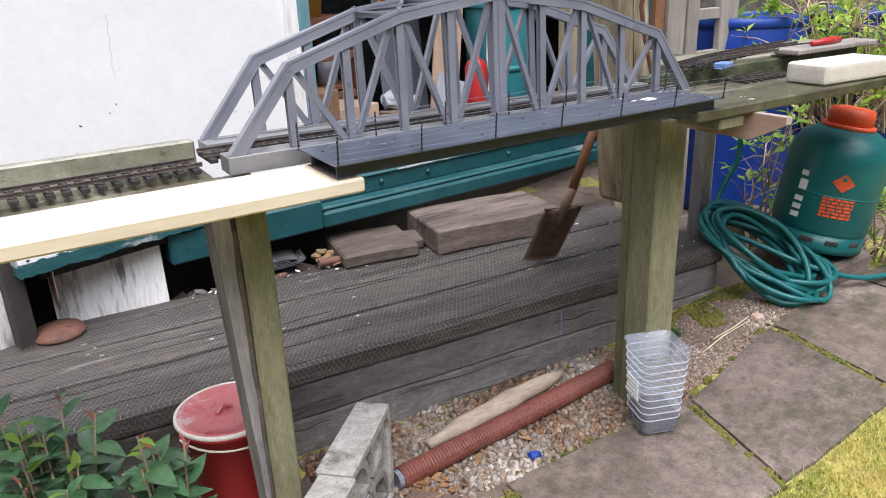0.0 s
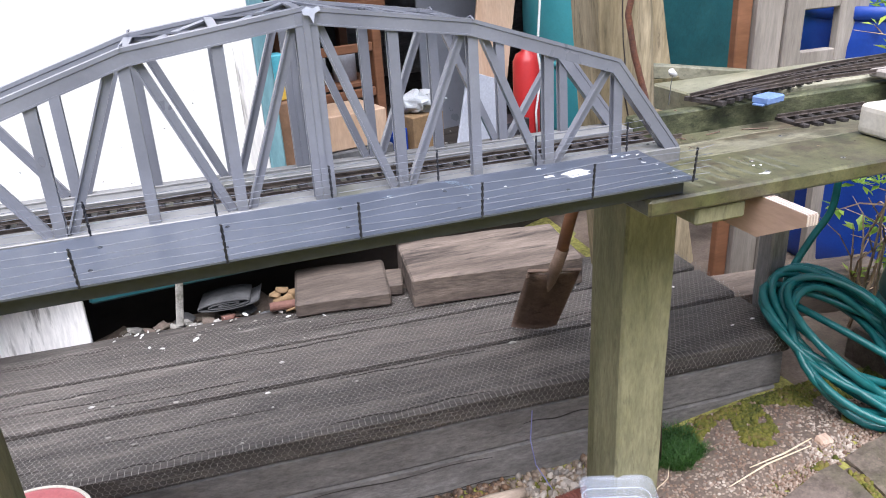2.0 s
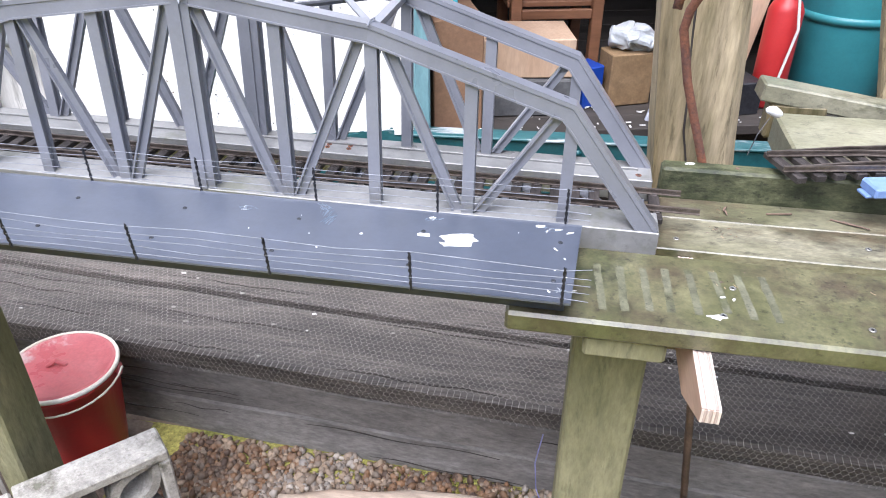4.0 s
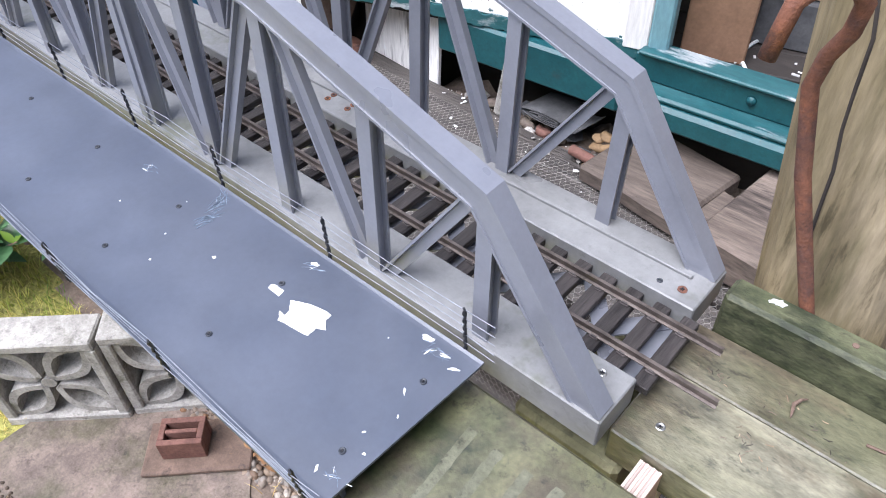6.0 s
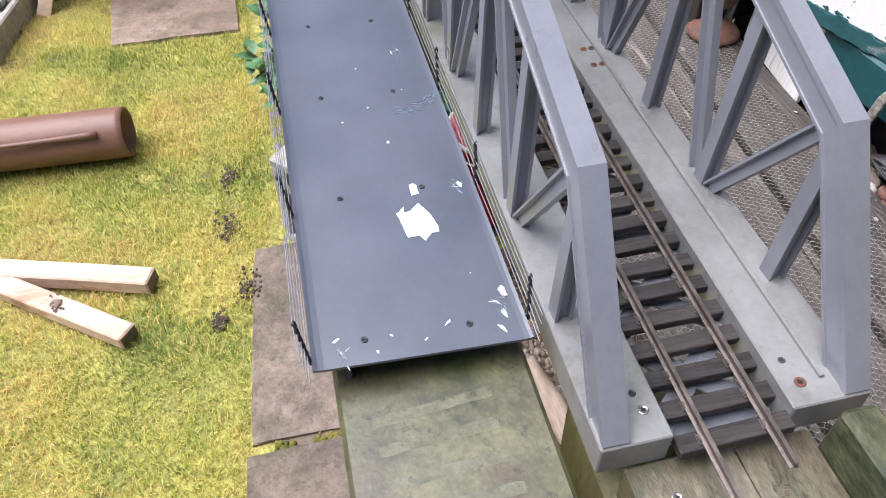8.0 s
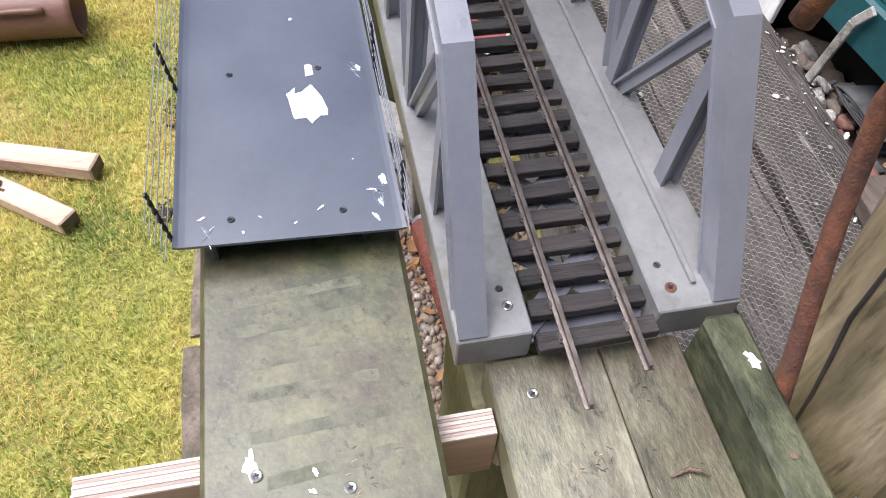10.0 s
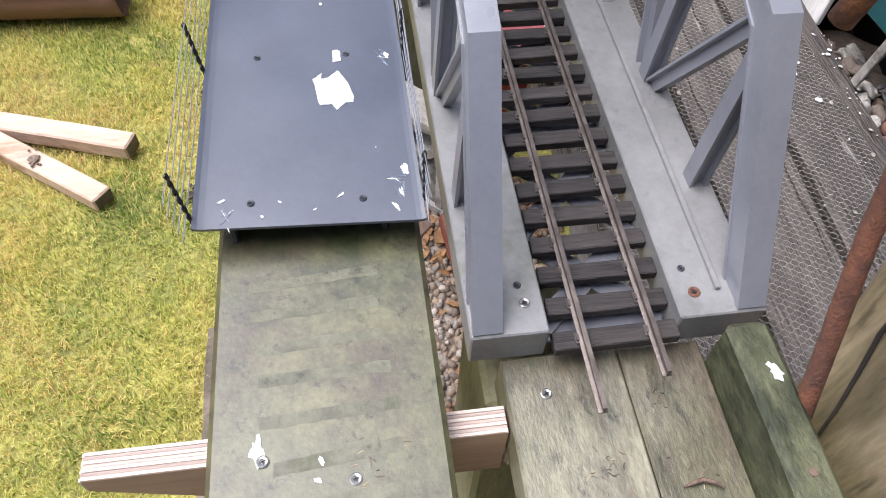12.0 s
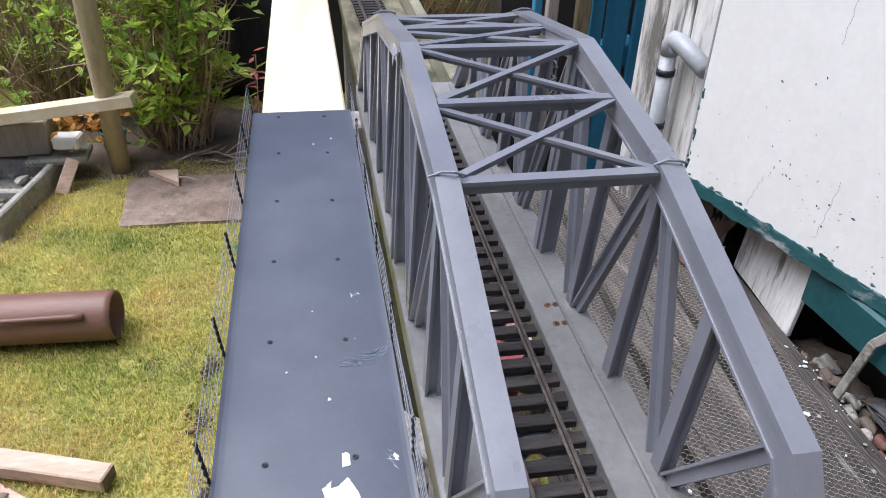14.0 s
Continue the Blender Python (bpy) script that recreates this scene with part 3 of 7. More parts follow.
part("torn_gusset", torn, "grey_board", bridge, "torn pale grey gusset plate")
# both trusses lean a little outwards from the plates
for ob in bridge.children:
    for v in ob.data.vertices:
        lean = 0.035 if v.co.y < 0.31 else 0.065
        v.co.y += lean * (v.co.z - BZ) - (0.009 if v.co.y > 0.31 else 0.0095)
# side plates: wooden edge beams with a kerb
for lo, hi in ((0.1905, 0.2468), (0.3425, 0.4075)):
    part("side_beam", box((NX[10] - 0.012, lo, -0.046), (X0 - 0.002, hi, BZ), 0.0012), "plate_paint", bridge)
part("kerb_strip", box((NX[10] + 0.01, 0.3745, BZ), (X0 - 0.022, 0.3785, BZ + 0.0035), 0.0005), "plate_paint", bridge)
# lattice of thin plates under the track
for i in range(14):
    xa = X0 - 0.02 - i * 0.088
    for ya, yb in ((0.2472, 0.3420), (0.3420, 0.2472)):
        dz = 0.0 if ya < yb else -0.0025
        part("lattice_plate", bar((xa, ya, -0.0385 + dz), (xa - 0.085, yb, -0.0385 + dz), [(-0.009, 0.009, -0.001, 0.001)], (1, 0, 0)), "grey_paint", bridge)
for i, xa in enumerate((0.098, -0.10, -0.30, -0.50, -0.70, -0.90, -1.10)):
    part("floor_tie", box((xa - 0.012, 0.2471, -0.0445), (xa + 0.012, 0.3422, -0.0415), 0.0006), "grey_paint", bridge)


def screw_head(parent, x, y, z, r=0.0042, material="screw", label=""):
    bm = lathe([(r, -0.002), (r, 0.0003), (r * 0.8, 0.0008), (r * 0.42, 0.0003), (r * 0.3, -0.0004)], (x, y, z), 14)
    ob = part("screw", bm, material, parent, label, smooth=False)
    for a in (20, 110):
        cr = box((-r * 0.45, -r * 0.1, 0.0002), (r * 0.45, r * 0.1, 0.0009), 0, Matrix.Translation((x, y, z)) @ pose(0, 0, 0, 0, 0, a))
        part("slot", cr, "black_wire", ob)
    return ob


screw_head(bridge, 0.093, 0.233, BZ + 0.0005)
screw_head(bridge, 0.098, 0.3585, BZ + 0.0005, 0.0046, "rust", "rusty screw")
# two holes drawn as dark discs; their depth is only in the colour
for x, y in ((0.0775, 0.2305), (0.0765, 0.3555)):
    screw_head(bridge, x, y, BZ + 0.0002, 0.0030, "dark_paint", "screw hole drawn as a dark disc")
for x in (-0.35, -0.385):
    screw_head(bridge, x, 0.362, BZ + 0.0005, 0.004, "rust", "rusty screw")
    screw_head(bridge, x, 0.372, BZ + 0.0005, 0.004, "rust", "rusty screw")

# the whole bridge rises a little towards its far end
RISE = radians(0.544)
bridge.rotation_euler = (0, RISE, 0)
bridge.location.z += 0.006

# ---- railway track ----


RAIL = [(-0.0017, 0), (0.0017, 0), (0.0017, -0.0022), (0.0007, -0.0028), (0.0007, -0.0064), (0.0034, -0.0070), (0.0034, -0.0080), (-0.0034, -0.0080), (-0.0034, -0.0070), (-0.0007, -0.0064), (-0.0007, -0.0028), (-0.0017, -0.0022)]


def track(name, pts, label, ties=True, pitch=0.028, z=-0.012, endpts=None, tie_len=0.088):
    """Two rails on wooden sleepers with chairs, along a line of plan points; z is the height of the rail top."""
    ln = [Vector((*p, 0)) for p in pts]
    tr = thing(name, (ln[0].x, ln[0].y, z - 0.016), label, "model track", "track pieces")
    seg, dist = [], [0.0]
    for a, b in zip(ln, ln[1:]):
        seg.append((b - a).normalized())
        dist.append(dist[-1] + (b - a).length)

    def at(s):
        for i in range(len(seg)):
            if s <= dist[i + 1] or i == len(seg) - 1:
                return ln[i] + seg[i] * (s - dist[i]), seg[i]
    for k, side in enumerate((-1, 1)):
        a0, a1 = (endpts[k] if endpts else (0.0, dist[-1]))
        stops = [a0] + [d for d in dist[1:-1] if a0 < d < a1] + [a1]
        line = []
        for s0 in stops:
            p0_, d0 = at(s0)
            line.append(p0_ + Vector((-d0.y, d0.x, 0)) * side * 0.0255 + Vector((0, 0, z)))
        bm = prism(line, RAIL, (-seg[0].y, seg[0].x, 0))
        part("rail", bm, "rail", tr)
    if not ties:
        return tr
    n = int(dist[-1] / pitch)
    bm = bmesh.new()
    box((-0.0075, -tie_len / 2, -0.009), (0.0075, tie_len / 2, 0), 0.0008, None, bm)
    me = bpy.data.meshes.new("tie")
    rough_up(bm, 0.0006, 60)
    bm.to_mesh(me)
    bm.free()
    me.materials.append(M["tie"])
    bm = bmesh.new()
    box((-0.0045, -0.0052, 0), (0.0045, 0.0052, 0.0016), 0.0004, None, bm)
    box((-0.0028, -0.0046, 0.0016), (0.0028, -0.0026, 0.0034), 0.0003, None, bm)
    box((-0.0028, 0.0026, 0.0016), (0.0028, 0.0046, 0.0034), 0.0003, None, bm)
    ch = bpy.data.meshes.new("chair")
    bm.to_mesh(ch)
    bm.free()
    ch.materials.append(M["chair"])
    for i in range(n):
        p, d = at((i + 0.5) * dist[-1] / n)
        ang = math.atan2(d.y, d.x)
        ob = new("sleeper", me)
        ob.parent = tr
        ob.matrix_parent_inverse = Matrix.Translation(root_place(tr)).inverted()
        ob.matrix_basis = Matrix.Translation((p.x, p.y, z - 0.0096)) @ pose(0, 0, 0, 0, 0, math.degrees(ang) + random.uniform(-1.2, 1.2)) @ Matrix.Diagonal((1, random.uniform(0.98, 1.02), 1, 1))
        for side in (-1, 1):
            c = new("rail_chair", ch)
            c.parent = ob
            c.matrix_basis = Matrix.Translation((0, side * 0.0255, 0))
    return tr


TY = 0.2965
TZ = -0.0135
bridge_track = track("railway_track", [(0.134, TY), (-1.165, TY)], "narrow model track with brown sleepers laid across the bridge", True, 0.028, TZ, [(-0.023, 1.299), (-0.044, 1.299)], 0.092)

bridge_track.rotation_euler = (0, RISE, 0)

# ---- the walkway beside the truss ----
DL, DW = -1.008, 0.163
walkway = thing("walkway", (-0.5, 0.08, -0.028), "dark blue-grey sheet walkway with wire railings and flaking paint", "walkway")
prof = [(-0.003, 0.0014), (0.001, 0.0004), (0.006, 0.0), (0.164, 0.0), (0.168, 0.0003), (0.171, 0.0012)]
bm = bmesh.new()
ra, rb = [], []
for x, ring in ((0.010, ra), (DL, rb)):
    for dz in (0, -0.0026):
        for y, z in (prof if dz == 0 else prof[::-1]):
            ring.append(bm.verts.new((x + (0.008 * y / DW if x > 0 else 0), y, z + dz)))
for k in range(len(ra)):
    bm.faces.new((ra[k], ra[(k + 1) % len(ra)], rb[(k + 1) % len(ra)], rb[k]))
bm.faces.new(ra[::-1])
bm.faces.new(rb)
part("deck_sheet", bm, "deck_paint", walkway, "dark blue-grey painted sheet deck")
for y in (0.022, 0.138):
    part("stringer", box((DL + 0.01, y, -0.028), (0.004, y + 0.004, -0.0027), 0.0006), "dark_paint", walkway, "black strip under the deck")
part("stringer", box((DL + 0.02, 0.026, -0.0075), (0.000, 0.138, -0.0028), 0.0006), "dark_paint", walkway, "black strip under the deck")


def twisted_post(parent, x, y, lean):
    pts, n = [], 16
    bm = bmesh.new()
    for ph in (0, math.pi):
        pts = [(x + 0.0011 * math.cos(ph + i * 1.15), y + lean * i / n + 0.0011 * math.sin(ph + i * 1.15), -0.002 + 0.053 * i / n) for i in range(n + 1)]
        tube(pts, 0.0011, 5, bm)
    return part("railing_post", bm, "black_wire", parent, "twisted black wire post")


for y, lean in ((-0.004, -0.005), (0.1725, -0.001)):
    for i in range(7):
        x = -0.1675 * i + (0.0 if y < 0.1 else -0.003)
        twisted_post(walkway, x, y, lean)
    for k in range(5):
        f = (0.20, 0.39, 0.58, 0.77, 0.97)[k]
        pts = []
        for i in range(-1, 13):
            x = 0.028 * (1 if i < 0 else 0) - 0.08375 * max(i, 0)
            sag = 0.0008 * math.sin(i * 2.1 + k) + (0.0012 * random.uniform(-1, 1))
            pts.append((x, y + lean * f + sag * 0.6, -0.002 + 0.053 * f + sag))
        pts.append((DL - 0.012, y + lean * f, -0.002 + 0.053 * f))
        part("railing_wire", tube(pts, 0.00045, 5), "wire", walkway)
for x, y in ((-0.011, 0.040), (-0.007, 0.125), (-0.181, 0.042), (-0.179, 0.121), (-0.351, 0.042), (-0.345, 0.122), (-0.51, 0.043), (-0.505, 0.122),
             (-0.668, 0.044), (-0.662, 0.122), (-0.83, 0.044), (-0.825, 0.122), (-0.985, 0.042), (-0.98, 0.122)):
    screw_head(walkway, x, y, 0.0006, 0.0030, "dark_paint")


def flake(cx, cy, r, n=14, rot=0.0, long=1.0, seed=1):
    rnd = random.Random(seed)
    pts = []
    for i in range(n):
        a = i * math.tau / n
        q = r * (0.74 + 0.34 * noise.noise((seed * 3.1, math.cos(a) * 1.3, math.sin(a) * 1.3)) + rnd.uniform(-0.24, 0.20))
        u, v = q * math.cos(a) * long, q * math.sin(a)
        pts.append((cx + u * math.cos(rot) - v * math.sin(rot), cy + u * math.sin(rot) + v * math.cos(rot)))
    return slab_of(pts, 0.0001, 0.0007)


FLAKES = [(-0.174, 0.157, 0.0034, 9, 0.3, 2.2), (-0.034, 0.160, 0.0046, 18, 0.2, 2.4), (-0.010, 0.155, 0.0020, 9, 0.4, 4.2),
          (0.004, 0.150, 0.0020, 9, 0.5, 4.6), (-0.012, 0.108, 0.0018, 8, 2.2, 4.0), (0.0, 0.088, 0.0014, 8, 2.1, 2.5), (-0.015, 0.018, 0.0018, 8, 2.1, 3.0),
          (0.003, 0.049, 0.002, 8, 0.2, 1.5), (-0.255, 0.101, 0.0032, 8, 0.2, 1.0), (-0.300, 0.060, 0.0022, 8, 0.2, 1.0),
          (-0.32, 0.09, 0.0018, 7, 0.1, 1.0), (-0.40, 0.088, 0.0016, 7, 0.1, 1.0), (-0.88, 0.13, 0.0028, 7, 0.1, 1.0), (-0.86, 0.10, 0.002, 7, 0.1, 1.6), (-0.06, 0.139, 0.0011, 7, 0.1, 1.0),
          (-0.01, 0.062, 0.0012, 7, 0.8, 2.5), (-0.345, 0.132, 0.0012, 7, 0.1, 1.0)]
for torn_ in ([(-0.147, 0.095), (-0.155, 0.102), (-0.148, 0.102), (-0.149, 0.108), (-0.157, 0.116), (-0.149, 0.121), (-0.135, 0.126), (-0.116, 0.129), (-0.115, 0.122), (-0.107, 0.114), (-0.114, 0.110), (-0.113, 0.100), (-0.128, 0.097)],
              [(-0.184, 0.113), (-0.186, 0.117), (-0.181, 0.120), (-0.170, 0.120), (-0.169, 0.113)]):
    ragged = []
    for (xa, ya), (xb, yb) in zip(torn_, torn_[1:] + torn_[:1]):
        for k in range(3):
            x, y = xa + (xb - xa) * k / 3, ya + (yb - ya) * k / 3
            ragged.append((x + 0.0016 * noise.noise((x * 260, y * 260, 5)), y - 0.004 + 0.0016 * noise.noise((x * 260, y * 260, 8))))
    part("paint_flake", slab_of(ragged, 0.0001, 0.0007), "bare_white", walkway, "large bare white patch where the paint flaked")
for i, (x, y, r, n, rot, lg) in enumerate(FLAKES):
    n = n + 9
    part("paint_flake", flake(x, y, r * (0.74 if r < 0.006 else 0.94), n, rot, lg, 40 + i), "bare_white", walkway, "bare white patch where the paint flaked")
rnd = random.Random(91)


def scratch(x, y, l, w, ang, material, label):
    """A thin ragged sliver of bare or rubbed paint."""
    n, left, right = 9, [], []
    for i in range(n + 1):
        f = i / n
        ww = w * math.sin(math.pi * min(max(f, 0.04), 0.96)) * rnd.uniform(0.45, 1.2)
        bend = 0.10 * l * math.sin(2.2 * f + x * 40)
        left.append((l * (f - 0.5), bend + ww))
        right.append((l * (f - 0.5), bend - ww))
    c_, s_ = math.cos(ang), math.sin(ang)
    pts = [(x + u * c_ - v * s_, y + u * s_ + v * c_) for u, v in left + right[::-1]]
    part("scuff", slab_of(pts, 0.0001, 0.0004), material, walkway, label)


# a smear of rubbed paint, fanning out towards the truss, and smaller ones
for i in range(46):
    f = rnd.random() ** 0.7
    scratch(-0.300 - 0.022 * f + rnd.gauss(0, 0.004), 0.118 + 0.046 * f + rnd.gauss(0, 0.002), rnd.uniform(0.008, 0.022), rnd.uniform(0.0002, 0.0007), 1.35 + rnd.gauss(0, 0.28) + (0.9 if f > 0.8 else 0), "scuff", "pale blue rubbed smear in the deck paint")
for x, y, n in ((-0.425, 0.138, 12), (-0.018, 0.155, 16), (-0.172, 0.154, 8), (0.0, 0.022, 9)):
    for i in range(n):
        scratch(x + rnd.gauss(0, 0.006), y + rnd.gauss(0, 0.003), rnd.uniform(0.004, 0.012), rnd.uniform(0.0002, 0.0008), rnd.gauss(0.5, 0.6), "bare_white" if i % 4 == 0 else "scuff", "pale scratch in the deck paint")
# ---- timber trestle ----
def board(name, lo, hi, material, label, cuts=10, bevel=0.004, category="board", group="trestle boards"):
    return top(name, plank(lo, hi, bevel, cuts), material, label, category, group)


walk_board = top("board", box((-0.062, 0.010, -0.0555), (1.25, 0.168, -0.0285), 0.004), "walk_board", "algae-stained pale treated board carrying the walkway end", "board", "trestle boards")
rnd = random.Random(29)
for xa, ya, xb, yb in ((0.048, 0.035, 0.040, 0.131), (0.073, 0.036, 0.068, 0.129), (0.101, 0.042, 0.096, 0.130), (0.125, 0.043, 0.123, 0.134), (0.156, 0.044, 0.151, 0.137), (0.188, 0.053, 0.180, 0.137), (0.216, 0.046, 0.209, 0.135), (0.243, 0.045, 0.238, 0.136)):
    left, right = [], []
    for k in range(17):
        f = k / 16
        x, y = xa + (xb - xa) * f, ya + (yb - ya) * f
        left.append((x - 0.0046 + rnd.uniform(-0.0006, 0.0006), y))
        right.append((x + 0.0046 + rnd.uniform(-0.0006, 0.0006), y))
    part("slat_mark", slab_of(left + right[::-1], -0.0287, -0.02835), "slat_ghost", walk_board, "paler mark where a slat once lay")
board("board", (0.118, 0.2135, -0.088), (1.26, 0.3022, -0.0465), "green_board", "green weathered board under the track end", bevel=0.0016)
board("board", (0.119, 0.3030, -0.088), (1.26, 0.3655, -0.0465), "green_board", "green weathered board under the track end", bevel=0.0016)
board("upstand", (0.132, 0.366, -0.088), (1.2, 0.3965, 0.001), "algae_board", "green algae-covered upstand board edging the track", category="board")
for x in (0.24, 0.52, 0.86):
    part("nail", lathe([(0.0030, 0), (0.0028, 0.0012), (0, 0.0016)], (x, 0.381, 0.0008), 10), "rust_dull", bpy.data.objects["upstand"], "rusty nail head")
top("paint_splash", flake(0, 0, 0.0048, 18, 0.3, 1.9, 77), "bare_white", "white paint splash on the upstand board", "paint splash").location = (0.172, 0.385, 0.0012)
top("paint_splash", flake(0, 0, 0.0066, 18, 0.05, 2.1, 78), "bare_white", "bare white patch round a screw in the pale board", "paint splash").location = (0.175, 0.043, -0.0285)
top("paint_splash", flake(0, 0, 0.0022, 12, 0.4, 2.4, 79), "bare_white", "small white chip on the pale board", "paint splash").location = (0.186, 0.084, -0.0285)
top("paint_splash", flake(0, 0, 0.0018, 12, 1.2, 2.2, 80), "bare_white", "small white chip on the pale board", "paint splash").location = (0.198, 0.081, -0.0285)
top("dry_curl", tube([(0.226, 0.318, -0.0445), (0.2245, 0.325, -0.0425), (0.223, 0.332, -0.044), (0.226, 0.339, -0.0425), (0.230, 0.345, -0.0445)], 0.0016, 6, rs=[0.0006, 0.0016, 0.0019, 0.0014, 0.0005]), "rust_dull", "curled dry brown seed stalk on the boards", "plant litter")
be = thing("bearer", (0.16, 0.1, -0.1), "plywood bearer with a slanting cut end and bare laminated edge", "board", "trestle boards")
bm = slab_of([(-0.078, -0.075), (-0.078, -0.0575), (0.212, -0.0575), (0.212, -0.127), (0.02, -0.127)], 0.150, 0.170)
for v in bm.verts:
    v.co = Vector((v.co.z, v.co.x, v.co.y))
part("sheet", bm, "bearer_face", be)
for k in range(7):
    part("ply", box((0.1502 + 0.00283 * k, -0.078, -0.0574), (0.1527 + 0.00283 * k, 0.2115, -0.0560 - 0.0004 * (k % 2))), "ply_edge" if k % 2 else "ply_face", be)
    part("ply", box((0.1502 + 0.00283 * k, -0.0794 + 0.0004 * (k % 2), -0.0745), (0.1527 + 0.00283 * k, -0.0781, -0.0576)), "ply_edge" if k % 2 else "ply_face", be)
board("bearer", (0.150, 0.214, -0.127), (0.170, 0.60, -0.0885), "ply_edge", "plywood bearer with bare laminated edges")
board("board", (-2.75, 0.006, -0.0585), (-0.951, 0.166, -0.0305), "new_wood", "bright new planed plank carrying the walkway end", 14)
board("board", (-2.9, 0.205, -0.092), (-1.152, 0.385, -0.0475), "green_board", "green weathered board under the track", 14)
board("upstand", (-2.9, 0.386, -0.092), (-1.152, 0.414, 0.004), "pale_board", "weathered upstand board edging the track", 14)
top("packing_block", box((-1.0, 0.016, -0.0302), (-0.963, 0.155, -0.0275), 0.002), "block_timber", "small brown packing block under the walkway end", "wood block")
track("railway_track", [(-1.17, TY), (-2.9, TY - 0.04)], "narrow model track leading away on a weathered board", True, 0.028, TZ - 0.004)


def post(name, lo, hi, material, label, seed=0):
    return top(name, plank(lo, hi, 0.005, 8, 0.002), material, label, "post", "trestle posts")


post("post", (0.026, 0.205, GZ - 0.05), (0.136, 0.302, -0.0885), "post_green", "green weathered square timber post under the bridge end")
post("post", (0.036, 0.304, GZ - 0.05), (0.130, 0.345, -0.0885), "post_green", "green weathered square timber post under the bridge end")
post("post", (-1.132, 0.221, GZ - 0.05), (-1.070, 0.325, -0.0925), "post_green", "green-stained timber post under the plank")
post("post", (0.84, 0.70, GZ), (0.90, 0.76, -0.0885), "post_grey", "grey weathered timber post under the track board")
split = thing("split_board", (-1.15, 0.26, GZ), "grey split board tapering down the side of a timber post", "board", "trestle boards")
# the second strip is coloured brown for the shaded recess between board and post
for nm_, mat_, xs, ys, lab_ in (("board", "post_grey", ((-1.182, -1.146), (-1.146, -1.1405)), (0.222, 0.300), ""), ("torn_edge", "block_timber", ((-1.1455, -1.1330), (-1.1400, -1.1330)), (0.226, 0.300), "brown strip coloured for the shaded recess beside the post")):
    bm = bmesh.new()
    rings = []
    for k in range(13):
        f = k / 12
        xa, xb = xs[0][0] + (xs[1][0] - xs[0][0]) * f, xs[0][1] + (xs[1][1] - xs[0][1]) * f + 0.004 * noise.noise((f * 9, 1, 4))
        z = -0.094 + (GZ + 0.03 + 0.094) * f
        rings.append([bm.verts.new(q) for q in ((xa, ys[0] + 0.003 * noise.noise((f * 7, 3, 1)), z), (xb, ys[0] + 0.004, z), (xb, ys[1], z), (xa, ys[1], z))])
    for q, r_ in zip(rings, rings[1:]):
        for k in range(4):
            bm.faces.new((q[k], q[(k + 1) % 4], r_[(k + 1) % 4], r_[k]))
    bm.faces.new(rings[0][::-1])
    bm.faces.new(rings[-1])
    part(nm_, bm, mat_, split, lab_)
part("chip", box((-1.142, 0.200, -0.1035), (-1.122, 0.2205, -0.0935), 0.001), "new_wood", split, "bright splinter at the top")
post("post", (-2.3, 0.22, GZ - 0.05), (-2.2, 0.32, -0.0925), "post_grey", "grey weathered timber post under the track board")
board("bearer", (-1.150, 0.12, -0.0918), (-1.070, 0.30, -0.0592), "post_grey", "grey weathered packer under the new plank", 4)
board("bearer", (0.03, 0.02, -0.0880), (0.125, 0.158, -0.0565), "post_green", "green weathered bearer under the board end", 4)

for x, y, z in ((0.149, 0.242, -0.0462), (0.40, 0.26, -0.0462), (0.7, 0.26, -0.0462), (0.20, 0.105, -0.0282), (0.182, 0.0465, -0.0276), (0.34, 0.05, -0.0282)):
    sc = thing("wood_screw", (x, y, z), "zinc wood screw sunk in a board", "screw", "board screws")
    screw_head(sc, x, y, z, 0.0042)
rnd = random.Random(61)
for i in range(90):
    spot = rnd.choice(((0.205, 0.27, 0.012), (0.205, 0.275, 0.008), (0.235, 0.325, 0.02), (0.158, 0.318, 0.006), (0.19, 0.12, 0.012), (0.4, 0.3, 0.08), (0.4, 0.09, 0.08)))
    x, y = rnd.gauss(spot[0], spot[2]), rnd.gauss(spot[1], spot[2] * 0.8)
    if not (0.005 < y < 0.163 or 0.218 < y < 0.365) or x < 0.125:
        continue
    z = -0.0464 if y > 0.2 else -0.0284
    a, ln_, k = rnd.uniform(0, 6.28), rnd.uniform(0.002, 0.007), rnd.uniform(-0.25, 0.25)
    bm = tube([(x, y, z), (x + ln_ * 0.5 * math.cos(a), y + ln_ * 0.5 * math.sin(a), z + 0.0002), (x + ln_ * math.cos(a + k), y + ln_ * math.sin(a + k), z)], 0.00032, 4)
    top("debris", bm, rnd.choice(["soil", "block_timber", "inside", "twig"]), "tiny scrap of plant litter on the boards", "litter", "plant litter")

# ---- raised bed of railway sleepers, covered with wire netting ----
BT = -0.718                                  # top of the timbers


def bed_y(x):
    return 0.578 - 0.053 * x


BEDM = Matrix.Translation((0, 0.578, 0)) @ pose(0, 0, 0, 0, 0, math.degrees(math.atan(-0.053)))


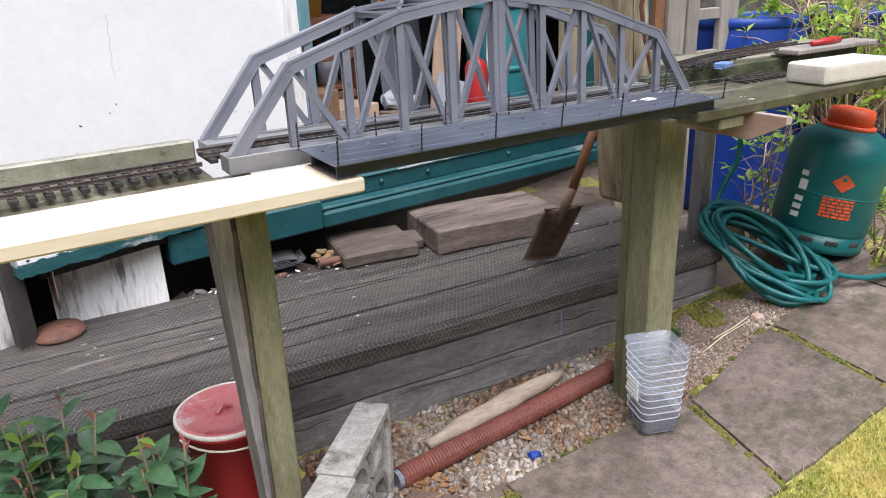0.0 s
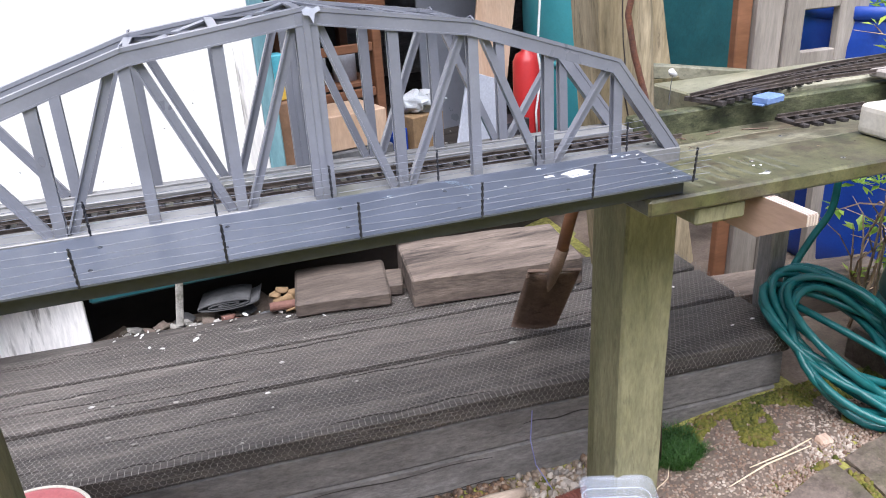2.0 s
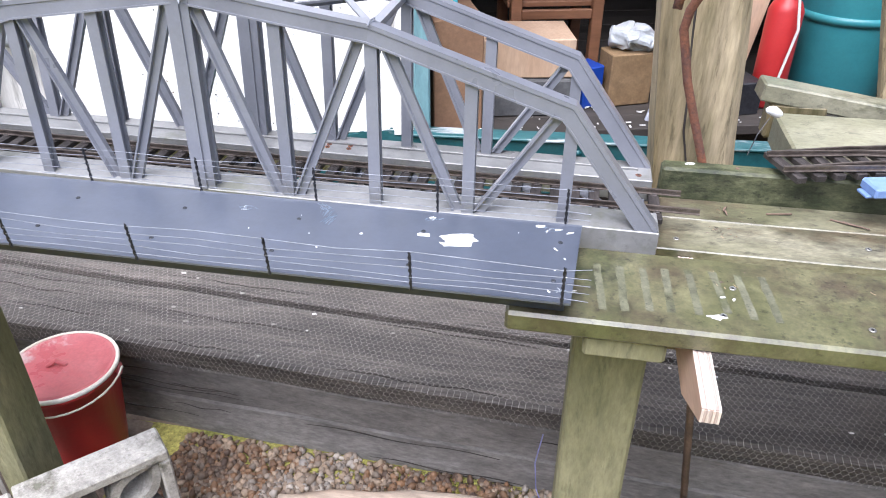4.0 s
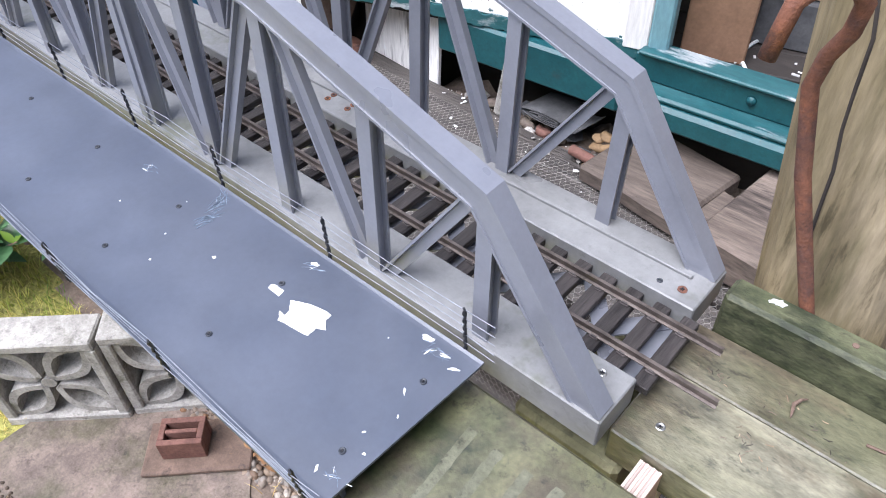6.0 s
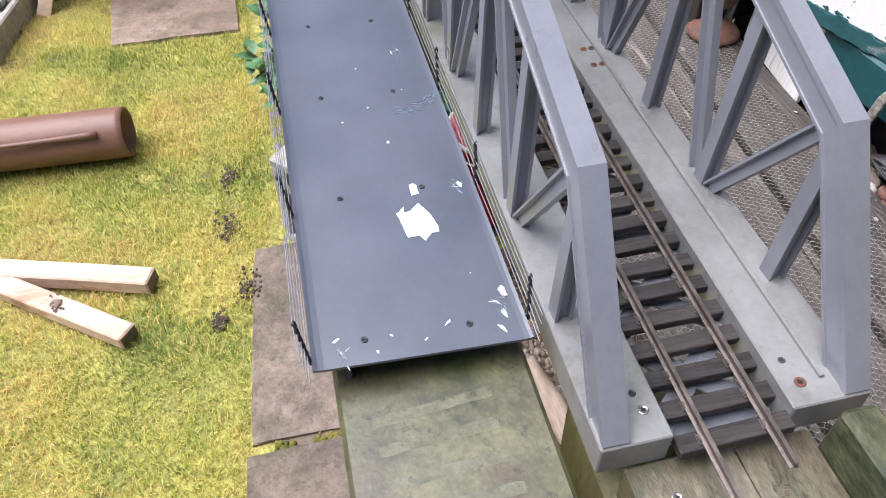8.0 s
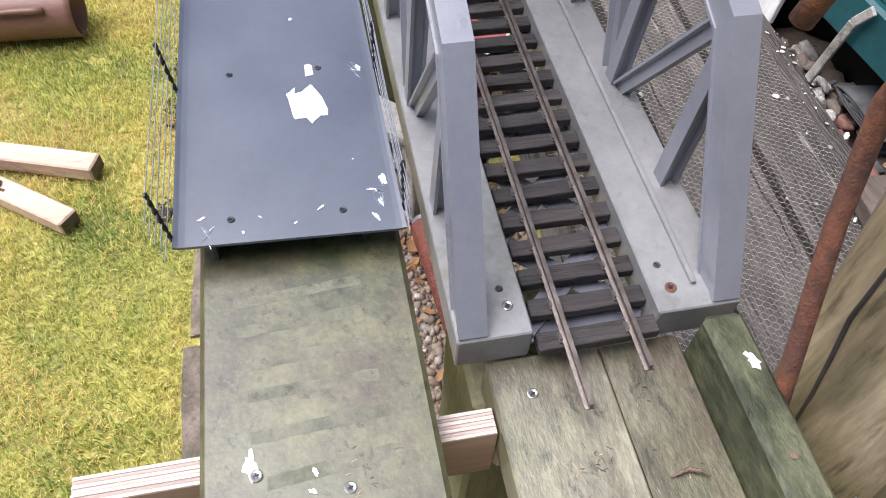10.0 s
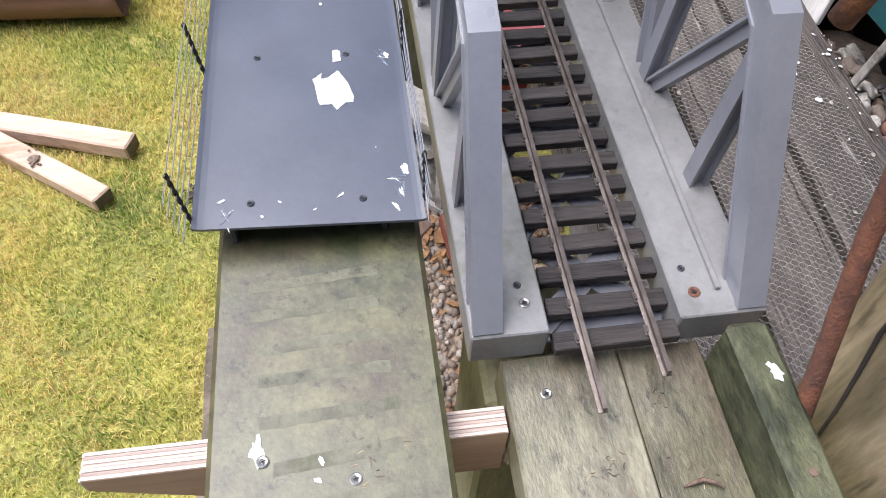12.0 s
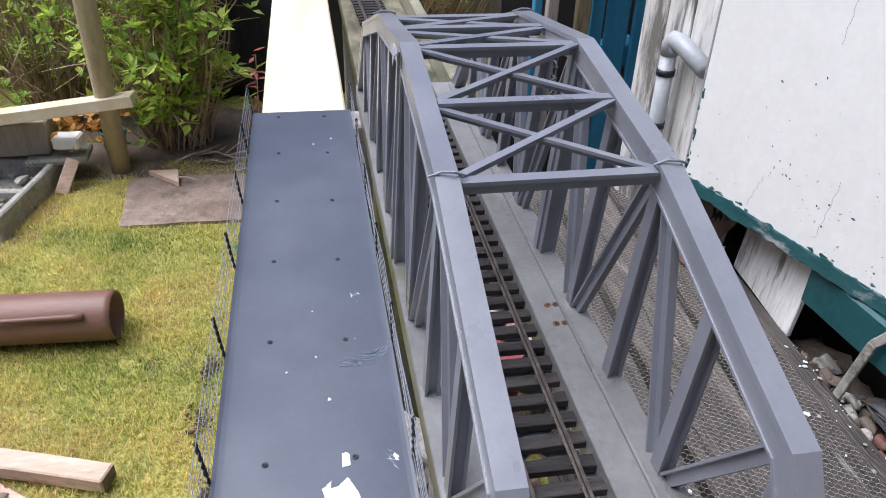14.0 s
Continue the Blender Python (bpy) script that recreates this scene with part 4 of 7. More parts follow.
def heavy_timber(x0, x1, y0, y1, z0, z1, material, label, name="heavy_timber", group="bed timbers", m=BEDM, cuts=16, wear=0.004):
    ob = top(name, plank((x0, y0, z0), (x1, y1, z1), 0.008, cuts, wear, m), material, label, "timber", group)
    cr = random.Random(int(1000 * (y0 - z0 + 3)))
    for _ in range(7 if x1 - x0 > 1 else 0):
        a, l = cr.uniform(x0 + 0.1, x1 - 0.7), cr.uniform(0.15, 0.6)
        flat = y1 - y0 > 0.15
        o = cr.uniform(y0 + 0.02, y1 - 0.02) if flat else cr.uniform(z0 + 0.015, z1 - 0.015)
        line = [(a + l * k / 12, o + 0.004 * math.sin(k * 0.9 + a) + 0.002 * math.sin(k * 2.3), z1 + 0.0006) if flat else (a + l * k / 12, y0 - 0.0004, o + 0.004 * math.sin(k * 0.9 + a)) for k in range(13)]
        bm = tube([m @ Vector(q) for q in line], 0.0012, 5, rs=[0.0005 + 0.0016 * math.sin(math.pi * (k + 0.3) / 13) for k in range(13)])
        part("crack", bm, "inside", ob, "dark drying crack")
    return ob


for y0, y1 in ((0.0, 0.238), (0.261, 0.453), (0.476, 0.690)):
    heavy_timber(-2.1, 0.80, y0, y1, BT - 0.07, BT - random.uniform(0, 0.006), "old_timber", "weathered grey wide timber lying flat as a bed top")
heavy_timber(-2.1, 0.79, 0.012, 0.14, BT - 0.185, BT - 0.074, "dark_timber", "grey-brown timber in the side of the raised bed")
heavy_timber(-2.1, 0.78, 0.018, 0.14, BT - 0.36, BT - 0.189, "dark_timber", "grey-brown timber in the side of the raised bed")
heavy_timber(0.66, 0.78, 0.145, 0.68, BT - 0.36, BT - 0.074, "dark_timber", "grey-brown timber closing the end of the raised bed", cuts=4)

# hexagonal netting on the timbers, folded over the front edge
hv, hf = [], []


def wire_piece(a, b, r=0.00034):
    a, b = Vector(a), Vector(b)
    d = (b - a).normalized()
    s = d.cross(Vector((0, 0, 1)))
    s = s.normalized() if s.length > 1e-3 else Vector((1, 0, 0))
    w = d.cross(s)
    i = len(hv)
    for p in (a, b):
        for k in range(3):
            q = p + (s * math.cos(k * 2.094) + w * math.sin(k * 2.094)) * r
            hv.append((q.x, q.y, q.z))
    for k in range(3):
        hf.append((i + k, i + (k + 1) % 3, i + 3 + (k + 1) % 3, i + 3 + k))


HX, HY = 0.0152, 0.0128


def net_point(u, v):
    """u along the bed; v back from the front edge, below zero down the front face."""
    h = 0.0015 + 0.002 * (1 + noise.noise((u * 9, v * 9, 7)))
    y, z = (v, BT + h) if v > 0 else (-0.006 - 0.010 * (1 + noise.noise((u * 5, 0, 2))), BT + 0.002 + v)
    p = BEDM @ Vector((u, y, z))
    return p


for j in range(-4, 49):
    v0 = j * HY
    for i in range(-132, 53):
        u0 = i * HX + (HX / 2 if j % 2 else 0)
        if u0 > 0.80 or u0 < -2.0:
            continue
        a, b, c, d = net_point(u0, v0), net_point(u0, v0 + HY * 0.42), net_point(u0 - HX / 2, v0 + HY), net_point(u0 + HX / 2, v0 + HY)
        wire_piece(a, b, 0.00055)
        wire_piece(b, c)
        wire_piece(b, d)
stuff("wire_netting", hv, hf, "mesh_wire", "galvanised hexagonal wire netting stretched over the timbers", "wire netting")

# blocks lying on the bed
top("timber_block", plank((0, 0, 0), (0.56, 0.315, 0.098), 0.006, 8, 0.004, Matrix.Translation((-0.146, 1.108, BT + 0.004)) @ pose(0, 0, 0, 0, 0, -7)), "block_timber", "thick brown sawn timber block lying on the bed", "timber", "loose blocks")
top("timber_block", plank((0, 0, 0), (0.30, 0.26, 0.052), 0.008, 6, 0.006, Matrix.Translation((-0.50, 1.20, BT + 0.004)) @ pose(0, 0, 0, 0, 0, -9)), "block_timber", "old brown timber block lying behind the bed", "timber", "loose blocks")
top("timber_block", plank((0, 0, 0), (0.09, 0.12, 0.04), 0.005, 4, 0.004, Matrix.Translation((-0.235, 1.235, BT + 0.004)) @ pose(0, 0, 0, 0, 0, -14)), "block_timber", "small brown timber offcut on the bed", "timber", "loose blocks")
STUB = Vector((-0.455, 1.262, BT + 0.022))
stub = thing("clay_stub", (-0.50, 1.20, BT), "broken terracotta pipe stub on the bed", "pipe piece")
part("barrel", tube([STUB + Vector((-0.115, 0.012, 0)), STUB], 0.0145, 14, cap=False), "brick", stub)
part("collar", lathe([(0.0120, -0.012), (0.0185, -0.012), (0.0190, 0.010), (0.0120, 0.010)], (0, 0, 0), 16, m=Matrix.Translation(STUB) @ pose(0, 0, 0, 0, 90, -6), closed=True), "brick", stub)
# rolled felt and rubble behind the bed
roll = thing("felt_roll", (-0.72, 1.27, BT), "flattened roll of dark roofing felt", "felt roll")
pts = []
for i in range(60):
    a = i * 0.32
    r = 0.010 + 0.0017 * i
    pts.append((r * 0.95 * math.cos(a), r * 0.17 * math.sin(a) + 0.023))
bm = bmesh.new()
q0 = [bm.verts.new((-0.70 + x, 1.335, BT + 0.006 + z)) for x, z in pts]
q1 = [bm.verts.new((-0.68 + x, 1.45, BT + 0.006 + z)) for x, z in pts]
for i in range(len(pts) - 1):
    bm.faces.new((q0[i], q0[i + 1], q1[i + 1], q1[i]))
ob = part("sheet", bm, "felt", roll)
sd = ob.modifiers.new("thick", "SOLIDIFY")
sd.thickness = 0.003
rnd = random.Random(5)
def lump(x, y, z, r, material, label):
    bm = bmesh.new()
    bmesh.ops.create_icosphere(bm, subdivisions=1, radius=r, matrix=Matrix.Translation((x, y, z)) @ pose(0, 0, 0, rnd.uniform(-25, 25), rnd.uniform(-25, 25), rnd.uniform(0, 180)) @ Matrix.Diagonal((rnd.uniform(1.0, 1.7), rnd.uniform(0.7, 1.0), rnd.uniform(0.3, 0.6), 1)))
    top("rubble", rough_up(bm, r * 0.4, 40), material, label, "rubble", "rubble")


heap = bmesh.new()
hg = [[heap.verts.new((-1.15 + 0.03 * i, 1.315 + 0.03 * j, -0.80 + 0.05 * noise.noise((i * 0.4, j * 0.5, 3)) + (0.03 if 8 < i < 22 else 0))) for i in range(31)] for j in range(7)]
for j in range(6):
    for i in range(30):
        heap.faces.new((hg[j][i], hg[j][i + 1], hg[j + 1][i + 1], hg[j + 1][i]))
tagged(solid("soil", heap, "soil", True), "heap of dark soil and rubble behind the bed", "soil", "", "stuff")
for i in range(34):
    x, y = rnd.uniform(-1.05, -0.40), rnd.uniform(1.325, 1.42)
    lump(x, y, -0.765 + rnd.uniform(-0.01, 0.025), rnd.uniform(0.010, 0.028), rnd.choice(["concrete", "slab", "block_timber", "slab", "felt"]), "lump of broken rubble behind the bed")
for x, y, z, r, material in ((-0.90, 1.352, -0.728, 0.026, "slab"), (-0.862, 1.335, -0.735, 0.021, "concrete"), (-0.83, 1.345, -0.728, 0.024, "concrete"), (-0.80, 1.318, -0.738, 0.028, "concrete"), (-0.765, 1.34, -0.735, 0.024, "slab"), (-0.735, 1.315, -0.738, 0.020, "concrete"), (-0.70, 1.335, -0.735, 0.026, "brick"), (-0.665, 1.30, -0.738, 0.024, "brick"),
                             (-0.53, 1.345, -0.715, 0.020, "ochre"), (-0.505, 1.352, -0.712, 0.018, "ochre"), (-0.545, 1.362, -0.700, 0.017, "ochre"), (-0.478, 1.36, -0.705, 0.026, "ochre"), (-0.515, 1.37, -0.69, 0.018, "ochre"), (-0.50, 1.262, BT + 0.010, 0.018, "ochre")):
    bm = bmesh.new()
    bmesh.ops.create_icosphere(bm, subdivisions=2, radius=r * (0.95 if material == "ochre" else 0.8), matrix=Matrix.Translation((x, y, z)) @ Matrix.Diagonal((1.25, 0.9, 0.7, 1)))
    top("stone", rough_up(bm, r * 0.6, 45), material, "round brown lump in the rubble behind the bed" if material == "ochre" else "broken stone lying behind the bed", "stone", "stones behind the bed", smooth=True)
for i in range(60):
    x = rnd.uniform(-1.05, -0.40)
    y = bed_y(x) + 0.69 - 0.16 * rnd.random() ** 2.0
    r = 0.0015 + 0.007 * rnd.random() ** 4
    lump(x, y, BT + r * 0.4, r, rnd.choice(["bare_white", "bare_white", "concrete"]), "small pale chip of mortar on the bed")

# ---- spade ----
spade = thing("spade", (0.13, 0.88, BT), "rusty digging spade with a broken wooden shaft standing on the bed", "spade")
sx, sz = Vector((0.131, -0.051, 0)).normalized(), Vector((0.003, -0.127, 0.236))
sz.normalize()
SP = Matrix.Translation((0.1425, 0.85, BT + 0.005)) @ Matrix((sx, sz.cross(sx), sz)).transposed().to_4x4()
bm = bmesh.new()
nu, nv = 8, 8
grid = [[bm.verts.new((0.071 * (2 * i / nu - 1) * (0.94 + 0.06 * j / nv), -0.012 * (1 - (2 * i / nu - 1) ** 2), 0.262 * j / nv)) for i in range(nu + 1)] for j in range(nv + 1)]
for j in range(nv):
    for i in range(nu):
        bm.faces.new((grid[j][i], grid[j][i + 1], grid[j + 1][i + 1], grid[j + 1][i]))
bmesh.ops.solidify(bm, geom=bm.faces[:], thickness=0.003)
bmesh.ops.transform(bm, matrix=SP, verts=bm.verts[:])
part("blade", bm, "rust_dull", spade, smooth=True)
for sgn in (-1, 1):
    part("tread", box((0.016 if sgn > 0 else -0.071, -0.006, 0.261), (0.071 if sgn > 0 else -0.016, 0.004, 0.266), 0.001, SP), "rust_dull", spade)
part("socket", tube([SP @ Vector((0, -0.004, z)) for z in (0.17, 0.22, 0.28, 0.36)], 0.02, 12, rs=[0.006, 0.014, 0.017, 0.016]), "rust_dull", spade, smooth=True)
part("shaft", tube([SP @ Vector((x_, y_, z)) for x_, y_, z in ((0, -0.004, 0.34), (-0.006, 0.004, 0.45), (-0.012, 0.012, 0.60))], 0.0155, 12), "brown_wood", spade, smooth=True)

# ---- red bucket with a lid ----
bk = Vector((-1.15, 0.49, GZ + 0.045))
bucket = thing("bucket", bk, "red metal bucket with a pink lid and wire handle", "bucket")
part("body", lathe([(0.088, 0.0), (0.094, 0.004), (0.098, 0.03), (0.124, 0.262), (0.129, 0.264), (0.130, 0.272), (0.126, 0.275)], bk, 40), "red_plastic", bucket, smooth=True)
part("lid", lathe([(0.127, 0.274), (0.124, 0.280), (0.112, 0.281), (0.105, 0.276), (0.06, 0.279), (0.0, 0.281)], bk, 40), "red_lid", bucket, "pink lid with paler patches", smooth=True)
part("lid_rim", lathe([(0.128, 0.270), (0.132, 0.274), (0.131, 0.281), (0.125, 0.283), (0.122, 0.279)], bk, 40, closed=True), "cream", bucket, "pale worn rim", smooth=True)
part("lid_grip", tube([bk + Vector((-0.03, -0.01, 0.28)), bk + Vector((-0.01, 0.0, 0.293)), bk + Vector((0.012, 0.004, 0.28))], 0.006, 8), "red_lid", bucket)
for a in (18, 198):
    lugm = Matrix.Translation(bk + Vector((0.128 * math.cos(radians(a)), 0.128 * math.sin(radians(a)), 0.256))) @ pose(0, 0, 0, 90, 0, a + 90)
    part("lug", lathe([(0.007, -0.004), (0.016, -0.004), (0.016, 0.004), (0.007, 0.004)], (0, 0, 0), 16, m=lugm, closed=True), "red_lid", bucket)
hp = [bk + Vector((0.137 * math.cos(radians(18 - a)), 0.137 * math.sin(radians(18 - a)), 0.262 - 0.02 * math.sin(radians(a)))) for a in range(0, 181, 12)]
part("handle", tube(hp, 0.0028, 6), "cream", bucket, "pale wire handle")

# ---- pierced concrete screen blocks ----


def screen_block(at, ang, label):
    blk = thing("screen_block", at, label, "concrete block", "screen blocks")
    m = Matrix.Translation(at) @ pose(0, 0, 0, 0, 0, ang)
    S, T, F = 0.292, 0.088, 0.026
    fr = bmesh.new()
    for lo, hi in (((0, 0, 0), (S, T, F)), ((0, 0, S - F), (S, T, S)), ((0, 0.0004, F), (F, T - 0.0004, S - F)), ((S - F, 0.0004, F), (S, T - 0.0004, S - F))):
        box(lo, hi, 0.004, None, fr)
    rough_up(fr, 0.003, 30)
    bmesh.ops.transform(fr, matrix=m, verts=fr.verts[:])
    part("frame", fr, "concrete", blk)
    # four curved petals on the diagonals, and a boss in the middle
    c = S / 2
    for k in range(4):
        a = radians(45 + 90 * k)
        ux, uz = math.cos(a), math.sin(a)
        bm = bmesh.new()
        tip = (c - F) * 1.36
        for sgn in (-1, 1):
            inner, outer = [], []
            for i in range(9):
                f = i / 8
                s = 0.020 + (tip - 0.020) * f
                bulge = 0.040 * math.sin(math.pi * f) * sgn
                nx, nz = -uz, ux
                for lst, w in ((inner, -0.0100), (outer, 0.0100)):
                    lst.append((c + ux * s + nx * (bulge + w), c + uz * s + nz * (bulge + w)))
            for i in range(8):
                quad = [inner[i], inner[i + 1], outer[i + 1], outer[i]]
                fv = [bm.verts.new((x, 0.010, z)) for x, z in quad]
                bv = [bm.verts.new((x, T - 0.010, z)) for x, z in quad]
                bm.faces.new(fv)
                bm.faces.new(bv[::-1])
                for q in range(4):
                    bm.faces.new((fv[q], bv[q], bv[(q + 1) % 4], fv[(q + 1) % 4]))
        bmesh.ops.remove_doubles(bm, verts=bm.verts[:], dist=0.0002)
        bmesh.ops.transform(bm, matrix=m, verts=bm.verts[:])
        part("petal", bm, "concrete", blk)
    bm = lathe([(0.016, 0.0104), (0.017, 0.0110), (0.017, T - 0.0110), (0.016, T - 0.0104)], (0, 0, 0), 16, m=Matrix.Translation((c, 0, c)) @ pose(0, 0, 0, -90, 0, 0))
    bmesh.ops.transform(bm, matrix=m, verts=bm.verts[:])
    part("boss", bm, "concrete", blk)
    return blk


SA = -134.2
p0 = Vector((-0.787, 0.316, GZ + 0.004))
u = Vector((math.cos(radians(SA)), math.sin(radians(SA)), 0))
# the pattern faces the lawn; the blocks stand end to end
screen_block(p0 + u * 0.292, SA + 180, "lichen-grey pierced concrete screen block with a petal pattern")
screen_block(p0 + u * 0.590, SA + 178, "lichen-grey pierced concrete screen block with a petal pattern")

# ---- paving ----
SLABS = [([(-1.17, -0.20), (-0.555, -0.235), (-0.545, 0.11), (-0.72, 0.24), (-1.15, 0.20)], 0.012), ([(-0.525, -0.245), (0.075, -0.25), (0.165, 0.185), (-0.52, 0.175)], 0.016),
         ([(0.105, -0.24), (0.62, -0.24), (0.68, 0.235), (0.20, 0.16)], 0.014), ([(0.65, -0.24), (1.3, -0.25), (1.3, 0.30), (0.71, 0.24)], 0.012),
         ([(-2.84, -0.72), (-2.41, -0.69), (-2.40, -0.20), (-2.84, -0.22)], 0.014), ([(1.32, -0.25), (1.9, -0.25), (1.9, 0.30), (1.32, 0.30)], 0.012)]
for outline, h in SLABS:
    cx, cy = sum(p[0] for p in outline) / len(outline), sum(p[1] for p in outline) / len(outline)
    fine_ = []
    for a, b in zip(outline, outline[1:] + outline[:1]):
        for k in range(8):
            x, y = a[0] + (b[0] - a[0]) * k / 8, a[1] + (b[1] - a[1]) * k / 8
            w = 0.008 * noise.noise((x * 14, y * 14, 1))
            fine_.append((x + w, y + w))
    bm = slab_of(fine_, -0.06, h, 0.006)
    for v in bm.verts:
        v.co.z += ground_z(v.co.x, v.co.y)
    if cx < -2:
        top("paving_slab", bm, "slab_lightened", "pinkish paving slab at the lawn's end, coloured lighter against the shade", "paving slab", "paving slabs")
    else:
        top("paving_slab", bm, "slab", "worn reddish-brown stone paving slab set in the lawn", "paving slab", "paving slabs")

# ---- bits on the gravel ----
pts = [(-0.76 + 0.86 * f, 0.335 + 0.075 * f, GZ + 0.037 + 0.012 * f) for f in [i / 170 for i in range(171)]]
lp = thing("drain_pipe", (-0.35, 0.37, GZ), "ribbed red-brown corrugated land drain pipe on the gravel", "pipe")
part("pipe", tube(pts, 0.034, 14, rs=[0.034 if i % 2 else 0.0312 for i in range(171)], cap=True), "land_pipe", lp, smooth=False)
part("connector", tube([(-0.775, 0.334, GZ + 0.037), (-0.745, 0.337, GZ + 0.037)], 0.026, 14), "wire", lp, "grey metal end ring")
top("driftwood", rough_up(tube([(-0.62 + 0.0475 * i, 0.43 + 0.0058 * i, GZ + 0.032 + 0.001 * i) for i in range(13)], 0.03, 12, rs=[0.013, 0.020, 0.025, 0.028, 0.029, 0.030, 0.031, 0.032, 0.031, 0.029, 0.026, 0.021, 0.014]), 0.010, 22), "log", "pale brown split log lying on the gravel", "log", smooth=True)
tub_at = Vector((0.0, 0.138, GZ + 0.030))
tubx = thing("plastic_tub", tub_at, "clear ribbed square plastic food tub standing on the paving", "plastic tub")


def ring_square(w, z, r=0.024, n=6):
    out = []
    for q in range(4):
        a0 = q * math.pi / 2
        cx, cy = (w - r) * (1 if q in (0, 3) else -1), (w - r) * (1 if q in (0, 1) else -1)
        for i in range(n + 1):
            a = a0 + i * math.pi / 2 / n
            out.append(Vector((cx + r * math.cos(a), cy + r * math.sin(a), z)))
    return out


TR = Matrix.Translation(tub_at) @ pose(0, 0, 0, 0, 0, -20) @ Matrix.Diagonal((1.06, 1.06, 1.42, 1))
bm = bmesh.new()
prev = None
for w, z in ((0.052, 0.0), (0.056, 0.004), (0.062, 0.09), (0.068, 0.185), (0.073, 0.186), (0.073, 0.188)):
    ring = [bm.verts.new(TR @ p) for p in ring_square(w, z)]
    if prev:
        for k in range(len(ring)):
            bm.faces.new((prev[k], prev[(k + 1) % len(ring)], ring[(k + 1) % len(ring)], ring[k]))
    else:
        bm.faces.new(ring[::-1])
    prev = ring
part("wall", bm, "tub", tubx, smooth=True)
for i in range(9):
    z = 0.035 + i * 0.0165
    w = 0.0562 + 0.012 * z / 0.186 + 0.0006
    rp = [TR @ p for p in ring_square(w, z)]
    part("rib", tube(rp + [rp[0]], 0.0013, 5, cap=False), "tub_rib", tubx)
bm = bmesh.new()
for lo, hi in (((-0.05, -0.05, 0.003), (0.052, 0.052, 0.044)),):
    box(lo, hi, 0.004, TR, bm)
part("soil_fill", bm, "dark_soil", tubx, "brown wet soil in the bottom")
bm = bmesh.new()
for k in range(5):
    box((-0.0668, -0.034 + 0.004 * (k % 2), 0.075 + 0.009 * k), (-0.0650, 0.042 - 0.006 * (k % 3), 0.081 + 0.009 * k), 0, TR, bm)
part("print", bm, "white_print", tubx, "white printed bars")
air = thing("air_brick", (-0.80, 0.17, GZ), "red clay air brick with two slots standing beside the screen blocks", "brick")
AM = Matrix.Translation((-0.822, 0.078, GZ + 0.0275)) @ pose(0, 0, 0, 0, 0, 45)
for nm, lo, hi in (("face", (0, 0, 0), (0.1, 0.014, 0.06)), ("face", (0, 0.056, 0), (0.1, 0.07, 0.06)), ("end", (0, 0.0145, 0), (0.014, 0.0555, 0.06)), ("end", (0.086, 0.0145, 0), (0.1, 0.0555, 0.06)), ("divider", (0.0145, 0.030, 0), (0.0855, 0.040, 0.06)), ("floor_web", (0.0145, 0.0145, 0), (0.0855, 0.0555, 0.012))):
    part(nm, box(lo, hi, 0.0015, AM), "brick", air)
part("base", plank((-0.045, -0.035, -0.012), (0.20, 0.10, 0.0), 0.003, 3, 0.002, AM), "rust_dull", air, "flat red tile under the brick")
bm = bmesh.new()
bmesh.ops.create_icosphere(bm, subdivisions=2, radius=0.017, matrix=Matrix.Translation((-0.378, 0.230, GZ + 0.014)) @ Matrix.Diagonal((1.3, 1, 0.8, 1)))
rough_up(bm, 0.007, 60)
top("blue_scrap", bm, "blue_plastic", "crumpled scrap of blue plastic on the gravel", "plastic scrap")
for pts in (((0.42, 0.30), (0.54, 0.312), (0.67, 0.305)), ((0.50, 0.325), (0.60, 0.318), (0.69, 0.325)), ((0.23, 0.37), (0.31, 0.40), (0.35, 0.45), (0.36, 0.50))):
    top("stick", tube([(x, y, ground_z(x, y) + 0.014) for x, y in pts], 0.004, 7, rs=[0.0014] + [0.0026 if len(pts) < 4 else 0.0012] * (len(pts) - 2) + [0.0014]), "new_wood", "pale peeled stick lying on the gravel", "stick", "pale sticks")
top("wood_chip", rough_up(box((0.695, 0.29, ground_z(0.7, 0.3)), (0.735, 0.325, ground_z(0.7, 0.3) + 0.022), 0.006), 0.008, 40), "lawn_wood", "small pale wood offcut on the gravel", "wood offcut")
top("twine", tube([(0.0, 0.56, -0.78), (-0.012, 0.545, -0.86), (-0.004, 0.53, -0.93), (0.03, 0.50, -1.0)], 0.0016, 5), "twine", "thin lilac string hanging down the bed side", "string")
top("iron_rod", tube([(0.222, 0.375, -0.09), (0.245, 0.40, -0.35), (0.33, 0.47, ground_z(0.33, 0.47))], 0.0075, 8), "rust_dull", "thin rusty iron rod leaning behind the post", "rod", smooth=True)

# gravel
rnd = random.Random(11)
ico = bmesh.new()
bmesh.ops.create_icosphere(ico, subdivisions=1, radius=1)
iv = [v.co.copy() for v in ico.verts]
iface = [[v.index for v in f.verts] for f in ico.faces]
ico.free()


